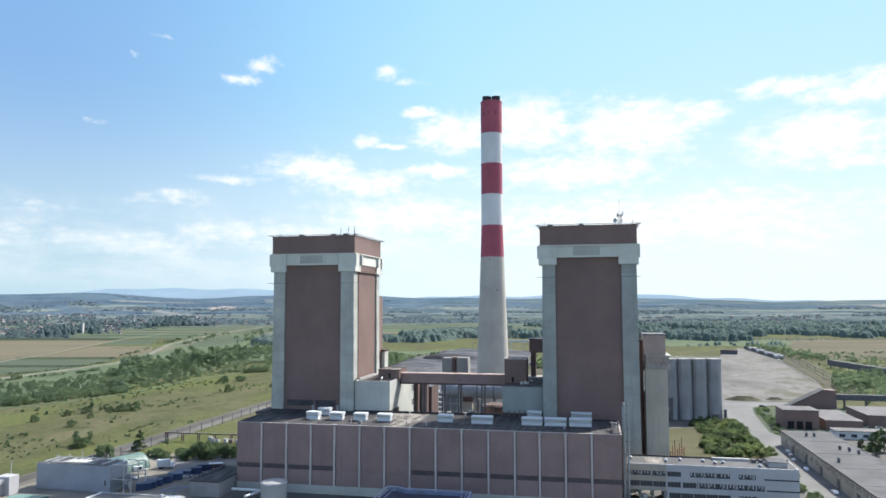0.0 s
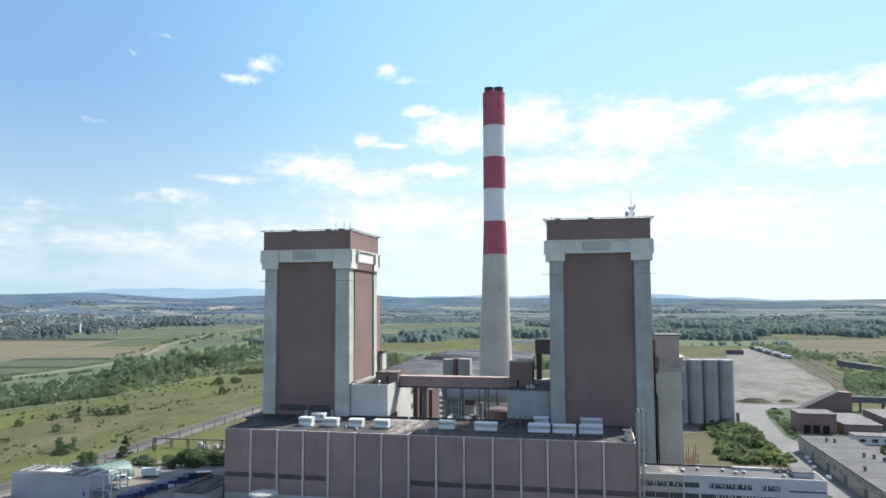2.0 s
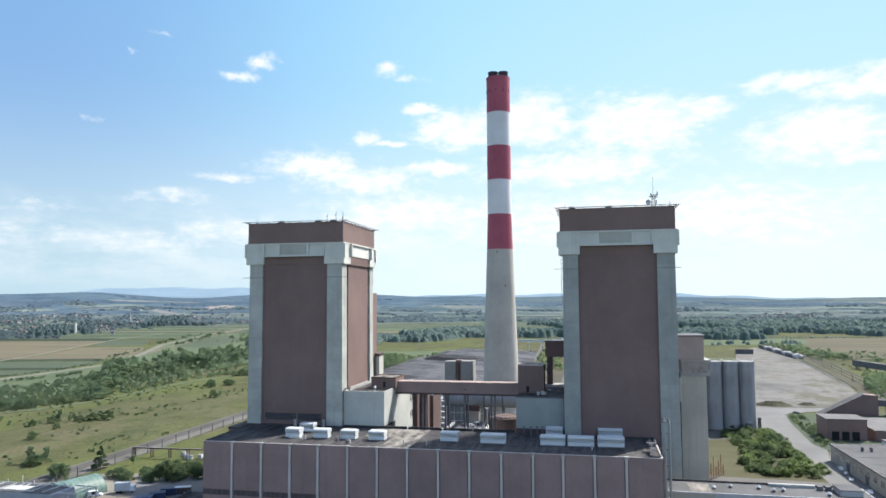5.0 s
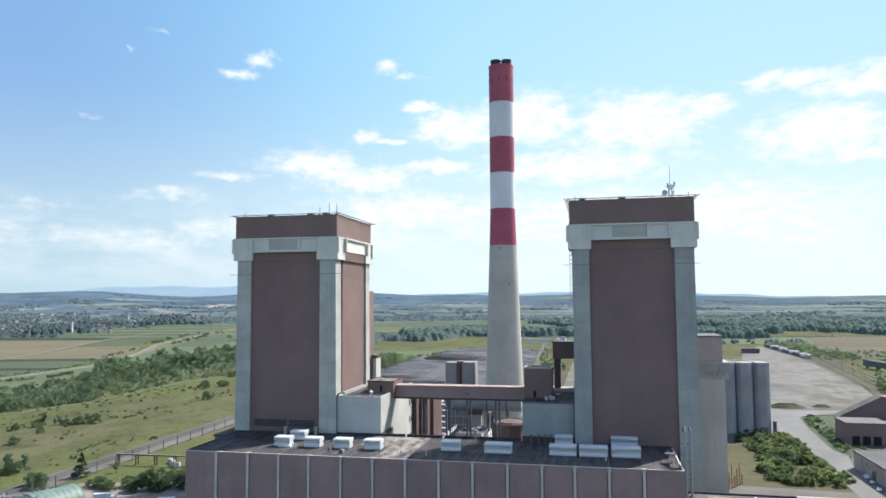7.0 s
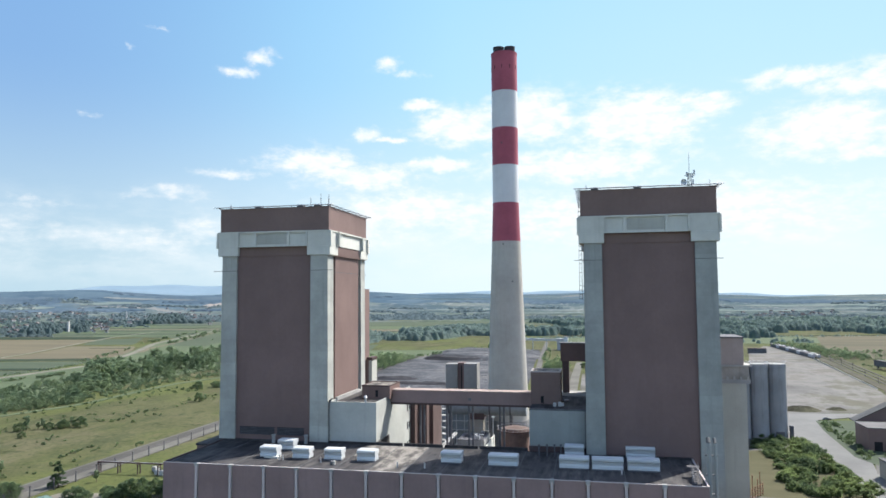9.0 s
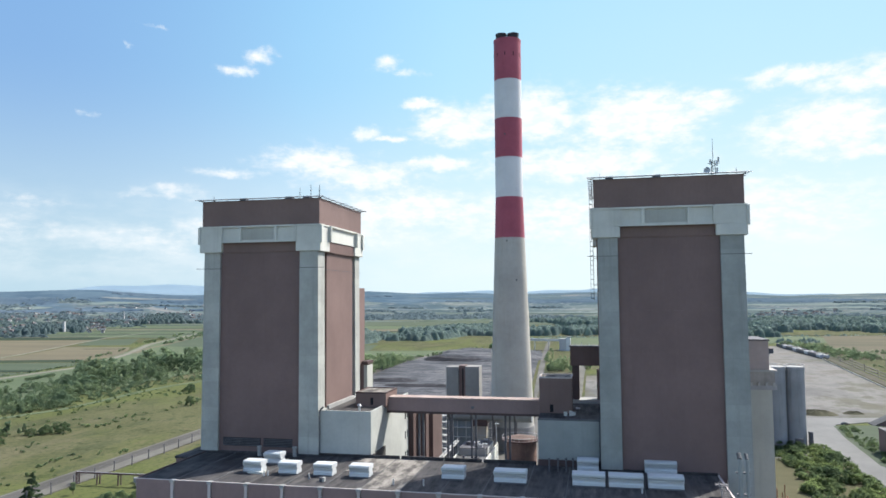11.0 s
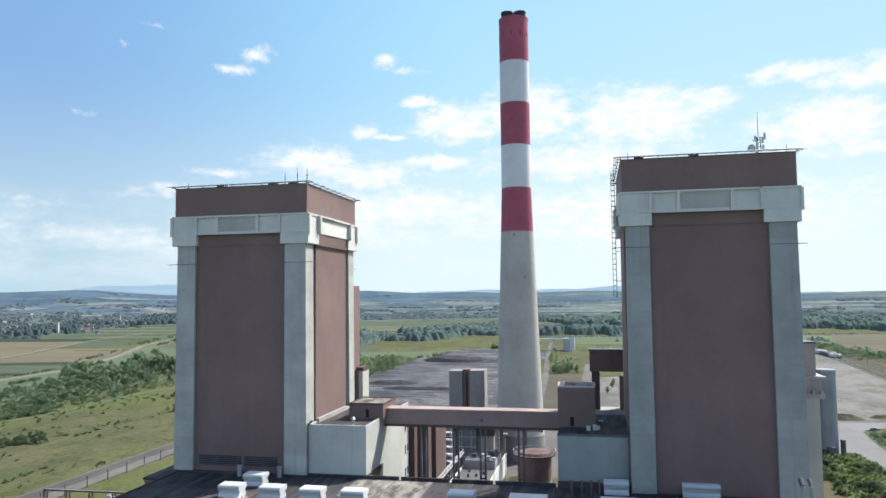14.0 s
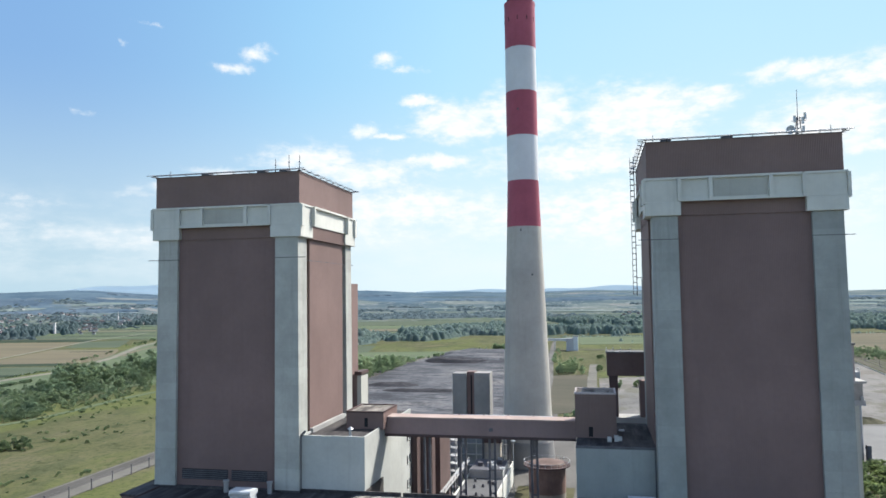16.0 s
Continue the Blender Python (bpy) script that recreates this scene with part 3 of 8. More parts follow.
def cloudy_sky():
    """The bright part of the sky ahead, with fair-weather cloud, as a far shell; u, v are bearing and height in degrees."""
    m = bpy.data.materials.new("summer_sky")
    m.use_nodes = True
    nd, ln = m.node_tree.nodes, m.node_tree.links
    nd.clear()
    uv = nd.new("ShaderNodeUVMap")
    uv.uv_map = "bearing"
    sep = nd.new("ShaderNodeSeparateXYZ")
    ln.new(uv.outputs["UV"], sep.inputs[0])
    u, v = sep.outputs[0], sep.outputs[1]
    side = smooth(nd, ln, u, -46.0, 12.0)
    high = ramp(nd, ln, side, [(0.0, (0.245, 0.445, 0.755)), (0.35, (0.352, 0.640, 0.910)), (0.65, (0.448, 0.752, 0.970)), (1.0, (0.520, 0.797, 0.985))])
    lowc = ramp(nd, ln, side, [(0.0, (0.500, 0.680, 0.790)), (0.5, (0.74, 0.89, 0.965)), (1.0, (0.81, 0.945, 0.985))])
    col = blend(nd, ln, smooth(nd, ln, v, 1.5, 18.0), lowc, high)
    col = blend(nd, ln, smooth(nd, ln, v, 15.0, 27.0), col, blend(nd, ln, 1.0, col, (0.86, 0.93, 0.985), "MULTIPLY"))
    warp = nd.new("ShaderNodeTexNoise")
    warp.inputs["Scale"].default_value = 0.45
    warp.inputs["Detail"].default_value = 5.0
    ln.new(uv.outputs["UV"], warp.inputs["Vector"])
    bend = nd.new("ShaderNodeSeparateXYZ")
    ln.new(warp.outputs["Color"], bend.inputs[0])
    u = calc(nd, ln, "MULTIPLY_ADD", calc(nd, ln, "SUBTRACT", bend.outputs[0], 0.5), 3.4, u)
    v = calc(nd, ln, "MULTIPLY_ADD", calc(nd, ln, "SUBTRACT", bend.outputs[1], 0.5), 1.5, v)
    curl = nd.new("ShaderNodeTexNoise")
    curl.inputs["Scale"].default_value = 1.7
    curl.inputs["Detail"].default_value = 6.0
    ln.new(uv.outputs["UV"], curl.inputs["Vector"])
    bend = nd.new("ShaderNodeSeparateXYZ")
    ln.new(curl.outputs["Color"], bend.inputs[0])
    u = calc(nd, ln, "MULTIPLY_ADD", calc(nd, ln, "SUBTRACT", bend.outputs[0], 0.5), 0.9, u)
    v = calc(nd, ln, "MULTIPLY_ADD", calc(nd, ln, "SUBTRACT", bend.outputs[1], 0.5), 0.5, v)
    wide = tex_noise(nd, ln, uv.outputs["UV"], 0.2, 8.0, 0.62, (0.7, 1.9, 1.0))
    puff = tex_noise(nd, ln, uv.outputs["UV"], 0.9, 8.0, 0.62, (0.7, 1.5, 1.0))
    cover = None

    def cloud(az, el, w, h, s=1.0):
        nonlocal cover
        du = calc(nd, ln, "DIVIDE", calc(nd, ln, "SUBTRACT", u, az), w)
        dv = calc(nd, ln, "DIVIDE", calc(nd, ln, "SUBTRACT", v, el), h)
        d = calc(nd, ln, "ADD", calc(nd, ln, "MULTIPLY", du, du), calc(nd, ln, "MULTIPLY", dv, dv))
        e = calc(nd, ln, "MULTIPLY", calc(nd, ln, "EXPONENT", calc(nd, ln, "MULTIPLY", d, -1.25)), s)
        cover = e if cover is None else calc(nd, ln, "MAXIMUM", cover, e)

    # small separate puffs
    cloud(-26.3, 18.35, 1.3, 0.6, 0.92)
    cloud(-28.2, 17.25, 1.4, 0.5, 0.88)
    cloud(-16.6, 18.2, 1.2, 0.62, 0.95)
    cloud(-14.8, 17.5, 1.3, 0.3, 0.7)
    cloud(-18.0, 12.95, 1.4, 0.6, 1.1)
    cloud(-16.4, 12.4, 1.6, 0.35)
    cloud(-38.6, 13.25, 1.0, 0.36, 0.55)
    cloud(-33.9, 19.85, 0.7, 0.24, 0.58)
    cloud(-35.0, 19.9, 1.2, 0.2, 0.34)
    cloud(-36.2, 18.2, 0.5, 0.26, 0.55)
    # banks
    cloud(-22.4, 10.8, 4.6, 1.25, 1.15)
    cloud(-18.6, 9.6, 5.4, 1.2, 1.1)
    cloud(-28.6, 9.5, 3.4, 0.4, 0.62)
    cloud(-12.4, 10.5, 3.0, 0.6, 1.1)
    cloud(-33.4, 7.9, 4.2, 0.6, 0.5)
    cloud(-15.0, 7.0, 7.0, 1.7, 1.1)
    cloud(-42.5, 6.8, 4.2, 0.55, 0.42)
    cloud(-42.0, 4.9, 7.0, 1.5, 0.34)
    cloud(-33.0, 4.6, 9.0, 1.9, 0.40)
    cloud(-24.0, 5.2, 12.0, 1.8, 0.62)
    cloud(-13.6, 15.1, 1.7, 0.55, 1.1)
    cloud(-10.8, 13.5, 4.2, 1.7, 1.25)
    cloud(-4.8, 14.1, 4.4, 2.3, 1.3)
    cloud(3.2, 13.4, 6.0, 2.4, 1.3)
    cloud(-1.0, 10.4, 8.5, 1.5, 1.15)
    cloud(8.5, 14.2, 2.6, 0.8, 1.05)
    cloud(4.0, 6.3, 20.0, 2.6, 0.95)
    cloud(16.5, 11.6, 5.5, 2.2, 1.15)
    cloud(14.5, 15.5, 4.2, 0.75, 1.1)
    cloud(20.0, 14.8, 4.6, 1.3, 1.15)
    cloud(18.5, 9.8, 5.0, 0.8)
    cloud(30.0, 12.0, 7.0, 5.0)
    cloud(-54.0, 11.0, 6.0, 3.0, 0.8)
    dens = calc(nd, ln, "MULTIPLY_ADD", calc(nd, ln, "SUBTRACT", wide, 0.5), 1.15, cover)
    dens = calc(nd, ln, "MULTIPLY_ADD", calc(nd, ln, "SUBTRACT", puff, 0.5), 1.1, dens)
    alpha = calc(nd, ln, "MULTIPLY", smooth(nd, ln, dens, 0.10, 1.06), smooth(nd, ln, cover, 0.02, 0.30))
    veil = calc(nd, ln, "MULTIPLY", smooth(nd, ln, v, 3.0, 10.0, 0.42, 0.0), smooth(nd, ln, wide, 0.36, 0.62))
    veil = calc(nd, ln, "MULTIPLY", veil, smooth(nd, ln, v, 0.4, 3.0))
    col = blend(nd, ln, veil, col, (0.86, 0.93, 0.97))
    shade = smooth(nd, ln, puff, 0.36, 0.6)
    white = blend(nd, ln, shade, (0.84, 0.93, 0.98), (1.0, 1.0, 1.0))
    col = blend(nd, ln, calc(nd, ln, "MULTIPLY", alpha, 0.95), col, white)
    em = nd.new("ShaderNodeEmission")
    ln.new(col, em.inputs["Color"])
    em.inputs["Strength"].default_value = 0.382
    out = nd.new("ShaderNodeOutputMaterial")
    ln.new(em.outputs[0], out.inputs["Surface"])

    me = bpy.data.meshes.new("backdrop_sky")
    nu, nv, r = 56, 18, 4895.0
    az = [-64 + 110 * i / nu for i in range(nu + 1)]
    el = [-0.6 + 30.6 * j / nv for j in range(nv + 1)]
    verts = [(CENTRE[0] + r * math.cos(radians(e)) * math.sin(radians(a)), CENTRE[1] + r * math.cos(radians(e)) * math.cos(radians(a)), 77 + r * math.sin(radians(e))) for e in el for a in az]
    faces = [(j * (nu + 1) + i, j * (nu + 1) + i + 1, (j + 1) * (nu + 1) + i + 1, (j + 1) * (nu + 1) + i) for j in range(nv) for i in range(nu)]
    me.from_pydata(verts, [], faces)
    layer = me.uv_layers.new(name="bearing")
    for lp in me.loops:
        k = lp.vertex_index
        layer.data[lp.index].uv = (az[k % (nu + 1)], el[k // (nu + 1)])
    me.materials.append(m)
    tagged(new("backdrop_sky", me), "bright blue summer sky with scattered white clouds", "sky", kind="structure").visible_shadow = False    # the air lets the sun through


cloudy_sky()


def slope(name, az0, az1, r0, r1, slant, material, label, category, lift=0.0, kind="structure"):
    """A field or wood lying on a far hillside, by bearing and distance; a wood stands lift metres tall."""
    nu, nv = max(6, int((az1 - az0) * 8)), 8
    verts = []
    for j in range(nv + 1):
        for i in range(nu + 1):
            f, g = i / nu, j / nv
            az = az0 + (az1 - az0) * f
            wob = noise.noise(Vector((az * 1.9, r0 * 0.01 + 3 * round(g), 4.0)))
            r = r0 + slant * f + (r1 - r0) * ((g - 0.5) * min(1.0, 0.15 + 3.5 * f, 0.15 + 3.5 * (1 - f)) + 0.5 + 0.35 * wob * (1 - 0.4 * f))
            x, y = CENTRE[0] + r * math.sin(radians(az)), CENTRE[1] + r * math.cos(radians(az))
            edge = 0.0 if i in (0, nu) or j in (0, nv) else 1.0
            z = rise(x, y) + 3.0 + lift * edge * (0.75 + 0.5 * noise.noise(Vector((az * 7, r * 0.03, 1.0))))
            verts.append((x, y, z - 4.0 * (1 - edge) * (lift > 0)))
    quads = [(j * (nu + 1) + i, j * (nu + 1) + i + 1, (j + 1) * (nu + 1) + i + 1, (j + 1) * (nu + 1) + i) for j in range(nv) for i in range(nu)]
    tagged(new(name, quick_mesh(name, np.array(verts), np.array(quads), material)), label, category, kind=kind)


# air haze is mixed into these four colours, and each glows a little
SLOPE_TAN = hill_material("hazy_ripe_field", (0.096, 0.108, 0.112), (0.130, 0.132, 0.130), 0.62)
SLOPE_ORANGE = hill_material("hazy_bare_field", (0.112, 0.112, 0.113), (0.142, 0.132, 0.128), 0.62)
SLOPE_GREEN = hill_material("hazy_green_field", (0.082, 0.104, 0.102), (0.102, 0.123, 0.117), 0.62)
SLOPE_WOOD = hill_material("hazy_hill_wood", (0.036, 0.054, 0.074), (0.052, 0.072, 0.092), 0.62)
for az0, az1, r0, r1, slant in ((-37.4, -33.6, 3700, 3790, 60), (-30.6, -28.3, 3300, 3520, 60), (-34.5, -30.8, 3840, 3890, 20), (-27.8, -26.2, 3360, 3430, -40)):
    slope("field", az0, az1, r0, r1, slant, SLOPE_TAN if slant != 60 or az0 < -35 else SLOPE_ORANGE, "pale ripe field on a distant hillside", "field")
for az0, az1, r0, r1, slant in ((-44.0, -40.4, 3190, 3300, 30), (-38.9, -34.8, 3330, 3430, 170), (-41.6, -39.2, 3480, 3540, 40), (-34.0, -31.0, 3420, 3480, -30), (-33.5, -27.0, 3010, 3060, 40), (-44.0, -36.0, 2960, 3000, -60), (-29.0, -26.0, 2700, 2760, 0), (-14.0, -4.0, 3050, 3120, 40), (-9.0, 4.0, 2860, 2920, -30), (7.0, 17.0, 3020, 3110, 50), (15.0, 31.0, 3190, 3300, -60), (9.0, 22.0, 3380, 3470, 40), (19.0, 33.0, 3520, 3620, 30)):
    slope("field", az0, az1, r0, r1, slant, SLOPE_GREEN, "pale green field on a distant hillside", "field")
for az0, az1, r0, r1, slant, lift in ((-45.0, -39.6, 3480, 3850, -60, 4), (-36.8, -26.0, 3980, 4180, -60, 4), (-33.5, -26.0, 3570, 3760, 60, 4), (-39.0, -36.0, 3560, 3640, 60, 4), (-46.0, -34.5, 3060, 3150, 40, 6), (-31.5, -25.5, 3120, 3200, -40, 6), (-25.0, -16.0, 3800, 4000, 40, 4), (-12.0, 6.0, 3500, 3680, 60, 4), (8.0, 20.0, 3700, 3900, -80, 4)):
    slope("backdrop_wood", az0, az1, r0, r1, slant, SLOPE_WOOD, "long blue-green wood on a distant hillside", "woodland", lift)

# ---- fields, roads and yards laid on the plain ----
level = 0.04


def patch(name, outline, material, label, category, z=None, kind="structure"):
    """A flat piece of ground cover, a few centimetres thick."""
    global level
    level += 0.006
    return solid(name, prism(outline, -0.3, z or level), material, label, category, kind=kind)


def ribbon(points, width):
    """Outline of a strip of constant width along a line."""
    left, right = [], []
    for i, p in enumerate(points):
        a, b = Vector(points[max(0, i - 1)]), Vector(points[min(len(points) - 1, i + 1)])
        d = (b - a).normalized()
        nrm = Vector((-d.y, d.x)) * width / 2
        left.append((p[0] + nrm.x, p[1] + nrm.y))
        right.append((p[0] - nrm.x, p[1] - nrm.y))
    return right + left[::-1]


ct, st = math.cos(radians(11.9)), math.sin(radians(11.9))


def turned(s, d):
    """A place d ahead and s aside, along the camera's heading, to fit its view."""
    return (ct * s - st * d, st * s + ct * d)


def strip_field(s0, s1, d0, d1, material, label, lean=0.0):
    patch("field", [turned(s0, d0), turned(s1, d0 + lean), turned(s1, d1 + lean), turned(s0, d1)], material, label, "field")


# fields west of the farm track
def field(outline, material, label):
    patch("field", outline, material, label, "field")


field([(-1760, 1240), (-948, 1375), (-600, 1330), (-380, 1440), (-470, 2330), (-2100, 2330)], CROP_GREEN, "green plain of crops before the town")
field([(-1493, 1197), (-950, 1287), (-825, 978), (-780, 841), (-779, 627), (-1200, 640)], CROP_STUBBLE, "broad orange-brown stubble field after harvest")
field([(-776, 851), (-802, 957), (-845, 1072), (-731, 1090), (-645, 949), (-657, 893)], CROP_STUBBLE, "orange-brown stubble wedge beside a field path")
field([(-862, 1108), (-845, 1072), (-731, 1090), (-755, 1122)], CROP_TAN, "pale tan strip in the plain")
field([(-800, 1076), (-796, 1066), (-733, 1076), (-735, 1086)], CROP_DARK, "narrow dark strip between two fields")
field([(-950, 1290), (-872, 1146), (-786, 1161), (-800, 1190), (-894, 1345)], CROP_GREEN, "green strip of low crops in the plain")
field([(-796, 868), (-664, 902), (-640, 872), (-772, 838)], CROP_DARK, "dark hedge-like strip between two fields")
field([(-894, 801), (-634, 862), (-614, 824), (-613, 775), (-814, 730)], CROP_GREEN, "green strip of low crops beside a farm track")
field([(-818, 732), (-612, 777), (-604, 757), (-800, 714)], CROP_DARK, "dark hedge-like strip between two fields")
field([(-790, 708), (-601, 751), (-612, 676), (-656, 589)], CROP_GREEN, "green strip of low crops beside a farm track")
field([(-1600, 1280), (-985, 1378), (-944, 1296), (-1500, 1200)], CROP_DARK, "dark overgrown bank between two fields")
field([(-1540, 1300), (-995, 1388), (-990, 1379), (-1560, 1288)], CROP_TAN, "pale tan strip in the plain")
for k, (f0, f1, m) in enumerate(((0.04, 0.10, CROP_PALE), (0.13, 0.15, CROP_DARK), (0.18, 0.27, CROP_PALE), (0.27, 0.29, CROP_DARK), (0.35, 0.41, CROP_TAN), (0.44, 0.46, CROP_DARK), (0.50, 0.60, CROP_PALE), (0.63, 0.65, CROP_DARK), (0.74, 0.86, CROP_TAN), (0.88, 0.90, CROP_DARK))):
    a, b = 1400 + 900 * f0, 1400 + 900 * f1
    xa, xb = -0.72 - 0.03 * (k % 3), -0.52 + 0.05 * (k % 2)
    field([(xa * a, a - 60), (xb * a, a), (xb * b, b), (xa * b, b - 60)], m, ("pale green strip of crops before the town", "narrow dark strip between two fields", "tan stubble strip before the town")[(m is CROP_DARK) + 2 * (m is CROP_TAN)])
patch("track", ribbon([(-704, 666), (-772, 835), (-815, 967), (-924, 1230), (-972, 1350), (-1038, 1614)], 6), FARM_TRACK, "pale field path between two stubble fields", "track")
# fields beyond the coal yard
strip_field(-190, 60, 880, 1130, CROP_PALE, "bright pale green field beyond the coal yard")
strip_field(-330, -110, 1130, 1260, CROP_GREEN, "green field beyond the coal yard")
strip_field(-460, 20, 1400, 1690, CROP_PALE, "pale green field behind a line of trees")
strip_field(-460, 60, 1695, 1725, CROP_DARK, "dark hedge-like strip in the far plain")
strip_field(-460, 120, 1730, 1830, CROP_TAN, "tan stubble strip in the far plain")
strip_field(-420, 200, 1840, 2020, CROP_PALE, "pale green field in the far plain")
strip_field(-420, 300, 2030, 2350, CROP_GREEN, "green field in the far plain")
strip_field(200, 660, 1225, 1430, CROP_PALE, "bright green field before a wood")
patch("field", [turned(s, d) for s, d in ((470, 940), (1700, 940), (1700, 1425), (690, 1425), (500, 1030))], CROP_DRY, "dry brown field on the plain", "field")
strip_field(250, 1700, 1436, 1446, CROP_DARK, "dark overgrown bank along a field edge")

patch("field", [(-600, 420), (-600, 700), (-600, 815), (-632, 889), (-668, 982), (-770, 1184), (-900, 1574), (-700, 1640), (-480, 1300), (-430, 900), (-430, 420)], CROP_PALE, "pale green rough meadow along the tree belt", "meadow")
patch("field", [(-720, 1150), (-640, 1130), (-700, 1420), (-830, 1500)], CROP_GREEN, "green strip of low crops behind the tree belt", "field")
patch("track", ribbon([(-577, 535), (-592, 632), (-590, 700), (-594, 811), (-623, 889), (-659, 982), (-761, 1184), (-805, 1311), (-892, 1574), (-958, 1842), (-1024, 2160)], 10), FARM_TRACK, "pale gravel farm track winding through the fields", "track")
patch("track", ribbon([(-660, 1000), (-704, 1096), (-730, 1189), (-806, 1401), (-880, 1606), (-965, 1925), (-1056, 2270)], 9), CROP_TAN, "pale grassy track through the fields", "track")
patch("track", ribbon([(-436, 400), (-422, 453), (-402, 487), (-388, 534), (-386, 554), (-391, 622), (-389, 669), (-375, 725), (-352, 762)], 6), CROP_PALE, "grassy track along the tree belt", "track")
# service road and railway along the works fence
patch("road", ribbon([(-242, 120), (-242, 1000)], 16.4), ASPHALT, "pale gravel edge of an old railway bed", "railway")
patch("road", ribbon([(-244.9, 120), (-244.9, 1000)], 7.6), ASPHALT_DARK, "dark ballast strip of a disused railway", "railway")
patch("road", ribbon([(-237.2, 120), (-237.2, 1000)], 7.2), PATH, "pale grey service road along a fence", "road")
DIRT = surf("pale_dirt_yard", (0.185, 0.172, 0.146), 0.95, 0.25, 0.05, 0.4, 0.1)
patch("pavement", [(-236, 150), (-236, 318), (-212, 330), (-186, 322), (-150, 345), (-150, 150)], DIRT, "worn dusty works yard", "yard")
patch("pavement", [(-232, 285), (-226, 330), (-206, 334), (-196, 318), (-196, 285)], DIRT, "dusty gravel yard round a tank shed", "yard")
for o in (8.0, 14.0, 20.0):
    patch("railway", ribbon([(186 + o, 620), (208 + o, 715), (243 + o, 1010), (246 + o, 1250)], 2.6), ASPHALT_DARK, "dark ballast bed of a rail siding", "railway")
patch("pavement", [(-202, 320), (-190, 334), (-160, 362), (-150, 366), (-150, 298), (-182, 284)], ROAD_PALE, "pale concrete works lane beside the hall", "yard")
# works area under and behind the power station
patch("pavement", [(-152, 150), (-152, 520), (92, 560), (92, 150)], ASPHALT, "grey concrete ground of the power station", "yard")
patch("lawn", [(34, 376), (34, 452), (58, 462), (92, 462), (90, 380), (84, 372)], CROP_LAWN, "mown lawn beside the silos", "lawn")
patch("lawn", [(-100, 404), (-100, 442), (-88, 444), (-84, 408)], CROP_GREEN, "shaded grass strip beside the pump house", "lawn")
patch("lawn", [(-66, 372), (-66, 430), (-44, 430), (-44, 372)], CROP_LAWN, "small lawn in the courtyard", "lawn")
patch("road", [(84, 150), (80, 330), (84, 400), (86, 462), (84, 520), (84, 600), (100, 640), (150, 640), (165, 590), (112, 560), (111, 480), (97, 420), (97, 150)], ROAD_PALE, "pale concrete works road", "road")
patch("pavement", [(97, 150), (97, 422), (112, 470), (250, 470), (250, 150)], ASPHALT, "asphalt yard round low workshops", "yard")
patch("pavement", [(99, 455), (105, 522), (110, 556), (260, 590), (300, 470), (120, 460), (103, 438)], CROP_GREEN, "rough grass between the works sheds", "grass")
patch("yard", [(80, 580), (90, 700), (140, 900), (178, 1098), (226, 1238), (236, 1236), (235, 1030), (201, 722), (188, 650), (160, 592)], YARD, "bare sandy storage yard with dry grass patches", "yard")
patch("road", ribbon([(176, 600), (208, 715), (243, 1010), (246, 1250)], 8), CROP_BROWN, "overgrown ballast track beside rail sidings", "track")
patch("coal_yard", [(-250, 540), (-246, 700), (-240, 800), (-243, 930), (-218, 1100), (-98, 1116), (-88, 900), (-76, 690), (-66, 560), (-150, 500)], COAL, "black and grey coal storage ground", "coal yard")
patch("road", ribbon([(-52, 480), (-70, 690), (-82, 900), (-93, 1116), (-100, 1300)], 6), ASPHALT, "pale works road past the coal yard", "road")
patch("pavement", [(-66, 600), (-74, 820), (-44, 830), (-36, 620)], CROP_BROWN, "bare brown soil beside the works road", "soil")
patch("pavement", [(-32, 560), (-33, 800), (40, 830), (60, 600)], YARD, "thin dry grass on bare ground", "yard")
patch("road", ribbon([(-38, 560), (-39, 800), (-38, 930)], 8), PATH, "pale gravel track behind the power station", "track")
patch("road", ribbon([(-256, 560), (-252, 700), (-247, 820), (-249, 935), (-224, 1106), (-98, 1124), (60, 1160)], 5), PATH, "pale track round the coal yard", "track")

# ---- the power station ----
HALL_X0, HALL_X1, HALL_Y0, HALL_Y1, ROOF = -145.2, 9.0, 276.0, 312.0, 27.5


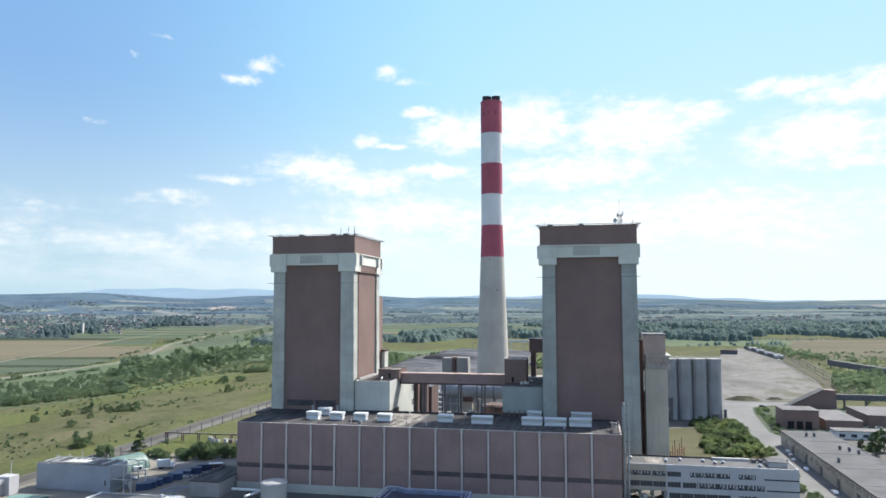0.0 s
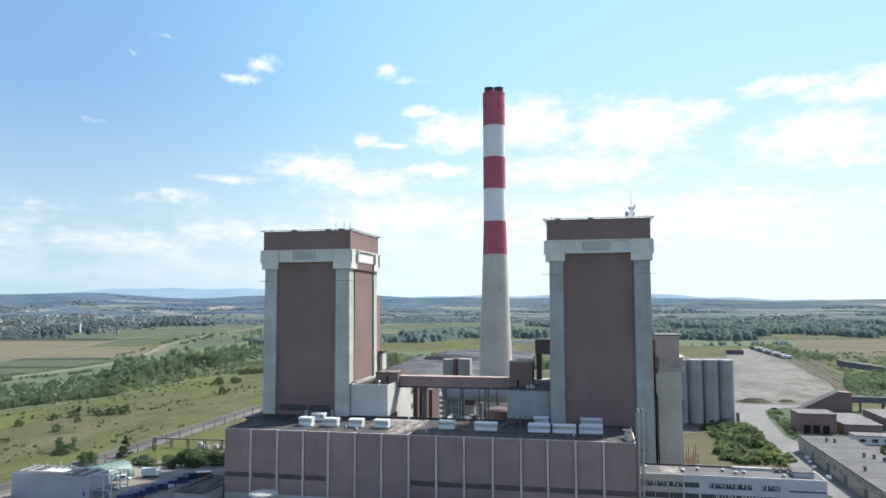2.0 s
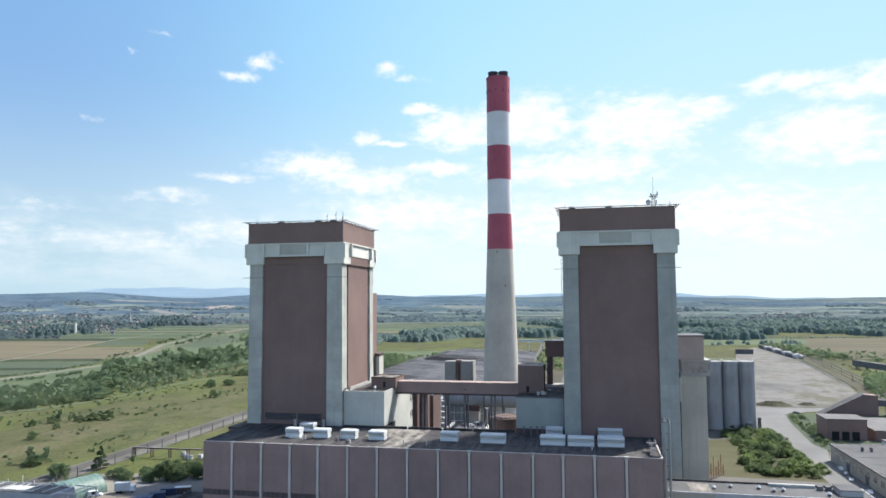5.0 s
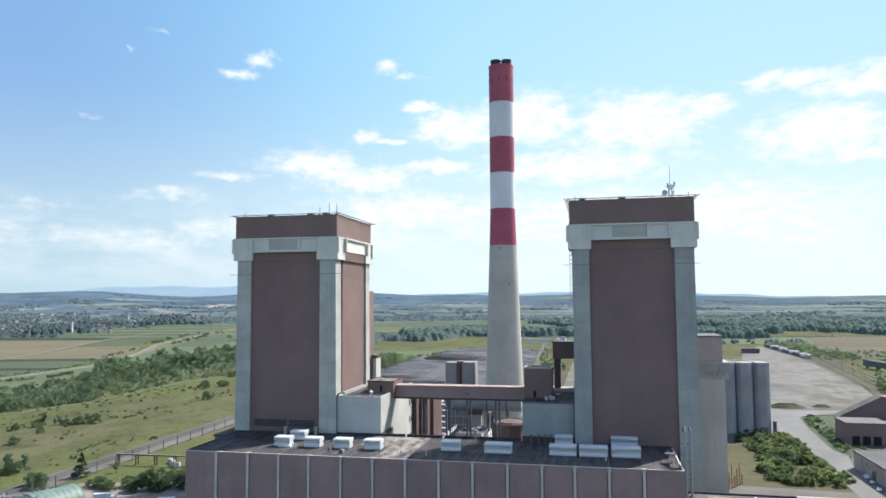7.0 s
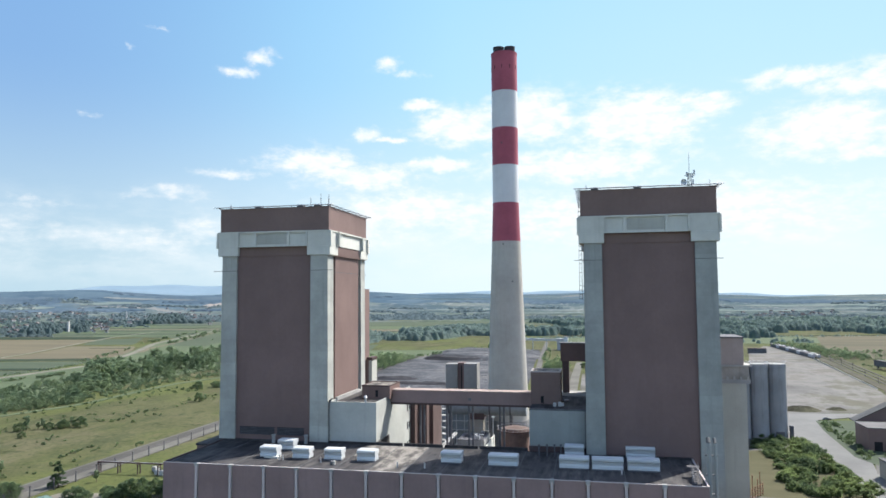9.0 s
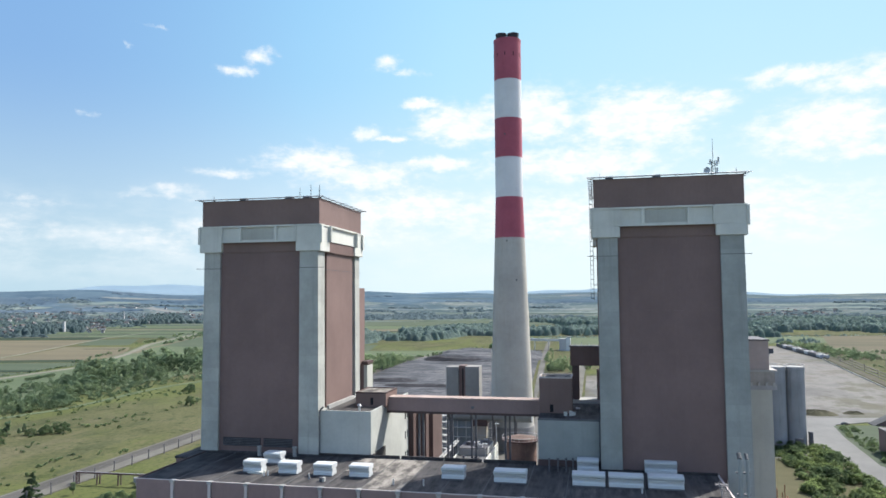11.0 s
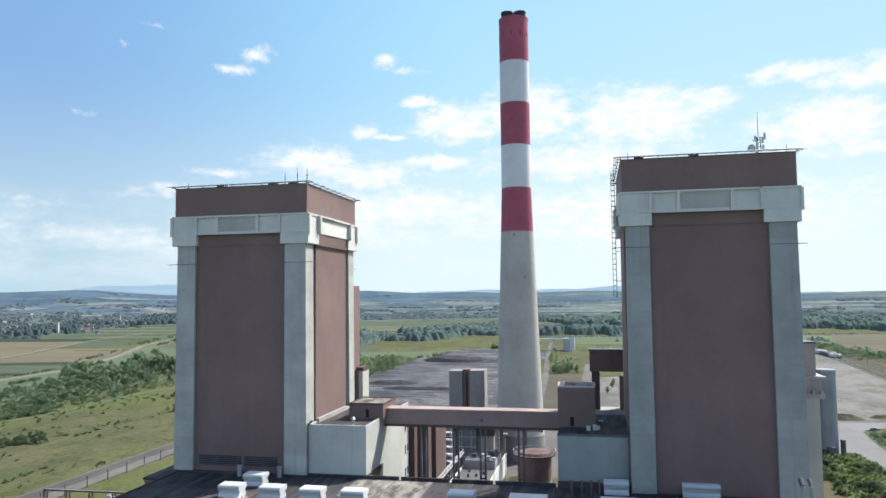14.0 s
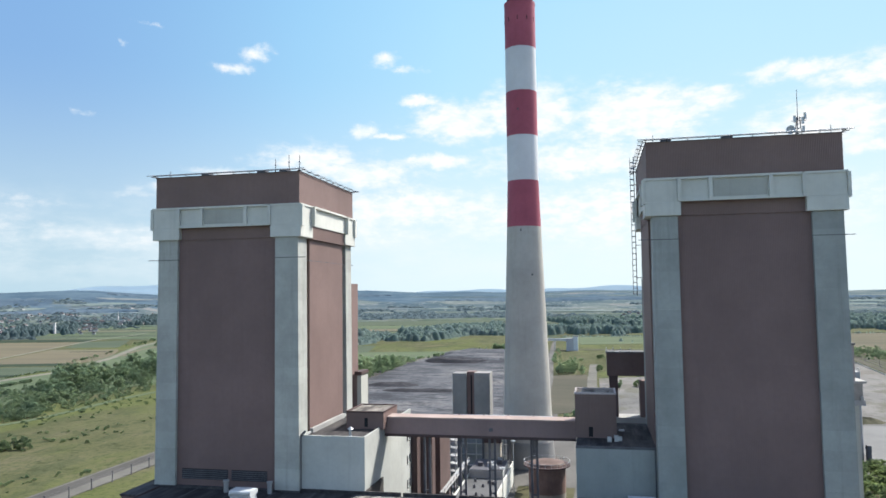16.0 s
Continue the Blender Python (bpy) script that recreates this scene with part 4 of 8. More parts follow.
def turbine_hall():
    hall = thing("turbine_hall", (HALL_X0, HALL_Y0, 0), "long brown-clad turbine hall with pale fins and a flat roof", "power station hall")
    w, d = HALL_X1 - HALL_X0, HALL_Y1 - HALL_Y0
    part("wall", box(0.5, w - 0.5, 0.6, d, 0, ROOF - 0.5), BROWN, hall)
    part("base_wall", box(0.1, w - 0.1, -0.1, d - 1, 0, 3.7), CONCRETE, hall, "pale grey concrete base wall")
    part("roof_slab", box(0.2, w - 0.2, 0.2, d, ROOF - 0.9, ROOF - 0.25), CONCRETE_GREY, hall)
    # fins stand between the wall bays
    fins = [10.9, 21.8, 32.3, 42.4, 52.9, 63.2, 73.5, 83.9, 94.2, 104.6, 114.7, 124.1, 133.8, 143.4]
    cuts = [0.0] + fins + [w]
    sheet = None
    for k, (a, b) in enumerate(zip(cuts, cuts[1:])):
        a2, b2 = a + (0.0 if k == 0 else 0.62), b - (0.0 if k == len(fins) else 0.62)
        part("wall_panel", box(a2, b2, 0.05, 0.62, 11.4, ROOF + 0.1), BROWN_PANEL, hall)
        part("wall_panel", box(a2, b2, 0.05, 0.62, 3.7, 9.5), BROWN_PANEL, hall)
        dark = k < 4 or k > 6
        strip = part("window_strip", box(a2, b2, 0.35, 0.64, 9.5, 11.4), STRIP if dark else BROWN_PANEL, hall, "dark ribbon of old window glass" if dark else "")
        if dark:
            for q in range(1, 5):
                x = a2 + (b2 - a2) * q / 5
                part("glazing_bar", box(x - 0.08, x + 0.08, 0.2, 0.36, 9.5, 11.4), BROWN_DARK, strip)
    for x in fins:
        part("fin", box(x - 0.38, x + 0.38, -0.3, 0.6, 3.7, ROOF - 0.4), FIN, hall, "pale grey vertical fin")
        part("fin_cap", box(x - 0.6, x + 0.6, -0.45, 0.9, ROOF - 0.4, ROOF + 0.35), CONCRETE_GREY, hall)
    # roofing felt, bay by bay, with bare gravel near the annex
    for k, (a, b) in enumerate(zip(cuts, cuts[1:])):
        pale = k in (6,)
        part("roof_sheet", box(a + 0.15, b - 0.15, 0.7, d * 0.52, ROOF - 0.3, ROOF + 0.02), GRAVEL if pale else BITUMEN, hall, "pale gravelled roof field" if pale else "")
        part("roof_sheet", box(a + 0.15, b - 0.15, d * 0.52 + 0.12, d - 0.2, ROOF - 0.3, ROOF), GRAVEL if k in (5, 6) else BITUMEN, hall)
        part("roof_seam", box(b - 0.14, b + 0.14, 0.7, d - 0.2, ROOF - 0.3, ROOF + 0.07), ROOF_GREY, hall)
    part("parapet", box(0, w, -0.05, 0.3, ROOF + 0.1, ROOF + 0.28), FIN, hall, "thin metal coping")
    part("parapet", box(-0.1, 0.35, 0.3, d, ROOF - 0.8, ROOF + 0.3), BROWN_DARK, hall)
    part("parapet", box(w - 0.35, w + 0.1, 0.3, d - 2, ROOF - 0.8, ROOF + 0.3), FIN, hall)
    for a, b in ((54.5, 64.0), (64.6, 77.5), (78.2, 89.0), (89.6, 105.0)):
        part("parapet", box(a, b, d - 0.4, d + 0.1, ROOF - 0.8, ROOF + 0.9), BITUMEN, hall, "dark rear upstand")
    part("parapet", box(105.5, 123.2, d - 1.1, d - 0.45, ROOF - 0.8, ROOF + 1.7), BROWN_DARK, hall, "dark brown upstand before the annex")
    # wing beside the western boiler house
    part("side_wing", box(-4.6, 0.2, 26, 60, 0, ROOF - 0.2), BROWN, hall)
    part("side_wing_roof", box(-4.9, 0.3, 25.7, 60, ROOF - 0.2, ROOF + 0.35), BITUMEN, hall)
    # pipe stubs and hatches on the roof
    for x, y in ((33, 9), (34, 9.3), (46.5, 8.2), (70.5, 6.5), (78.4, 7), (133, 10.0)):
        part("vent_pipe", tube((x, y, ROOF - 0.1), (x, y, ROOF + 1.6), 0.22, n=8), STEEL, hall)
    part("roof_hatch", box(27, 31.5, 11, 13.5, ROOF - 0.1, ROOF + 0.5), CONCRETE_PALE, hall, "pale flat roof hatch")
    for x in (50.2, 51.0):
        part("roof_hatch", box(x, x + 0.6, 6.0, 7.2, ROOF - 0.1, ROOF + 1.1), STEEL_DARK if x < 51 else CONCRETE_GREY, hall)
    return hall


turbine_hall()


def boiler_house(name_x, lift, rear_left, label, front, wide):
    """Tall boiler house: concrete corner piers, brown sheet walls, corbelled concrete crown and a brown attic."""
    t = thing("boiler_house", (name_x, front, 0), label, "boiler house", group="boiler houses")
    t.scale = (wide, 1.0, 1.0)
    W, D = 40.6, 40.5
    band0, band1, corb, top = 94.2 + lift, 99.1 + lift, 90.9 + lift, 107.5 + lift
    # east tower gets the darker lifts, with shade in their colour
    lifts = PIER if rear_left else SHADED_PIER
    part("core", box(2.8, W - 2.8, 1.4, D - 1.4, 0, band0), BROWN, t)
    for i in range(9):
        for j in range(6):
            x, z, dz = 6.4 + i * 27.6 / 9, 24 + j * (band0 - 24) / 6, (band0 - 24) / 6
            part("front_sheet", box(x, x + 27.6 / 9 - 0.008, 0.9, 1.5, z, z + dz - 0.008), SHEET, t)
    part("head_panel", box(7.0, 33.2, 0.66, 0.95, corb, band0), BROWN, t)
    for sx in (0, 1):
        xf = W - 0.6 if sx else 1.2
        part("side_panel", box(xf - 0.6, xf, 8.0, D - 7.6, 24, band0), BROWN, t)
        xl = W - 0.05 if sx else 0.65
        louvre = part("side_louvre", box(xl - (1.0 if sx else -0.02), xl + (0.12 if sx else 1.0), 8.2, D - 7.8, corb - 0.2, band0), BROWN, t, "brown slatted louvre")
        for k in range(11):
            z = corb - 0.15 + k * 0.31
            part("louvre_slat", box(xl + 0.1, xl + 0.17, 8.2, D - 7.8, z, z + 0.26) if sx else box(xl - 0.17, xl - 0.1, 8.2, D - 7.8, z, z + 0.26), BROWN, louvre)
    for x0, x1 in ((0.9, 6.4), (34.0, 40.2)):
        for y0, y1 in ((0.0, 5.5), (D - 5.4, D - 0.6)):
            pier = part("corner_pier", box(x0 + 0.4, x1 - 0.4, y0 + 0.4, y1 - 0.4, 0, corb + 0.3), CONCRETE, t, "grey board-marked concrete pier")
            n = 22
            for k in range(n):
                z0, z1 = (corb + 0.3) * k / n, (corb + 0.3) * (k + 1) / n
                o = 0.5 * (1 - (k + 0.5) / n)
                a, b = (x0 - o, x1) if x0 < 10 else (x0, x1 + o)
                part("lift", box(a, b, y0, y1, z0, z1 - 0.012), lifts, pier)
    # corbelled crown: flush corner blocks on square corbels, framed by ribs
    for x0, x1, dx in ((-0.45, 7.0, 1), (33.0, 41.05, -1)):
        for y0, y1 in ((-0.45, 7.4), (D - 8.0, D + 0.3)):
            upper = part("crown_block", box(x0, x1, y0, y1, band0 - 0.2, band1, bevel=0.08), CONCRETE_PALE, t, "pale concrete crown block")
            part("corbel", box(x0 - 0.12, x1 + 0.12, y0 - 0.12, y1 + 0.12, corb, band0 - 0.2, bevel=0.08), CONCRETE_PALE, upper)
            part("lip", box(x0 - 0.22, x1 + 0.22, y0 - 0.22, y1 + 0.22, band1 - 0.25, band1 + 0.25), CONCRETE_PALE, upper)
            xo = x0 if dx > 0 else x1
            ya, yb = (y0 - 0.3, y0 + 1.1) if y0 < 10 else (y1 - 1.1, y1 + 0.3)
            part("rib", box(min(xo, xo - 0.7 * dx), max(xo, xo - 0.7 * dx), ya, yb, band0 - 0.6, band1 - 0.1), CONCRETE_PALE, upper)
    for y0, y1, s in ((-0.1, 1.6, -1), (D - 1.4, D + 0.2, 1)):
        beam = part("crown_beam", box(7.0, 33.0, y0, y1, band0, band1), CONCRETE_PALE, t, "recessed pale concrete beam with ribs")
        if s < 0:
            for x in (6.9, 13.5, 25.9, 32.6):
                part("rib", box(x - 0.4, x + 0.4, y0 - 0.75, y0 + 0.1, band0 - 0.2, band1), CONCRETE_PALE, beam)
            part("glazed_panel", box(14.1, 25.3, y0 - 0.1, y0 + 0.1, band0 + 0.6, band1 - 0.6), CONCRETE, beam, "smooth grey panel")
            part("sill", box(7.3, 32.2, y0 - 0.62, y0 + 0.1, band0 - 0.25, band0 + 0.3), CONCRETE_PALE, beam)
            part("lip", box(7.25, 32.25, y0 - 0.6, y0 + 0.1, band1 - 0.25, band1 + 0.25), CONCRETE_PALE, beam)
    for x0, x1, s in ((0.0, 1.6, -1), (W - 1.2, W + 0.4, 1)):
        beam = part("crown_beam", box(x0, x1, 7.4, D - 8.0, band0, band1), CONCRETE_PALE, t, "recessed pale concrete beam with ribs")
        xe = x1 if s > 0 else x0
        for y in (7.0, D - 7.6):
            part("rib", box(min(xe, xe + 1.1 * s), max(xe, xe + 1.1 * s), y - 0.4, y + 0.4, band0 - 0.2, band1), CONCRETE_PALE, beam)
        part("lip", box(min(xe - 0.2, xe + 0.7 * s), max(xe - 0.2, xe + 0.7 * s), 7.6, D - 8.2, band1 - 0.25, band1 + 0.25), CONCRETE_PALE, beam)
    # brown attic and roof walk
    part("attic", box(0, W, 0, D, band1 - 0.2, top), BROWN, t, "brown ribbed sheet attic")
    part("roof", box(0.3, W - 0.3, 0.3, D - 0.3, top, top + 0.12), BITUMEN, t)
    part("coping", box(-0.12, W + 0.12, -0.12, 0.25, top - 0.05, top + 0.1), STEEL_DARK, t)
    part("coping", box(W - 0.25, W + 0.12, 0.25, D + 0.12, top - 0.05, top + 0.1), STEEL_DARK, t)
    part("coping", box(-0.12, 0.25, 0.25, D + 0.12, top - 0.05, top + 0.1), STEEL_DARK, t)
    # outrigged rails: two bars on slanting brackets, like a ladder laid along the edge
    zr = top + 0.45
    rail = part("roof_rail", tube((-1.9, -1.5, zr), (W + 1.9, -1.5, zr), 0.11, n=6), STEEL, t, "outrigged steel edge rail")
    for o, bar in ((1.5, 0.11), (0.5, 0.08)):
        for p, q in (((W + o + 0.1, -1.5), (W + o + 0.1, D + 1.5)), ((-o - 0.1, -1.5), (-o - 0.1, D + 1.5)), ((-1.7, D + o), (W + 1.7, D + o)), ((-0.4, -o), (W + 0.4, -o))):
            if o < 1 or p[1] != -o:
                part("rail_bar", tube((*p, zr), (*q, zr), bar, n=6), STEEL if o > 1 else STEEL_DARK, rail)
    for k in range(10):
        f = k / 9
        for a, b in (((f * W, 0.1), (f * W, -1.5)), ((W - 0.1, f * D), (W + 1.6, f * D)), ((0.1, f * D), (-1.6, f * D))):
            part("bracket", tube((*a, top + 0.05), (*b, zr), 0.09, n=5), STEEL_DARK, rail)
    for k in range(22):
        f = (k + 0.5) / 22
        for x in (W + 0.3, -1.65):
            part("rung", box(x, x + 1.35, f * D - 0.06, f * D + 0.06, zr - 0.04, zr + 0.04), STEEL, rail)
    for x in (12.8, 28.6, 34.8) if rear_left else (3.4, 16.5):
        part("roof_box", box(x, x + 2.2, 0.6, 2.8, top + 0.1, top + 0.95), STEEL_DARK, t)
    # the thin strap that rings the piers and sticks out past them
    strap = part("strap", box(-2.2, 6.9, -0.1, 0.0, 85.6 + lift, 85.75 + lift), STEEL_DARK, t, "thin dark cable tray")
    part("strap_arm", box(33.9, W + 1.6, -0.1, 0.0, 85.6 + lift, 85.75 + lift), STEEL_DARK, strap)
    part("strap_arm", box(W - 0.7, W - 0.55, 0.0, D + 2.0, 85.1 + lift, 85.25 + lift), STEEL_DARK, strap)
    # low louvres above the hall roof
    for a, b in ((8.0, 20.8), (21.9, 31.6)) if rear_left else ():
        lv = part("louvre", box(a, b, 0.72, 0.95, 29.6, 32.2), LOUVRE, t, "dark ventilation louvre")
        for k in range(5):
            part("louvre_slat", box(a, b, 0.6, 0.76, 29.75 + k * 0.5, 29.95 + k * 0.5), STEEL_DARK, lv)
    part("plinth", box(-0.2, W + 0.2 if rear_left else 31.4, -0.2, 2.0, 24, 28.0), BITUMEN, t)
    if rear_left:
        part("rear_shaft", box(6, W - 1.2, D, D + 8.0, 0, 79.6), BROWN, t, "brown sheet-clad rear shaft")
        part("rear_stair", box(W - 4, W + 0.2, D + 3, D + 9.6, 0, 51.6), BROWN, t, "brown rear stair shaft")
        part("rear_stair_edge", box(W + 0.2, W + 1.5, D + 3, D + 9.6, 0, 51.2), CONCRETE, t, "pale concrete edge of the stair shaft")
        part("rear_stair_cap", box(W - 0.6, W + 1.7, D + 2.8, D + 9.8, 51.6, 52.6), BROWN_DARK, t)
    else:
        part("rear_shaft", box(1.2, W - 6, D, D + 8.0, 0, 79.6), BROWN, t, "brown sheet-clad rear shaft")
        part("link_block", box(W - 1.0, W + 2.2, 33, D + 3.0, 0, 33.5), BROWN_DARK, t, "brown link block")
        # free-hanging pale rod added to imitate the bright slit beside the tower
        part("link_pipe", tube((W + 3.6, 32.4, 36.5), (W + 3.6, 32.4, 45.5), 0.4, n=10), CONCRETE, t, "pale rod standing in for a bright slit")
    return t


boiler_house(-147.2, 0.0, True, "tall brown boiler house with concrete piers and crown, west tower", 310.8, 0.995)
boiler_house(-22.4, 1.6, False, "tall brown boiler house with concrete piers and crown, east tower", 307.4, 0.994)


def roof_ladder():
    # dark steel puts the ladder's backlit look into its colour
    lad = thing("caged_ladder", (-22.9, 348.0, 74.8), "steel caged ladder, toned dark as backlit, down the boiler house side", "ladder")
    for y in (-0.4, 0.4):
        part("rail", tube((0, y, 0), (0, y, 38.8), 0.1, n=6), STEEL_DARK, lad)
    for k in range(30):
        part("rung", tube((0, -0.4, 0.6 + k * 1.2), (0, 0.4, 0.6 + k * 1.2), 0.07, n=5), STEEL_DARK, lad)
    for y in (-0.5, 0.5):
        part("cage_strap", box(-1.05, -0.95, y - 0.05, y + 0.05, 0.4, 38.4), STEEL_DARK, lad)
    for k in range(24):
        z = 0.4 + k * 1.6
        part("hoop", boxes((-1.0, 0.1, -0.55, -0.45, z, z + 0.15), (-1.0, 0.1, 0.45, 0.55, z, z + 0.15), (-1.05, -0.9, -0.55, 0.55, z, z + 0.15)), STEEL_DARK, lad)
    for k in (5, 14, 23, 31):
        part("stay", tube((0, 0, k), (1.6, 0, k), 0.1, n=5), STEEL_DARK, lad)


roof_ladder()


def rod(x, y, z, h):
    a = thing("antenna", (x, y, z), "thin rod antenna on the boiler house roof", "antenna", group="roof antennas")
    part("mast", tube((0, 0, 0), (0, 0, h), 0.11, n=6, r2=0.06), STEEL_DARK, a)
    part("foot", box(-0.5, 0.5, -0.5, 0.5, 0, 0.35), STEEL_DARK, a)
    part("collar", tube((0, 0, h * 0.55), (0, 0, h * 0.62), 0.28, n=6), STEEL, a)


for x, y, h in ((-114.3, 313.0, 3.6), (-110.4, 312.6, 4.6), (-107.6, 312.8, 4.4), (-144.5, 313.0, 2.0), (-108.6, 315, 2.4)):
    rod(x, y, 107.6, h)
for x, y, h in ((-20.5, 314.0, 2.2), (16.6, 313.0, 2.2)):
    rod(x, y - 3.0, 109.2, h)


def radio_mast():
    a = thing("radio_mast", (11.2, 314.0, 109.2), "radio mast with dish and antenna panels on the roof", "antenna mast")
    for x, y in ((-0.7, 0), (0.7, 0), (0, 1.1)):
        part("leg", tube((x, y, 0), (x * 0.5, y * 0.5, 5.2), 0.11, n=6), STEEL_DARK, a)
    for k in range(5):
        part("brace", tube((-0.7, 0, k * 1.05), (0.6, 0, k * 1.05 + 0.9), 0.07, n=5), STEEL_DARK, a)
    part("whip", tube((0, 0.3, 4.6), (0, 0.3, 11.6), 0.09, n=6, r2=0.05), STEEL_DARK, a)
    bm = lathe([(0.05, 0), (0.6, 0.12), (1.0, 0.42), (0.95, 0.46), (0.5, 0.2), (0.04, 0.1)], 20)
    bmesh.ops.transform(bm, matrix=pose(-1.6, -0.3, 2.3, 90, 0, -30), verts=bm.verts)
    part("dish", bm, WHITE, a, "white parabolic dish")
    for x, z in ((0.9, 3.6), (-0.8, 4.0), (1.0, 1.6), (1.4, 4.6)):
        part("panel_antenna", box(x - 0.25, x + 0.25, -0.4, -0.1, z, z + 1.5), WHITE, a)
    part("crossbar", tube((-1.5, 0, 4.4), (1.7, 0, 4.4), 0.08, n=5), STEEL_DARK, a)


radio_mast()


def annexes():
    a = thing("bunker_annex", (-107.0, 312.0, 0), "pale concrete bunker annex beside the boiler house", "annex")
    part("wall", box(0.0, 16.7, 0, 44.5, 0, 40.6), ANNEX, a)
    part("roof", box(0.4, 16.3, 0.5, 44.0, 40.6, 40.75), BITUMEN, a)
    for s in ((0, 16.7, 0, 0.45), (16.25, 16.7, 0.45, 44.5), (0, 0.45, 0.45, 44.5)):
        part("parapet", box(*s, 40.6, 41.3), ANNEX, a)
    part("parapet_raised", box(0.0, 0.9, 6.0, 30, 40.7, 41.9), CONCRETE_GREY, a)
    part("vent_cowl", tube((12.0, 3.0, 40.7), (12.0, 3.0, 42.6), 0.35, n=10), STEEL, a)
    part("vent_hood", tube((12.0, 3.0, 42.5), (12.0, 3.0, 43.1), 0.75, n=10, r2=0.3), STEEL, a)
    for z in (32.5, 25.6, 18.4, 11.6, 5.0):
        for y in (40.2, 42.8):
            win = part("window", box(16.62, 16.78, y - 0.55, y + 0.55, z, z + 2.6), GLASS, a)
            part("sill", box(16.65, 16.95, y - 0.7, y + 0.7, z - 0.2, z), CONCRETE, win)
    part("plinth", box(-0.1, 17.2, -0.5, 14, 24, 28.3), BITUMEN, a)
    part("rain_pipe", tube((0.2, -0.2, 28), (0.2, -0.2, 41.2), 0.16, n=8), STEEL_DARK, a)
    part("pipe_bend", tube((0.2, -0.2, 41.2), (1.4, -0.2, 42.4), 0.3, n=8), STEEL_DARK, a)

    b = thing("bunker_annex", (-39.6, 312.0, 0), "grey concrete bunker annex with a dark flat roof", "annex")
    part("wall", box(0, 17.8, 0, 32, 0, 40.2), GREY_GREEN, b)
    part("roof", box(0.0, 17.8, 0.2, 32, 40.2, 40.6), BITUMEN, b)
    part("kerb", box(0, 17.8, 0, 0.35, 40.2, 40.75), STEEL_DARK, b)
    part("rain_pipe", tube((17.5, -0.25, 27), (17.5, -0.25, 40.4), 0.14, n=8), STEEL_DARK, b)
    for x, y, h in ((7.2, 6, 1.1), (8.8, 6.4, 1.4), (9.6, 7.2, 1.0)):
        part("roof_vent", box(x, x + 1.0, y, y + 1.0, 40.6, 40.6 + h), STEEL, b)
    part("roof_board", box(10.3, 11.6, 20, 21, 40.6, 40.9), WHITE, b)


annexes()


def bridge_houses():
    l = thing("conveyor_head_house", (-99.6, 325.0, 40.75), "small brown conveyor head house with a flat roof", "head house", group="conveyor head houses")
    part("wall", box(0, 10.2, 0, 13, 0, 4.3), BROWN, l)
    part("roof", box(0.5, 9.7, 0.5, 12.5, 4.3, 4.4), GRAVEL, l)
    for s in ((-0.1, 10.3, -0.1, 0.4), (-0.1, 10.3, 12.6, 13.1), (-0.1, 0.4, 0.4, 12.6), (9.8, 10.3, 0.4, 12.6)):
        part("coping", box(*s, 4.25, 4.65), BROWN_DARK, l)
    part("door", box(5.0, 5.9, -0.08, 0.1, 0.6, 2.9), BLACK, l, "dark doorway")
    r = thing("conveyor_head_house", (-39.9, 322.5, 40.6), "tall brown conveyor head house with a flat roof", "head house", group="conveyor head houses")
    part("wall", box(0, 9.8, 0, 9.5, 0, 10.5), BROWN, r)
    part("roof", box(0.4, 9.4, 0.4, 9.1, 10.5, 10.6), GRAVEL, r)
    for s in ((-0.1, 9.9, -0.1, 0.35), (-0.1, 9.9, 9.15, 9.6), (-0.1, 0.35, 0.35, 9.15), (9.45, 9.9, 0.35, 9.15)):
        part("coping", box(*s, 10.45, 10.85), FIN, r)
    part("door", box(3.2, 4.2, -0.08, 0.1, 0.3, 2.6), BLACK, r, "dark doorway")


bridge_houses()


def conveyor_bridge():
    c = thing("conveyor_bridge", (-90.0, 328.2, 0), "enclosed brown conveyor bridge on slender steel columns", "conveyor bridge")
    n = 6
    for k in range(n):
        a, b = 50.0 * k / n, 50.0 * (k + 1) / n
        part("wall_panel", box(a, b - 0.012, 0, 0.2, 39.2, 43.3), BROWN_PANEL, c)
        part("wall_panel", box(a, b - 0.06, 4.6, 4.8, 39.2, 43.3), BROWN_PANEL, c)
    part("deck", box(0, 50, 0.2, 4.6, 38.9, 39.3), CONCRETE_GREY, c)
    part("bottom_girder", box(0, 50, -0.15, 0.25, 38.5, 39.2), BROWN_DARK, c)
    part("roof", box(-0.2, 50.1, -0.25, 5.05, 43.3, 43.65), surf("pale_pink_roof", (0.34, 0.27, 0.245), 0.8, 0.12, 0.1, 0.8, 0.1), c, "pale pink roof sheet")
    for x in (11.0, 20.6, 28.4, 39.3):
        for dx in (-0.7, 0.7):
            part("column", box(x + dx - 0.28, x + dx + 0.28, 2.0, 2.6, 0, 39.0), STEEL_DARK, c)
        part("head_plate", box(x - 1.3, x + 1.3, 1.2, 3.4, 38.3, 38.9), STEEL_DARK, c)
        for z in (12, 24):
            part("tie", box(x - 0.6, x + 0.6, 2.1, 2.5, z, z + 0.4), STEEL_DARK, c)
    part("lamp_box", box(28.0, 28.9, -0.4, 0, 40.4, 41.2), STEEL_DARK, c)


conveyor_bridge()


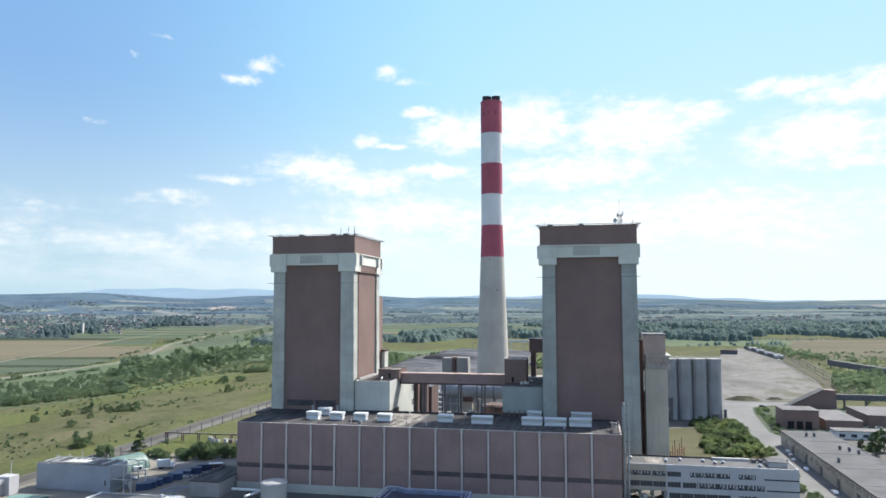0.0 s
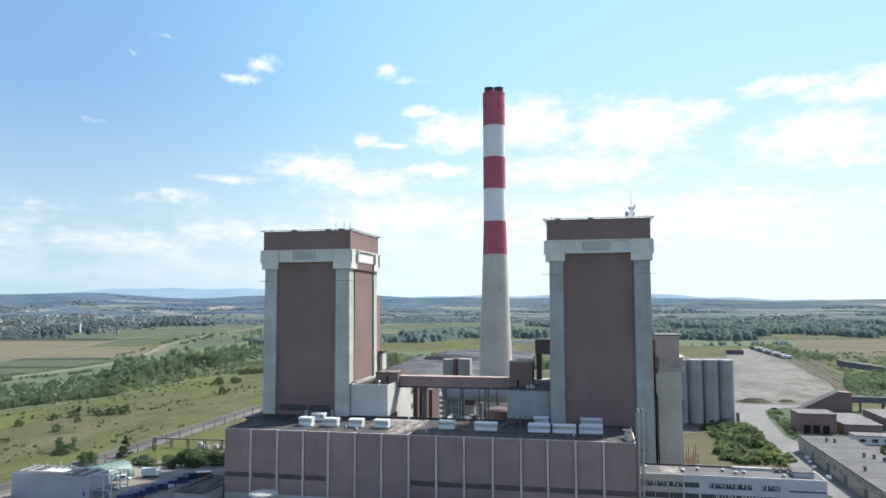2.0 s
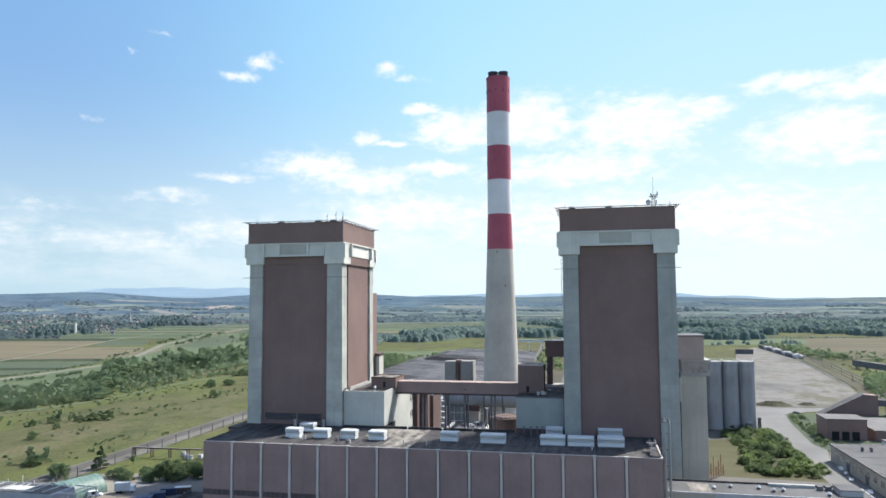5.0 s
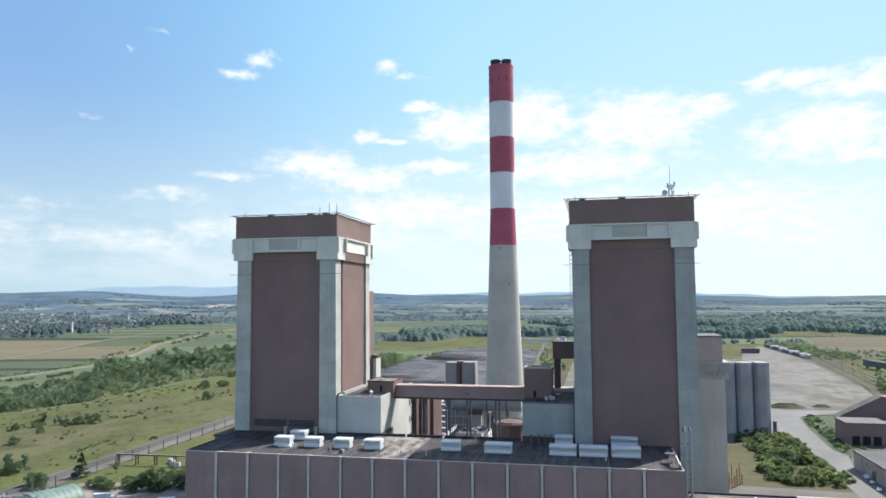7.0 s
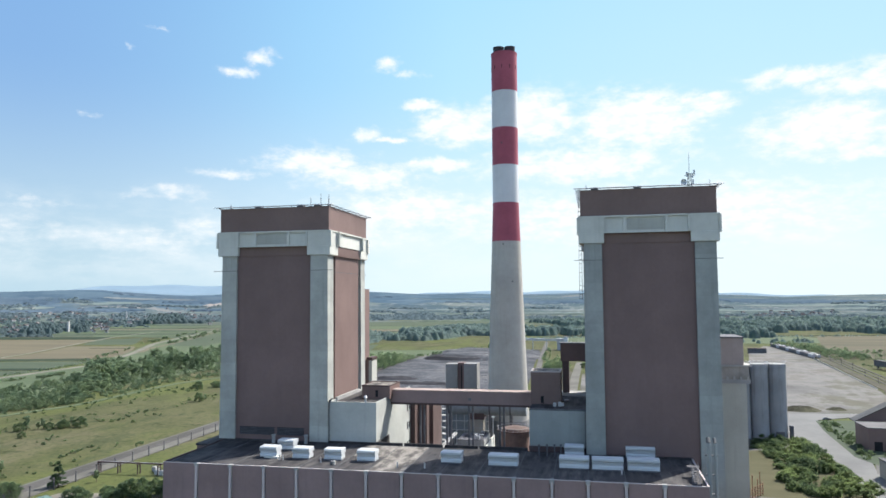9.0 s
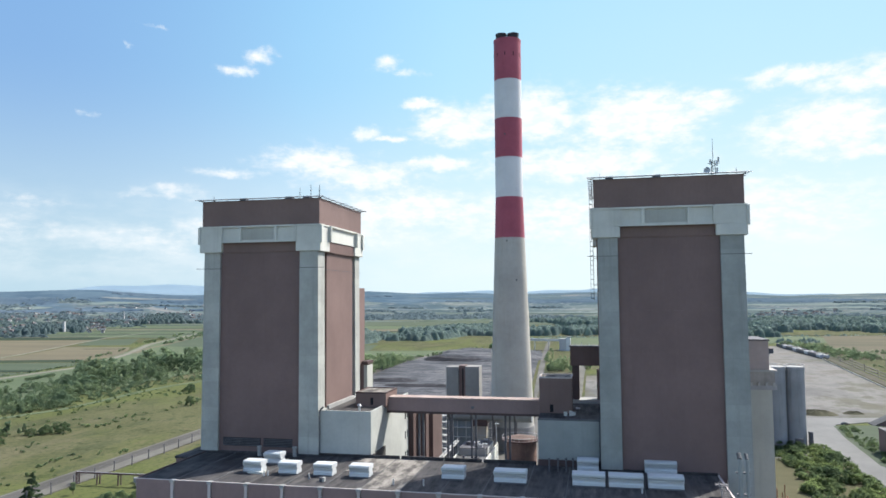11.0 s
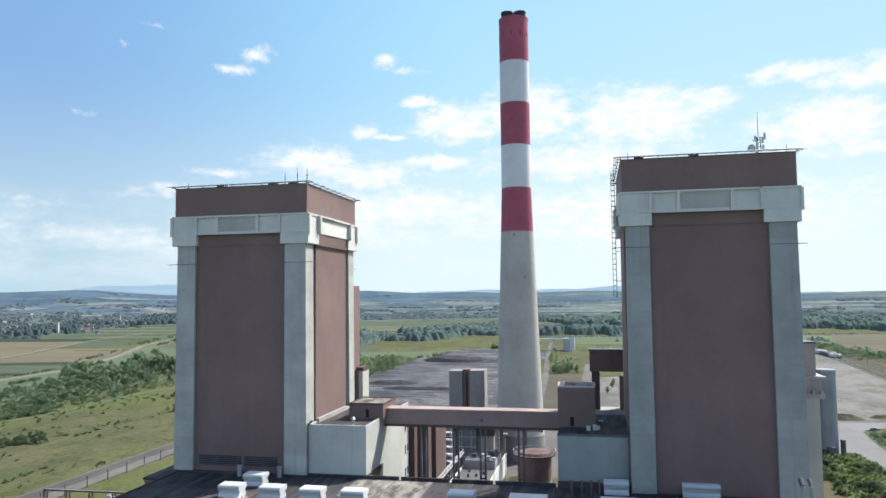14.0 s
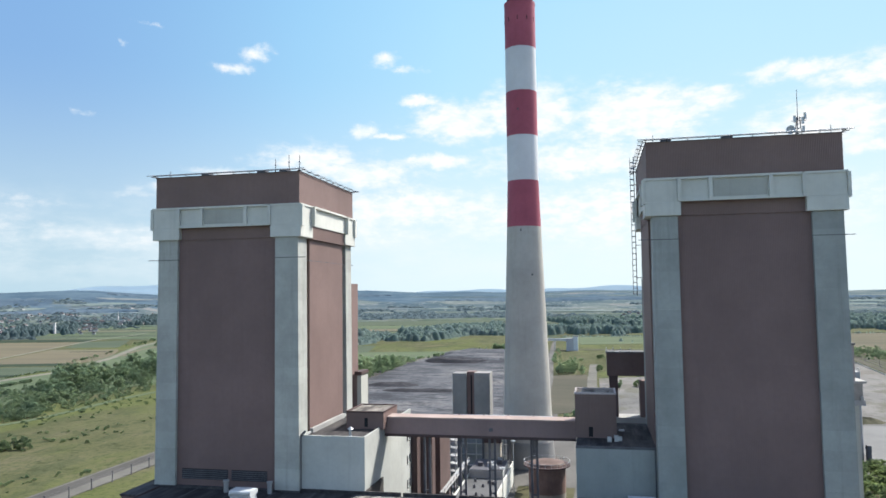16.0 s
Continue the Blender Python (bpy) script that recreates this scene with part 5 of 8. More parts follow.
def transfer_gantry():
    g = thing("conveyor_gantry", (-31.0, 356.0, 0), "dark brown conveyor gantry with open portal behind the annex", "gantry")
    part("leg", box(0, 2.4, 0, 4.5, 30, 52.0), BROWN_DARK, g)
    part("leg", box(8.4, 10.0, 0, 4.5, 30, 50.5), BROWN, g)
    part("gallery", box(-0.6, 10.0, -0.4, 4.9, 51.9, 58.4), surf("mid_brown_sheet", (0.128, 0.090, 0.084), 0.6, 0.12, 0.08, 1.0, 0.15, streak=0.25), g)
    part("gallery_roof", box(-0.9, 10.0, -0.7, 5.2, 58.4, 58.8), STEEL_DARK, g)
    for x in (-0.6, 1.2, 3.4, 6.0):
        part("rail_post", tube((x, -0.6, 58.8), (x, -0.6, 60.0), 0.08, n=5), STEEL, g)
    part("tread_platform", box(-2.4, 0, 0, 4, 46, 46.4), STEEL_DARK, g)
    part("stub_mast", tube((-1.6, 1, 30), (-1.6, 1, 48.5), 0.25, n=6), STEEL_DARK, g)
    part("base", box(-2, 10.0, -1, 6, 0, 40.2), CONCRETE_GREY, g)


transfer_gantry()


def chimney():
    c = thing("chimney", (-65.3, 468.0, 0), "tall tapered concrete chimney with red and white bands", "chimney")

    def rad(z):
        return 7.06 + 0.0352 * max(0.0, 125 - z)

    zs = [0, 8, 16, 24, 36, 48, 60, 76, 92, 106.2]
    part("shaft", lathe([(rad(z), z) for z in zs], 64), CHIMNEY, c, "bare grey concrete shaft")
    part("base", lathe([(rad(0) + 0.25, 0), (rad(11) + 0.25, 11.0), (rad(11) + 0.05, 11.4)], 64), SHAFT, c, "dark concrete base")
    cuts = [106.2, 127.2, 147.8, 168.3, 188.6, 210.0]
    for k, (a, b) in enumerate(zip(cuts, cuts[1:])):
        part("band", lathe([(rad(a), a), (rad((a + b) / 2), (a + b) / 2), (rad(b), b)], 64), RED_PAINT if k % 2 == 0 else WHITE_PAINT, c, "red painted band" if k % 2 == 0 else "white painted band")
    for x, y in ((-3.05, 0.0), (3.05, 0.8)):
        flue = part("flue", lathe([(2.9, 208), (2.9, 213.6), (3.05, 213.6), (3.05, 214.2), (2.5, 214.2), (2.5, 209)], 28, cx=x, cy=y), SOOT, c, "soot-black steel flue")
    part("cap", lathe([(7.2, 209.3), (7.2, 210.3), (6.2, 210.5)], 64), RED_PAINT, c)
    for k in range(10):
        a = 2 * math.pi * k / 10 + 0.25
        r = rad(203) + 0.02
        m = Matrix.Translation((r * math.cos(a), r * math.sin(a), 201.7)) @ pose(0, 0, 0, 0, 0, math.degrees(a))
        bm = box(-0.25, 0.06, -0.17, 0.17, -1.0, 1.0)
        bmesh.ops.transform(bm, matrix=m, verts=bm.verts)
        part("slot", bm, BLACK, c)
    for z, az in ((84, -62), (104, -95), (159, -98)):
        r = rad(z)
        x, y = r * math.cos(radians(az)), r * math.sin(radians(az))
        part("warning_lamp", box(x - 0.32, x + 0.32, y - 0.35, y + 0.3, z, z + 0.8), STEEL_DARK, c)


chimney()


def stair_shafts():
    """Twin concrete shafts with a brown slot between, west of the chimney."""
    t = thing("twin_shaft", (-101.3, 477.0, 0), "pair of concrete shafts joined by a brown slot", "shaft")
    part("shaft", box(0, 6.6, 0, 9, 0, 38.9), SHAFT, t)
    part("shaft", box(10.2, 17.2, 0.5, 10, 0, 39.1), SHAFT, t)
    part("shaft_edge", box(17.2, 17.6, 0.4, 10, 0, 39.2), SHAFT, t)
    part("slot_wall", box(6.6, 10.2, 1.5, 8, 0, 39.6), BROWN, t, "brown recessed slot wall")
    part("slot", box(8.4, 9.0, 1.3, 1.6, 4, 38), BLACK, t)


stair_shafts()


# darker copy of BROWN that puts these shafts' shade into the colour
SHADOW_BROWN = surf("shadow_brown_sheet", (0.118, 0.086, 0.080), 0.6, 0.12, 0.08, 1.0, 0.15, streak=0.3, ribs=0.9)


def cable_shafts():
    """Narrow brown wall shafts behind the concrete annex."""
    for x, w, y, d, h in ((-92.5, 3.6, 357.2, 6.0, 37.6), (-92.0, 5.7, 366.0, 6.0, 35.8), (-91.0, 5.1, 376.0, 18.0, 31.5)):
        s = thing("wall_shaft", (x, y, 0), "tall narrow brown service shaft with dark edge", "shaft", group="service shafts")
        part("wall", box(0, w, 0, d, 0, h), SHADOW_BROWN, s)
        part("edge", box(w, w + 0.35, -0.2, 0.6, 0, h), BROWN_DARK, s)
        part("roof", box(-0.1, w + 0.35, -0.2, d, h, h + 0.3), STEEL_DARK, s)
    g = thing("pipe_ramp", (-85.0, 372.0, 12.0), "inclined steel walkway with handrail along the shaft", "walkway")
    bm = box(0, 1.8, 0, 46, 0, 0.4)
    part("deck", bm, CONCRETE_GREY, g)
    for k in range(10):
        part("post", box(1.6, 1.75, k * 5, k * 5 + 0.15, 0.4, 1.6), STEEL_DARK, g)
        part("support", box(0.6, 1.0, k * 5, k * 5 + 0.4, -12, 0), STEEL_DARK, g)
    part("rail", box(1.6, 1.75, 0, 46, 1.55, 1.7), STEEL, g)


cable_shafts()


DUCT = surf("blue_grey_duct_sheet", (0.215, 0.240, 0.262), 0.55, 0.15, 0.2, 1.0, 0.1, streak=0.35)


def courtyard():
    s = thing("pump_house", (-83.0, 376.0, 0), "low pale service building with fans on its flat roof", "service building")
    part("wall", box(0, 14.6, 0, 61, 0, 7.6), CONCRETE_PALE, s)
    part("roof", box(0.5, 14.1, 0.5, 60.5, 7.6, 7.75), ROOF_GREY, s)
    for sp in ((0, 14.6, 0, 0.5), (14.1, 14.6, 0.5, 61), (0, 0.5, 0.5, 61)):
        part("parapet", box(*sp, 7.6, 8.3), CONCRETE_PALE, s)
    part("penthouse", box(1.0, 13.6, 34, 52, 7.7, 10.6), CONCRETE_GREY, s)
    part("penthouse_roof", box(1.2, 13.4, 34.2, 51.8, 10.6, 10.8), STEEL_DARK, s)
    r = random.Random(4)
    for k in range(16):
        x, y = r.uniform(2, 12), r.uniform(3, 31)
        part("roof_fan", tube((x, y, 7.7), (x, y, 8.9), 0.6, n=8, r2=0.35), STEEL_DARK, s)
    for k in range(8):
        x, y = r.uniform(2, 11), r.uniform(35, 50)
        part("roof_fan", box(x, x + 1.8, y, y + 1.6, 10.7, 12.2), STEEL if k % 2 else STEEL_DARK, s)

    w = thing("ladder_tower", (-88.6, 404.0, 0), "pale steel ladder tower with platforms", "ladder tower")
    for x, y in ((0, 0), (2.6, 0), (0, 2.6), (2.6, 2.6)):
        part("post", box(x - 0.15, x + 0.15, y - 0.15, y + 0.15, 0, 27), PLASTER, w)
    for k in range(9):
        z = 2.6 + k * 2.8
        part("platform", box(-0.3, 2.9, -0.3, 2.9, z, z + 0.35), PLASTER, w)
        part("brace", tube((0, -0.1, z), (2.6, -0.1, z + 2.6), 0.1, n=5), PLASTER, w)

    h = thing("hopper_house", (-79.4, 429.5, 0), "beige hopper house with a brown head", "hopper house")
    part("wall", box(0, 6.4, 0, 7, 0, 16.8), BEIGE, h)
    part("head", box(-0.5, 6.9, -0.5, 7.5, 16.8, 22.0), BROWN_DARK, h)
    part("head_roof", box(-0.8, 7.2, -0.8, 7.8, 22.0, 22.4), ROOF_GREY, h)
    for z in (3.5, 8, 12.5):
        part("band", box(-0.1, 6.5, -0.1, 7.1, z, z + 0.25), CONCRETE_GREY, h)
    part("pipe", tube((7.4, 1.0, 0), (7.4, 1.0, 18), 0.35, n=8), STEEL, h)

    k = thing("gas_duct", (-92.0, 432.0, 18.0), "large grey horizontal flue gas duct on legs", "duct")
    part("duct", tube((0, 0, 5), (40, 0, 5), 4.4, n=24), DUCT, k)
    for x in (2, 12, 22, 32):
        part("collar", tube((x, 0, 5), (x + 0.8, 0, 5), 4.7, n=24), STEEL_DARK, k)
        part("leg", box(x, x + 0.8, -3, -2.2, -18, 2), STEEL_DARK, k)
        part("leg", box(x, x + 0.8, 2.2, 3, -18, 2), STEEL_DARK, k)
    f = thing("filter_house", (-98.0, 446.0, 0), "blue-grey sheet-metal filter house behind the ducts", "filter house")
    part("wall", box(0, 26, 0, 14, 0, 20), DUCT, f)
    for q in range(7):
        part("rib", box(q * 4.2, q * 4.2 + 0.4, -0.3, 0, 0, 20), STEEL, f)
    for q in range(4):
        part("walkway", box(-0.5, 26.5, -1.3, -0.3, 4 + q * 4.5, 4.25 + q * 4.5), STEEL, f)
    part("roof", box(-0.4, 26.4, -0.4, 14.4, 20, 20.5), STEEL, f)

    t = thing("storage_tank", (-49.8, 362.0, 0), "round tank, beige below and brown above with a railed rim", "tank")
    part("shell", lathe([(5.45, 0), (5.45, 17.0)], 40), BEIGE, t, "beige lower shell")
    part("upper_shell", lathe([(5.5, 17.0), (5.5, 25.0)], 40), surf("rusty_brown_sheet", (0.225, 0.155, 0.135), 0.7, 0.2, 0.15, 1.0, 0.1, streak=0.3), t, "rusty brown upper shell")
    part("top", lathe([(5.5, 25.0), (5.1, 25.5), (2.0, 26.2), (0.4, 26.4)], 40), surf("rusty_tank_top", (0.135, 0.100, 0.088), 0.8, 0.25, 0.3, 1.0, 0.1), t)
    part("ring_walk", lathe([(5.65, 24.4), (6.9, 24.6), (6.9, 24.9), (5.65, 24.9)], 40, ring=True), BROWN_DARK, t)
    for q in range(24):
        a = 2 * math.pi * q / 24
        part("rail_post", tube((6.8 * math.cos(a), 6.8 * math.sin(a), 24.8), (6.8 * math.cos(a), 6.8 * math.sin(a), 26.0), 0.06, n=4), STEEL, t)
    part("rail", lathe([(6.75, 25.95), (6.85, 25.95), (6.85, 26.05), (6.75, 26.05)], 40, ring=True), STEEL, t)
    b = thing("lamp_post", (-66.3, 417.5, 0), "tall grey lamp post in the courtyard", "lamp post", group="lamp posts")
    part("pole", tube((0, 0, 0), (0, 0, 20), 0.16, n=6), STEEL, b)
    part("head", box(-0.9, 0.9, -0.4, 0.4, 20, 20.35), WHITE, b)
    copy_thing(b, Matrix.Translation((-64.8, 374.0, 0)))


courtyard()


def ventilator():
    """Roof ventilator: a waisted box with a flared white hood."""
    v = thing("roof_ventilator", (0, 0, 0), "white sheet-metal roof ventilator on the turbine hall", "roof ventilator", group="roof ventilators")
    bm = bmesh.new()
    prof = [(1.75, 0.0), (1.75, 0.9), (1.35, 1.3), (1.35, 2.0), (1.9, 2.5), (1.9, 3.0), (1.55, 3.2), (-1.55, 3.2), (-1.9, 3.0), (-1.9, 2.5), (-1.35, 2.0), (-1.35, 1.3), (-1.75, 0.9), (-1.75, 0.0)]
    a = [bm.verts.new((0.0, y, z)) for y, z in prof]
    b = [bm.verts.new((1.0, y, z)) for y, z in prof]
    for i in range(len(prof)):
        j = (i + 1) % len(prof)
        bm.faces.new((a[i], a[j], b[j], b[i]))
    bm.faces.new(a[::-1])
    bm.faces.new(b)
    return v, mesh_of("hood", bm, WHITE), mesh_of("end_plate", box(-0.06, 0.0, -1.98, 1.98, 1.9, 3.08), WHITE), mesh_of("louvre_slat", box(0, 1, -1.5, -1.34, 0, 0.12), STEEL), mesh_of("base_plate", box(0, 1, -2.0, 2.0, -0.1, 0.22), STEEL_DARK)


def place_ventilators():
    v, hood, plate, slat, base = ventilator()
    spots = [(-119.9, 5.4, 289.6), (-109.3, 5.4, 289.6), (-99.0, 5.4, 289.6), (-88.7, 5.6, 289.6), (-119.0, 5.3, 300.4), (-63.6, 6.0, 292), (-49.4, 8.4, 291),
             (-29.2, 8.2, 291.4), (-20.1, 8.5, 291.4), (-10.4, 8.6, 292), (-28.4, 5.8, 307.5), (-10.2, 8.4, 308.2)]
    for i, (x, w, y) in enumerate(spots):
        if i:
            v = thing("roof_ventilator", (0, 0, 0), "white sheet-metal roof ventilator on the turbine hall", "roof ventilator", group="roof ventilators")
        v.matrix_basis = Matrix.Translation((x, y, ROOF + 0.1))
        part("hood", hood, None, v).scale = (w, 1, 1)
        part("base_plate", base, None, v).scale = (w, 1, 1)
        part("end_plate", plate, None, v)
        part("end_plate", plate, None, v).location = (w + 0.06, 0, 0)
        for k in range(3):
            s = part("louvre_slat", slat, None, v)
            s.location, s.scale = (0, 0, 1.35 + 0.22 * k), (w, 1, 1)
    for x, y in ((-125.4, 308.8), (-113.9, 309.2)):
        c = thing("exhaust_pipe", (x, y, ROOF), "short grey exhaust pipe on the hall roof", "exhaust pipe", group="exhaust pipes")
        part("pipe", tube((0, 0, -0.1), (0, 0, 2.6), 0.6, n=14), CONCRETE_GREY, c)
        part("rim", tube((0, 0, 2.5), (0, 0, 2.9), 0.78, n=14), CONCRETE_GREY, c)
    for x in (-36.0, -33.6, -31.4, -29.5):
        c = thing("vent_stack", (x, 304.0 + 0.2 * (x + 36), ROOF), "slim dark vent stack on the hall roof", "vent stack", group="vent stacks")
        part("pipe", tube((0, 0, -0.1), (0, 0, 3.4), 0.2, n=8), STEEL_DARK, c)
        part("cap", tube((0, 0, 3.3), (0, 0, 3.7), 0.34, n=8), STEEL_DARK, c)


place_ventilators()


def roof_escape():
    e = thing("escape_stair", (6.2, 280.0, ROOF), "white steel escape stair folded over the roof corner", "stair")
    for k in range(9):
        part("tread", box(-0.9 + 0.1 * k, 0.3 + 0.1 * k, -2.0 + k * 0.9, -1.4 + k * 0.9, 0.3 + 0.28 * k, 0.42 + 0.28 * k), STEEL_DARK, e)
    for x in (-0.9, 0.9):
        part("stringer", tube((x, -2.2, 0.1), (x + 0.6, 6.2, 2.9), 0.09, n=5), STEEL_DARK, e)
        part("handrail", tube((x, -2.2, 1.4), (x + 0.6, 6.2, 4.1), 0.06, n=5), STEEL_DARK, e)
    for k in range(5):
        part("post", tube((-0.9 + 0.15 * k, -2 + k * 2, 0.2 + 0.65 * k), (-0.9 + 0.15 * k, -2 + k * 2, 1.6 + 0.65 * k), 0.07, n=5), STEEL_DARK, e)
    part("landing", box(-1.2, 1.8, 6.0, 8.0, 2.6, 2.8), STEEL_DARK, e)
    part("landing_leg", box(0.2, 0.45, 6.8, 7.05, -0.1, 2.6), STEEL, e)
    p = thing("standpipe", (10.1, 282.5, 0), "pair of grey riser pipes beside the hall end wall", "pipes")
    for x, r in ((0.0, 0.55), (1.6, 0.4)):
        part("pipe", tube((x, 0, 0), (x, 0, 37.4), r, n=16), GREY_GREEN, p)
        part("bend", tube((x, 0, 37.2), (x, 1.8, 38.3), r, n=16), ROOF_GREY, p)
    for k in range(7):
        part("clamp", box(-0.95, 2.15, 0.1, 0.95, 4 + 5 * k, 4.3 + 5 * k), STEEL_DARK, p)


roof_escape()


RUST = surf("rusty_pipe_steel", (0.22, 0.115, 0.075), 0.8, 0.25, 0.3, 1.5, 0.1)


def lift_tower():
    g = thing("concrete_tower", (22.0, 352.0, 0), "slim grey concrete tower with a boxed head", "tower")
    part("shaft", box(0.9, 11.0, 0, 22, 0, 47), CONCRETE, g, "grey concrete shaft")
    part("collar", box(1.6, 11.9, -0.2, 22.4, 46.6, 51.0), surf("stained_collar", (0.300, 0.285, 0.270), 0.9, 0.16, 0.2, 0.9, 0.3, streak=1.0), g, "stained concrete collar")
    part("collar_slab", box(1.4, 12.8, -0.6, 22.6, 51.0, 51.6), CONCRETE_GREY, g)
    part("collar_ledge", box(1.4, 12.4, -0.5, 22.5, 45.2, 46.6), SILO, g)
    for q in range(5):
        part("corbel", box(2.0 + q * 2.3, 2.7 + q * 2.3, -0.8, -0.2, 46.4, 47.6), CONCRETE_GREY, g)
    part("head", box(0.6, 10.4, 0.2, 18, 51.6, 61.0), surf("pinkish_panel", (0.33, 0.285, 0.275), 0.8, 0.08, 0.1, 1.0, 0.1, streak=0.15), g, "pinkish grey panelled head")
    part("head_roof", box(0.3, 10.7, -0.1, 18.3, 61.0, 61.5), STEEL_DARK, g)
    part("joint", box(0.6, 0.95, -0.15, 0.1, 0, 47), BLACK, g)
    link = part("link_wall", box(-5.0, 0.8, 9.0, 16.0, 0, 58.5), BROWN, g, "brown sheet-clad link wall")
    part("downpipe", tube((-1.2, 8.7, 0), (-1.2, 8.7, 57), 0.3, n=8), FIN, link)
    part("stair_flight", boxes(*((-3.6 + 0.5 * (k % 4), -2.4 + 0.5 * (k % 4), 8.2, 8.9, 3.0 * k, 3.0 * k + 0.3) for k in range(1, 9))), STEEL, link)
    part("side_box", box(11.0, 12.1, 6, 9, 22, 26), STEEL_DARK, g)
    s = thing("pipe_rack", (34.5, 366.0, 0), "rusty pipe rack of posts and rails beside the lawn", "pipe rack")
    for k in range(7):
        part("post", box(k * 1.3, k * 1.3 + 0.3, k * 2.0, k * 2.0 + 0.3, 0, 5.0 + (k % 3) * 2.2), RUST, s)
    for z in (1.4, 2.5, 3.4, 4.4):
        part("rail", tube((0, 0, z), (8.2, 12.4, z), 0.18, n=6), RUST, s)


lift_tower()


def silos():
    for k, x in enumerate((47.8, 57.0, 66.4, 75.6)):
        s = thing("silo", (x, 494.0 + 0.9 * k, 0), "tall grey concrete silo with a flat railed top", "silo", group="silos")
        part("barrel", lathe([(4.62, 0), (4.62, 37.6), (4.8, 37.7), (4.8, 39.3)], 40), SILO, s)
        part("top", lathe([(4.55, 39.3), (4.5, 39.6), (0.5, 39.9)], 40), CONCRETE_GREY, s)
        for q in range(6):
            a = 2 * math.pi * q / 6 + 0.4
            part("rail_post", tube((4.6 * math.cos(a), 4.6 * math.sin(a), 39.3), (4.6 * math.cos(a), 4.6 * math.sin(a), 40.6), 0.08, n=4), STEEL, s)
        part("rail", lathe([(4.55, 40.5), (4.68, 40.5), (4.68, 40.65), (4.55, 40.65)], 32, ring=True), STEEL, s)
        part("gap_wall", box(-5.0, -4.2, 1.5, 4, 0, 37), CONCRETE_GREY, s)
    d = thing("silo_duct", (80.6, 492.0, 0), "dark steel chute at the foot of a silo", "chute")
    part("chute", box(0, 1.4, 0, 3, 0.0, 7.5), STEEL_DARK, d)
    part("door", box(-8, -4, -4.4, -3.6, 0, 5), STEEL_DARK, d)
    e = thing("silo_shed", (42.0, 486.0, 0), "dark steel lean-to at the silo foot", "shed")
    part("wall", box(0, 6.5, 0, 7, 0, 14), STEEL_DARK, e)
    part("door", box(1.6, 4.6, -0.12, 0.05, 0, 5.5), BLACK, e)
    part("roof", box(-0.3, 6.8, -0.3, 7.3, 14, 14.4), ROOF_GREY, e)


silos()


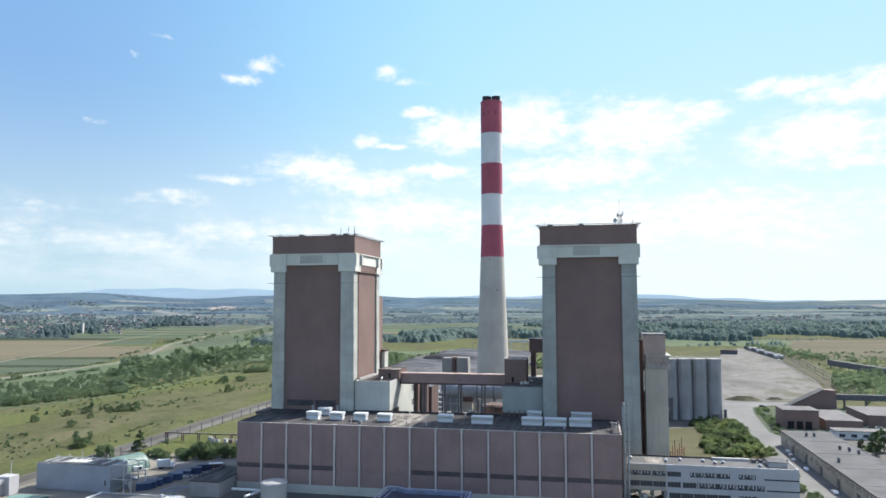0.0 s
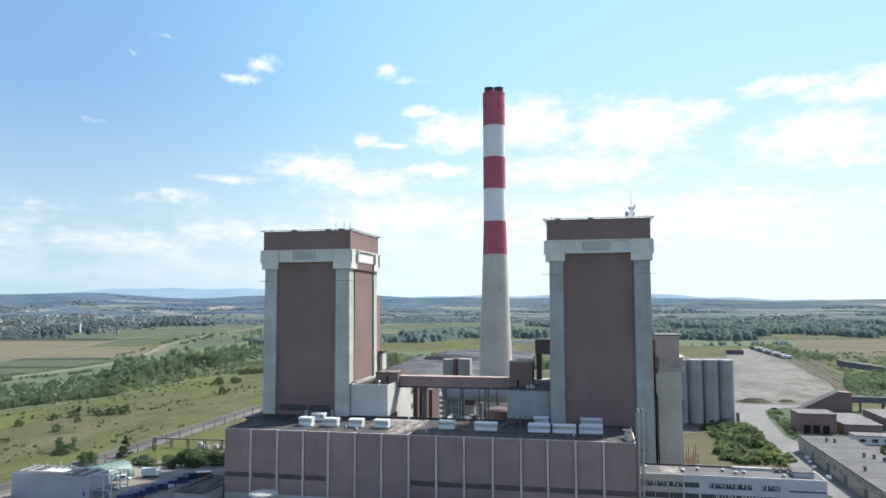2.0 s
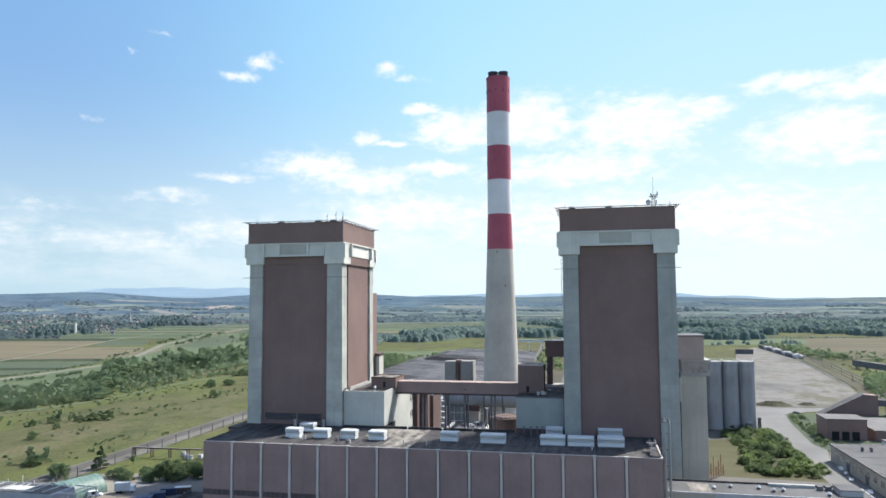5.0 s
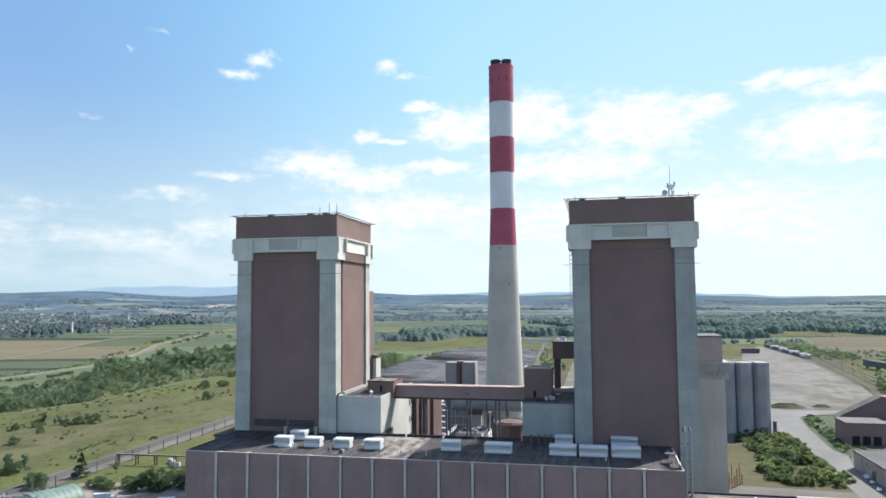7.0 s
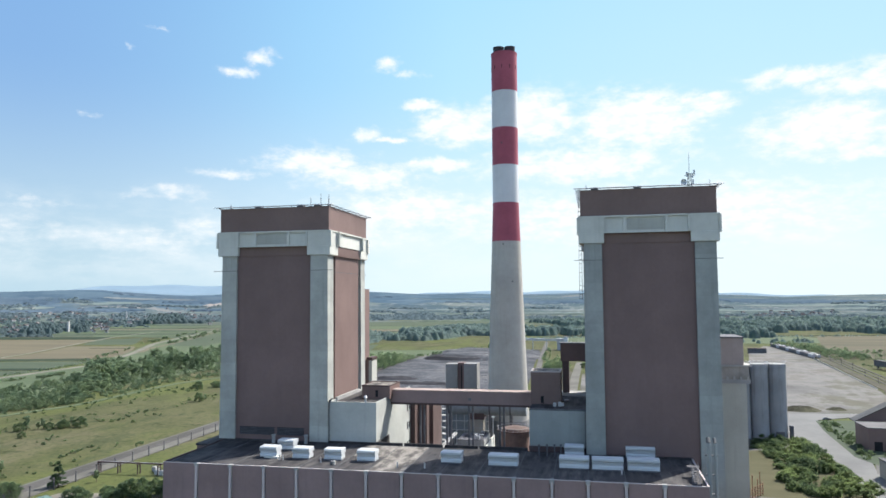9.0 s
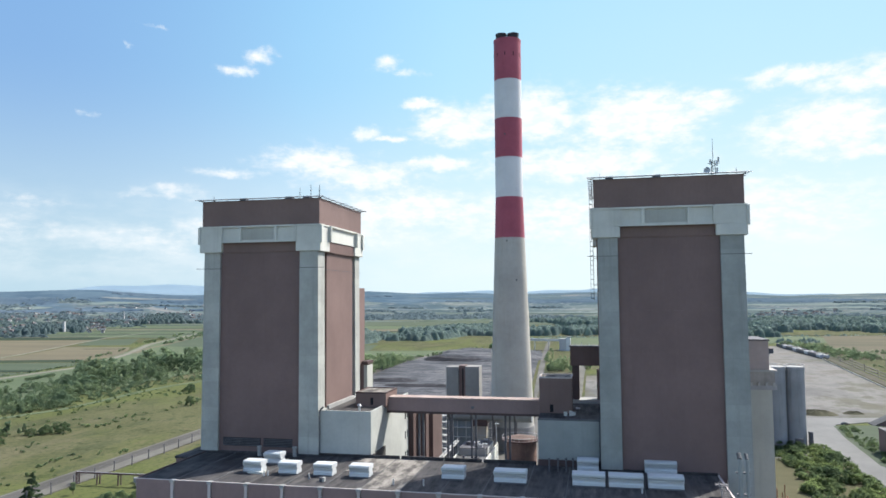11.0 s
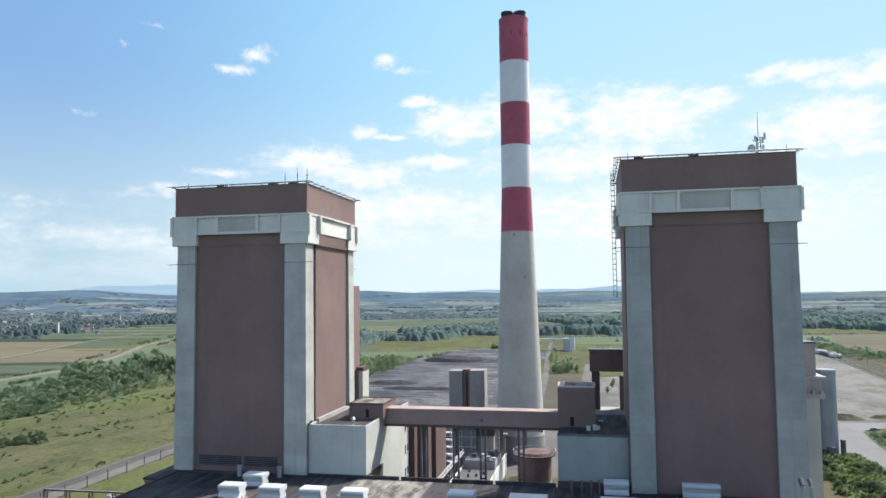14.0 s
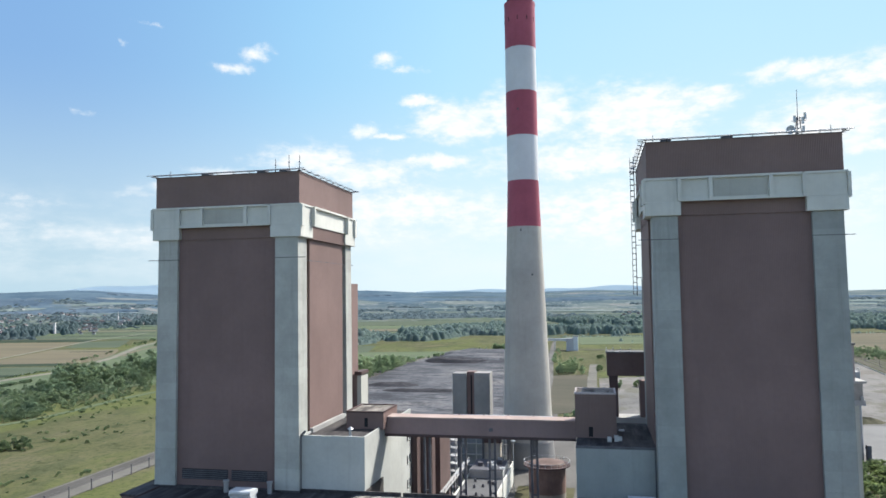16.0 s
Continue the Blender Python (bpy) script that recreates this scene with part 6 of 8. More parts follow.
def office():
    o = thing("office_block", (11.0, 287.4, 0), "grey-white office block with ribbon windows and a flat roof", "office building")
    W, D, H = 61.2, 15.2, 15.0
    link = 14.6     # the first bays bridge an open passage
    part("wall", box(link, W, 0.3, D, 0, H - 0.3), CONCRETE_PALE, o)
    part("link_wall", box(0, link, 0.3, D, 5.3, H - 0.3), BEIGE, o, "beige wall over an open passage")
    for x in (0.6, 5.2, 9.8, 14.1):
        for y in (0.8, 7.5, 14.3):
            part("column", box(x - 0.25, x + 0.25, y - 0.25, y + 0.25, 0, 5.3), CONCRETE_GREY, o)
    part("roof", box(0.3, W - 0.3, 0.5, D - 0.4, H - 0.3, H), ROOF_GREY, o, "grey felt flat roof")
    part("parapet", box(0, W, D - 0.4, D, H - 0.3, H + 0.55), BITUMEN, o)
    part("parapet", box(0, W, 0.0, 0.5, H - 0.4, H + 0.25), OFFICE, o)
    part("parapet", box(W - 0.4, W, 0.5, D - 0.4, H - 0.3, H + 0.25), OFFICE, o)
    # bands of cladding between the ribbons
    for z0, z1 in ((12.7, 14.9), (8.9, 10.9), (4.9, 6.9), (0.0, 2.6)):
        for a, b in ((0.0, link), (link + 0.1, 30.6), (30.7, 46.0), (46.1, W)):
            if b > link:
                part("cladding", box(a, b - 0.04, -0.05, 0.3, z0, z1), OFFICE, o)
            elif z0 > 4:
                part("cladding", box(a, b - 0.04, -0.05, 0.3, max(z0, 5.4), z1), BEIGE, o, "beige cladding panel")
    # ribbons floor by floor: plain dark lengths, lengths with blinds, then a thin slit
    floors = ((10.9, 12.7, ((0.2, 14.4, True), (14.9, 20.0, False), (23.1, 37.4, True), (40.3, 46.3, True)), 49.2),
              (6.9, 8.9, ((0.2, 14.4, False), (14.9, 19.8, False), (20.4, 25.4, False), (25.6, 49.2, True)), 50.0),
              (2.6, 4.9, ((15.4, 37.4, False), (40.3, 46.3, True)), 49.2))
    for z0, z1, ribbons, slit in floors:
        done = 0.0 if z0 > 5 else link
        for a, b, blinds in ribbons:
            if a - done > 0.05:
                part("cladding", box(done, a, -0.05, 0.3, z0, z1), OFFICE if a > link else BEIGE, o)
            done = b
            band = part("window_band", box(a, b, 0.12, 0.32, z0, z1), GLASS, o, "dark ribbon window")
            n = max(3, int((b - a) / 1.1))
            for k in range(n + 1):
                x = a + (b - a) * k / n
                part("mullion", box(x - 0.08, x + 0.08, -0.02, 0.14, z0, z1), STEEL_DARK if (k % 4) else OFFICE, band)
            if blinds:
                for k in range(n):
                    if (k * 7 + int(z0)) % 9 != 3:
                        x = a + (b - a) * (k + 0.5) / n
                        drop = 0.25 + 0.35 * ((k * 5 + int(z0)) % 3)
                        part("blind", box(x - 0.17, x + 0.19, 0.04, 0.13, z0 + drop, z1 - 0.1), PLASTER, band, "pale lowered blind")
        part("cladding", box(done, slit, -0.05, 0.3, z0, z1), OFFICE, o)
        part("cladding", box(slit, W, -0.05, 0.3, z0 + 0.55, z1), OFFICE, o)
        part("window_slit", box(slit, W, 0.05, 0.32, z0, z0 + 0.55), GLASS, o, "thin dark window slit")
    # roof clutter
    for x, y in ((2.0, 9.0), (15, 6), (20.5, 9), (29, 8.5), (33, 6), (36, 7), (48.6, 4)):
        u = part("roof_fan", tube((x, y, H), (x, y, H + 0.7), 0.5, n=10), STEEL_DARK, o)
        part("fan_hood", tube((x, y, H + 0.7), (x, y, H + 1.2), 0.8, n=10, r2=0.3), WHITE, u)
    part("lift_room", box(52.0, 58.5, 4.5, 12.0, H, H + 1.6), OFFICE, o)
    part("lift_room_roof", box(51.8, 58.7, 4.3, 12.2, H + 1.6, H + 1.85), ROOF_GREY, o)
    for x in (47.0, 49.5):
        part("roof_unit", box(x, x + 1.6, 10.0, 11.6, H, H + 1.3), STEEL_DARK, o)
    part("skylight", box(33.0, 47.0, 12.6, 14.2, H, H + 0.9), CONCRETE_GREY, o, "long grey skylight")
    part("pale_roof_field", box(7.5, 14.0, 2.0, 13.0, H - 0.02, H + 0.05), GRAVEL, o)


office()


def workshops():
    w = thing("workshop", (96.4, 240.0, 0), "long low workshop with a grey felt roof and big doors", "workshop")
    L, W, H = 177.0, 23.2, 8.0
    part("wall", box(0, W, 0, L, 0, H - 0.3), BEIGE, w)
    for k in range(6):
        part("roof_sheet", box(0.2, W - 0.2, L * k / 6 + 0.15, L * (k + 1) / 6 - 0.15, H - 0.35, H + 0.02), ROOF_GREY, w)
        part("roof_joint", box(0, W, L * (k + 1) / 6 - 0.3, L * (k + 1) / 6 + 0.05, H - 0.3, H + 0.12), STEEL_DARK, w)
    part("eave", box(-0.35, 0.15, -0.1, L + 0.1, H - 0.5, H + 0.15), PALE_ROOF, w)
    part("eave", box(W - 0.15, W + 0.35, -0.1, L + 0.1, H - 0.5, H + 0.15), STEEL_DARK, w)
    for k in range(22):
        y = 6 + k * 7.6
        if y < L - 5:
            part("window", box(-0.1, 0.05, y, y + 5.6, 5.0, 6.9) if y < 110 else box(-0.1, 0.05, y, y + 3.6, 3.6, 5.6), GLASS, w)
            if k % 3 == 1:
                part("door", box(-0.14, 0.05, y + 1.0, y + 4.6, 0, 4.2), STEEL_DARK, w, "dark roller door")
    for x, y in ((8.5, 161), (14, 128), (17, 125), (19, 119), (5, 100), (12, 160.5)):
        u = part("roof_fan", tube((x, y, H), (x, y, H + 1.4), 0.55, n=10), STEEL_DARK, w)
        part("fan_hood", tube((x, y, H + 1.2), (x, y, H + 1.9), 0.9, n=10, r2=0.4), STEEL_DARK, u)
    b = thing("brick_shed", (110.2, 470.0, 0), "brown flat-roofed brick shed with dark doors", "shed", group="brown sheds")
    part("wall", box(0, 20, 0, 18, 0, 11.0), BROWN, b)
    part("roof", box(-0.3, 20.3, -0.3, 18.3, 11.0, 11.5), PALE_ROOF, b)
    for x in (2.5, 7.5, 12.5):
        part("door", box(x, x + 3.6, -0.12, 0.05, 0, 4.8), BLACK, b)
    c = thing("brick_shed", (134.0, 470.0, 0), "low brown shed with a white roof", "shed", group="brown sheds")
    part("wall", box(0, 20, 0, 44, 0, 5.6), BROWN, c)
    part("roof", box(-0.4, 20.4, -0.4, 44.4, 5.6, 6.0), PALE_ROOF, c)
    d = thing("brick_shed", (163.0, 488.0, 0), "long brown shed with a pale roof", "shed", group="brown sheds")
    part("wall", box(0, 30, 0, 40, 0, 6.5), BROWN, d)
    part("roof", box(-0.4, 30.4, -0.4, 40.4, 6.5, 7.0), PALE_ROOF, d)
    e = thing("white_shed", (130.0, 440.0, 0), "low white shed with a grey roof", "shed")
    part("wall", box(0, 46, 0, 10, 0, 4.6), WHITE, e)
    part("roof", box(-0.4, 46.4, -0.4, 10.4, 4.6, 5.0), PALE_ROOF, e)
    for k in range(7):
        part("window", box(2 + k * 6, 5 + k * 6, -0.08, 0.05, 1.5, 3.2), GLASS, e)


workshops()


def coal_conveyors():
    """Inclined brown conveyor portal and the dark belt galleries east of the yard."""
    p = thing("conveyor_portal", (133.0, 560.0, 0), "wedge-shaped brown conveyor portal rising from the ground", "conveyor portal")
    bm = bmesh.new()
    for y in (0, 9):
        bm.verts.new((0, y, 0)), bm.verts.new((34, y, 0)), bm.verts.new((34, y, 13.2)), bm.verts.new((26, y, 13.6))
    bm.verts.ensure_lookup_table()
    v = bm.verts
    bm.faces.new((v[0], v[1], v[2], v[3]))
    bm.faces.new((v[7], v[6], v[5], v[4]))
    for i, j in ((0, 1), (1, 2), (2, 3), (3, 0)):
        bm.faces.new((v[i], v[j], v[j + 4], v[i + 4]))
    part("wall", bm, BROWN, p)
    bm = bmesh.new()
    q = [bm.verts.new(c) for c in ((-0.4, -0.4, 0.4), (26, -0.4, 14.0), (26, 9.4, 14.0), (-0.4, 9.4, 0.4), (-0.4, -0.4, 0.0), (26, -0.4, 13.6), (26, 9.4, 13.6), (-0.4, 9.4, 0.0))]
    for f in ((0, 1, 2, 3), (7, 6, 5, 4), (0, 4, 5, 1), (1, 5, 6, 2), (2, 6, 7, 3), (3, 7, 4, 0)):
        bm.faces.new([q[i] for i in f])
    part("roof", bm, ROOF_GREY, p, "sloping grey sheet roof")
    c = thing("belt_gallery", (167.0, 562.0, 0), "dark steel belt conveyor gallery on trestles", "conveyor", group="belt conveyors")
    part("gallery", box(0, 150, 0, 4, 6.2, 9.8), STEEL_DARK, c)
    part("roof", box(0, 150, -0.3, 4.3, 9.8, 10.2), ROOF_GREY, c)
    for k in range(11):
        part("trestle", box(6 + k * 14, 6.6 + k * 14, 0.6, 3.4, 0, 6.2), STEEL_DARK, c)
    d = thing("belt_gallery", (262.0, 905.0, 0), "long dark belt conveyor gallery across the yard edge", "conveyor", group="belt conveyors")
    bm = prism([(0, 0), (6, -2), (58, -250), (52, -252)], 3.0, 8.5)
    part("gallery", bm, STEEL_DARK, d)
    bm = prism([(-0.5, 0.4), (6.5, -2), (58.5, -250), (51.5, -252.4)], 8.5, 9.0)
    part("roof", bm, ROOF_GREY, d)
    for k in range(14):
        x, y = 3 + 52 * k / 14, -2 - 246 * k / 14
        part("trestle", box(x - 0.5, x + 0.5, y - 0.5, y + 0.5, 0, 3.0), STEEL_DARK, d)
    q = thing("boundary_wall", (236.0, 1022.0, 0), "low grey concrete panel wall along the yard", "wall", kind="structure")
    panel = mesh_of("wall_panel", box(-0.3, 0.3, 0.1, 14.9, 0, 1.1), CONCRETE_GREY)
    for k in range(20):
        o = part("wall_panel", panel, None, q)
        o.matrix_basis = pose(-34.6 + 34.6 * k / 20, -300 + 15 * k, 0, 0, 0, -6.6)
    t = thing("freight_train", (236.5, 1024.0, 0), "row of pale grey freight wagons on a siding", "train")
    n = 12
    for k in range(n):
        x, y = 0.0, 212.0 * k / n
        bm = box(-1.6, 1.6, 0, 17.0, 1.2, 5.0, bevel=0.15)
        bmesh.ops.transform(bm, matrix=pose(x, y, 0, 0, 0, 0.0), verts=bm.verts)
        part("wagon", bm, PALE_ROOF if k % 3 else OFFICE, t)
        bm = box(5.2, 8.6, 0.8, 16.4, 1.2, 4.4 + 0.7 * (k % 2), bevel=0.15)
        bmesh.ops.transform(bm, matrix=pose(x, y, 0, 0, 0, 0.0), verts=bm.verts)
        part("wagon", bm, (OFFICE, CONCRETE_GREY, PALE_ROOF)[k % 3], t)
        for y0 in (1.5, 12.5):
            bm = box(-1.3, 1.3, y0, y0 + 3.0, 0, 1.2)
            bmesh.ops.transform(bm, matrix=pose(x, y, 0, 0, 0, 0.0), verts=bm.verts)
            part("bogie", bm, STEEL_DARK, t)
            bm = box(5.6, 8.2, y0, y0 + 3.0, 0, 1.2)
            bmesh.ops.transform(bm, matrix=pose(x, y, 0, 0, 0, 0.0), verts=bm.verts)
            part("bogie", bm, STEEL_DARK, t)
    for k in range(7):
        f = k / 6
        p = thing("utility_pole", (207 + 40 * f + 4 * math.sin(3 * f), 705 + 330 * f, 0), "slim dark pole with a cross arm beside the sidings", "pole", group="siding poles")
        part("mast", tube((0, 0, 0), (0, 0, 8.6), 0.2, n=6, r2=0.13), STEEL_DARK, p)
        part("cross_arm", box(-0.8, 0.8, -0.06, 0.06, 7.8, 7.95), STEEL_DARK, p)
    s = thing("loading_shed", (178.0, 1098.0, 0), "dark loading shed at the far end of the yard", "shed")
    part("wall", box(0, 22, 0, 8, 0, 6.2), STEEL_DARK, s)
    part("roof", box(-0.5, 22.5, -0.5, 8.5, 6.2, 6.7), BROWN_DARK, s)
    w = thing("transfer_tower", (-74.0, 1120.0, 0), "white transfer tower with a long conveyor bridge", "transfer tower")
    part("wall", box(0, 15, 0, 14, 0, 16.5), OFFICE, w)
    part("side", box(9.5, 15.2, -0.2, 14.2, 0, 19), WHITE, w)
    part("roof", box(9.2, 15.5, -0.5, 14.5, 19, 19.5), STEEL_DARK, w)
    bm = prism([(0, 5), (0, 8.4), (-80, 24), (-80, 20.6)], 13.0, 16.0)
    part("bridge", bm, STEEL, w)
    for k in range(4):
        part("trestle", box(-16 - k * 20, -15 - k * 20, 8 + k * 4, 10 + k * 4, 0, 13), STEEL, w)


coal_conveyors()


def heaps():
    def heap(name, label, category, x, y, a, b, h, material, seed, flat=0.9):
        n, m = 28, 9
        bm = bmesh.new()
        rings = []
        for j in range(m):
            f = j / (m - 1)
            ring = []
            for i in range(n):
                t = 2 * math.pi * i / n
                k = 1 - flat * f + 0.10 * noise.noise(Vector((math.cos(t) * 2, math.sin(t) * 2, f * 3 + seed)))
                ring.append(bm.verts.new((a * k * math.cos(t), b * k * math.sin(t), h * min(1.0, f * 1.35) * (1 + 0.25 * noise.noise(Vector((math.cos(t) * 3, math.sin(t) * 3, seed)))) - 0.2)))
            rings.append(ring)
        for p, q in zip(rings, rings[1:]):
            for i in range(n):
                bm.faces.new((p[i], p[(i + 1) % n], q[(i + 1) % n], q[i]))
        bm.faces.new(rings[-1])
        ob = solid(name, bm, material, label, category, loc=(x, y, 0))
        return ob

    def plateau(label, x, y, a, b, h, material, seed):
        """A tipped heap with steep sides and an uneven top."""
        n, bm, g = 44, bmesh.new(), []
        for j in range(n + 1):
            for i in range(n + 1):
                u, v = 2 * i / n - 1, 2 * j / n - 1
                w = 0.16 * noise.noise(Vector((u * 2.5, v * 2.5, seed)))
                k = max(0.0, min(1.0, (1.0 + w - (abs(u) ** 3 + abs(v) ** 3) ** 0.3333) * 4.0))
                z = h * k * (1.15 - 0.3 * u + 0.12 * noise.noise(Vector((u * 3, v * 2, seed + 4)))) + k * 0.5 * noise.noise(Vector((u * 11, v * 9, seed)))
                g.append(bm.verts.new((a * u, b * v, z - 0.3)))
        for j in range(n):
            for i in range(n):
                bm.faces.new((g[j * (n + 1) + i], g[j * (n + 1) + i + 1], g[(j + 1) * (n + 1) + i + 1], g[(j + 1) * (n + 1) + i]))
        solid("coal_mound", bm, material, label, "coal heap", loc=(x, y, 0))

    plateau("broad flat-topped coal heap dusted with grey ash", -158, 1022, 70, 90, 4.4, COAL, 1)
    # extra black mound: puts shade on the heap's front slope by colour
    plateau("black mound for the shaded front of a coal heap", -186, 958, 44, 26, 3.6, COAL_BLACK, 8)
    heap("coal_mound", "low ash-grey coal heap in the storage yard", "coal heap", -205, 735, 26, 13, 2.4, COAL_BLACK, 3, 0.6)
    heap("coal_mound", "long low black coal heap in the storage yard", "coal heap", -170, 700, 40, 9, 2.0, COAL_BLACK, 5, 0.6)
    heap("coal_mound", "black coal ridge near the chimney", "coal heap", -104, 800, 9, 60, 3.4, COAL_BLACK, 9, 0.6)
    heap("earth_mound", "grassy earth heap at the yard edge", "earth heap", 112, 598, 16, 9, 3.2, EARTH, 4)
    heap("earth_mound", "small grassy earth heap at the yard edge", "earth heap", 136, 604, 8, 5, 2.0, EARTH, 6)


heaps()

# ---- the yard west of the hall ----


def west_yard():
    g = thing("grey_plant_building", (-227.4, 261.0, 0), "grey sheet-clad plant building with a steel frame on its roof", "plant building")
    part("wall", box(0, 34.4, 0, 11.0, 0, 10.6), surf("grey_sheet_wall", (0.27, 0.285, 0.315), 0.6, 0.10, 0.1, 1.0, 0.15, streak=0.10, ribs=0.4), g)
    part("roof", box(0.3, 32.7, 0.3, 10.7, 10.6, 10.75), ROOF_GREY, g)
    for x in (2.6, 6.0, 11.2, 14.4, 17.0, 21.8, 24.4, 29.6):
        part("roof_beam", box(x, x + 0.34, 1.0, 10.2, 11.0, 11.35), STEEL, g)
    for x, h in ((1.2, 12.0), (7.4, 12.6), (13.6, 14.0), (18.4, 12.4), (26.0, 13.2), (31.0, 12.2)):
        part("roof_post", box(x, x + 0.26, 9.6, 9.86, 10.7, h), STEEL, g)
    for y, x0, x1 in ((1.0, 8.0, 26.0), (9.8, 1.4, 33.8)):
        part("roof_rail", box(x0, x1, y, y + 0.3, 11.2, 11.5), STEEL, g)
    part("roof_tray", box(12.0, 21.0, 2.4, 7.6, 10.8, 11.1), CONCRETE_PALE, g, "pale sheet tray on the roof")
    part("door", box(31.8, 32.7, -0.06, 0.05, 3.0, 5.0), STEEL_DARK, g)
    f = thing("steel_frame", (-192.8, 261.5, 0), "open galvanised steel frame beside the plant building", "steel frame")
    for x, y in ((5.4, 0.4), (8.8, 0.4), (5.4, 10.0), (8.8, 10.0)):
        part("column", box(x - 0.16, x + 0.16, y - 0.16, y + 0.16, 0, 11.4), STEEL, f)
    for y in (0.4, 10.0):
        part("beam", box(0.2, 9.0, y - 0.13, y + 0.13, 11.1, 11.4), STEEL, f)
        part("beam", box(0.2, 9.0, y - 0.1, y + 0.1, 5.4, 5.65), STEEL, f)
    for x in (5.4, 8.8):
        part("beam", box(x - 0.1, x + 0.1, 0.5, 9.9, 11.1, 11.4), STEEL, f)
    part("floor", box(0.3, 5.2, 0.6, 9.8, 5.1, 5.35), STEEL_DARK, f)
    for k in range(2):
        part("brace", tube((0.4, 0.4, 0.4 + 4.9 * k), (8.6, 0.4, 5.2 + 3.4 * k), 0.09, n=5), STEEL, f)
    r = random.Random(3)
    for k in range(4):
        x, y = 1.6 + r.uniform(0, 5.5), 2 + r.uniform(0, 6)
        part("vessel", tube((x, y, 0), (x, y, 2.0 + r.uniform(0, 0.8)), 0.55, n=10), WHITE if k % 2 else BLUE_GREY, f)

    t = thing("arched_shed", (-215.5, 288.5, 0), "teal half-round sheet-metal shed", "shed")
    bm = bmesh.new()
    n = 18
    a = [bm.verts.new((6.9 * math.cos(math.pi * i / n), 0, 6.9 * math.sin(math.pi * i / n) * 0.98)) for i in range(n + 1)]
    b = [bm.verts.new((6.9 * math.cos(math.pi * i / n), 18, 6.9 * math.sin(math.pi * i / n) * 0.98)) for i in range(n + 1)]
    for i in range(n):
        bm.faces.new((a[i], a[i + 1], b[i + 1], b[i]))
    bm.faces.new(a)
    bm.faces.new(b[::-1])
    bmesh.ops.transform(bm, matrix=pose(0, 0, 0, 0, 0, -18), verts=bm.verts)
    part("vault", bm, TEAL, t, "teal ribbed sheet vault")
    for k in range(9):
        bm = bmesh.new()
        for i in range(n):
            p, q = math.pi * i / n, math.pi * (i + 1) / n
            tube((6.95 * math.cos(p), k * 2.2 + 0.2, 6.85 * math.sin(p)), (6.95 * math.cos(q), k * 2.2 + 0.2, 6.85 * math.sin(q)), 0.05, bm=bm, n=4)
        bmesh.ops.transform(bm, matrix=pose(0, 0, 0, 0, 0, -18), verts=bm.verts)
        part("rib", bm, TEAL, t)

    d = thing("dark_shed", (-158.6, 263.0, 0), "dark grey flat-roofed shed beside the hall", "shed")
    part("wall", box(0, 12.8, 0, 26, 0, 6.0), surf("grey_shed_sheet", (0.27, 0.26, 0.26), 0.7, 0.12, 0.1, 0.9, 0.15, streak=0.2, ribs=0.9), d)
    part("roof", box(-0.2, 12.8, -0.2, 26.2, 6.0, 6.4), BITUMEN, d)
    for k in range(9):
        part("roof_unit", box(0.3 + 0.12 * k, 1.3 + 0.12 * k, 2.5 * k + 3, 2.5 * k + 4.2, 6.4, 7.0 + 0.2 * (k % 3)), STEEL_DARK, d)
    q = thing("pipe_rack", (-163.5, 251.0, 0), "blue steel pipe rack with bent arms beside the shed", "pipe rack")
    for x in (0.0, 3.0, 6.0):
        part("post", tube((x, 0, 0), (x, 0, 5.2), 0.16, n=8), BLUE_GREY, q)
        part("arm", tube((x, 0, 5.2), (x + 2.2, 5.5, 5.6), 0.16, n=8), BLUE_GREY, q)
    part("rail", tube((-0.4, 0, 5.2), (7.2, 0, 5.2), 0.18, n=8), BLUE_GREY, q)
    part("rail", tube((1.6, 5.5, 5.6), (9.0, 5.5, 5.6), 0.18, n=8), BLUE_GREY, q)
    q = thing("concrete_pit", (-162.0, 243.0, 0), "low pale concrete pit wall beside the pipes", "concrete pit")
    part("wall", box(0, 10, 0, 6, 0, 4.2), CONCRETE_GREY, q)
    part("cover", box(0.4, 9.6, 0.4, 5.6, 4.2, 4.4), STEEL, q)
    w = thing("low_building", (-179.2, 221.0, 0), "low pale building with a white flat roof", "building")
    part("wall", box(0, 27.5, 0, 17, 0, 6.6), BEIGE, w)
    part("roof", box(0.2, 27.3, 0.2, 16.8, 6.6, 6.8), ROOF_GREY, w)
    for sp in ((-0.3, 27.8, 16.7, 17.2), (-0.3, 27.8, -0.3, 0.2), (-0.3, 0.3, 0.2, 16.7), (27.2, 27.8, 0.2, 16.7)):
        part("coping", box(*sp, 6.6, 7.2), CONCRETE_GREY if sp[2] > 1 else WHITE, w)
    part("roof_vent", tube((25.6, 15.6, 6.8), (25.6, 15.6, 8.0), 0.5, n=10), WHITE, w)
    e = thing("gabled_hall", (-262.0, 236.0, 0), "pale hall with a shallow white roof", "hall")
    part("wall", box(0, 30, 0, 20, 0, 5.0), CONCRETE_GREY, e)
    bm = bmesh.new()
    q = [bm.verts.new(c) for c in ((-0.5, -0.5, 5.0), (30.5, -0.5, 5.0), (30.5, 20.5, 5.0), (-0.5, 20.5, 5.0), (-0.5, 10, 7.2), (30.5, 10, 7.2))]
    for fc in ((0, 1, 5, 4), (2, 3, 4, 5), (1, 2, 5), (3, 0, 4), (0, 3, 2, 1)):
        bm.faces.new([q[i] for i in fc])
    part("roof", bm, OFFICE, e)
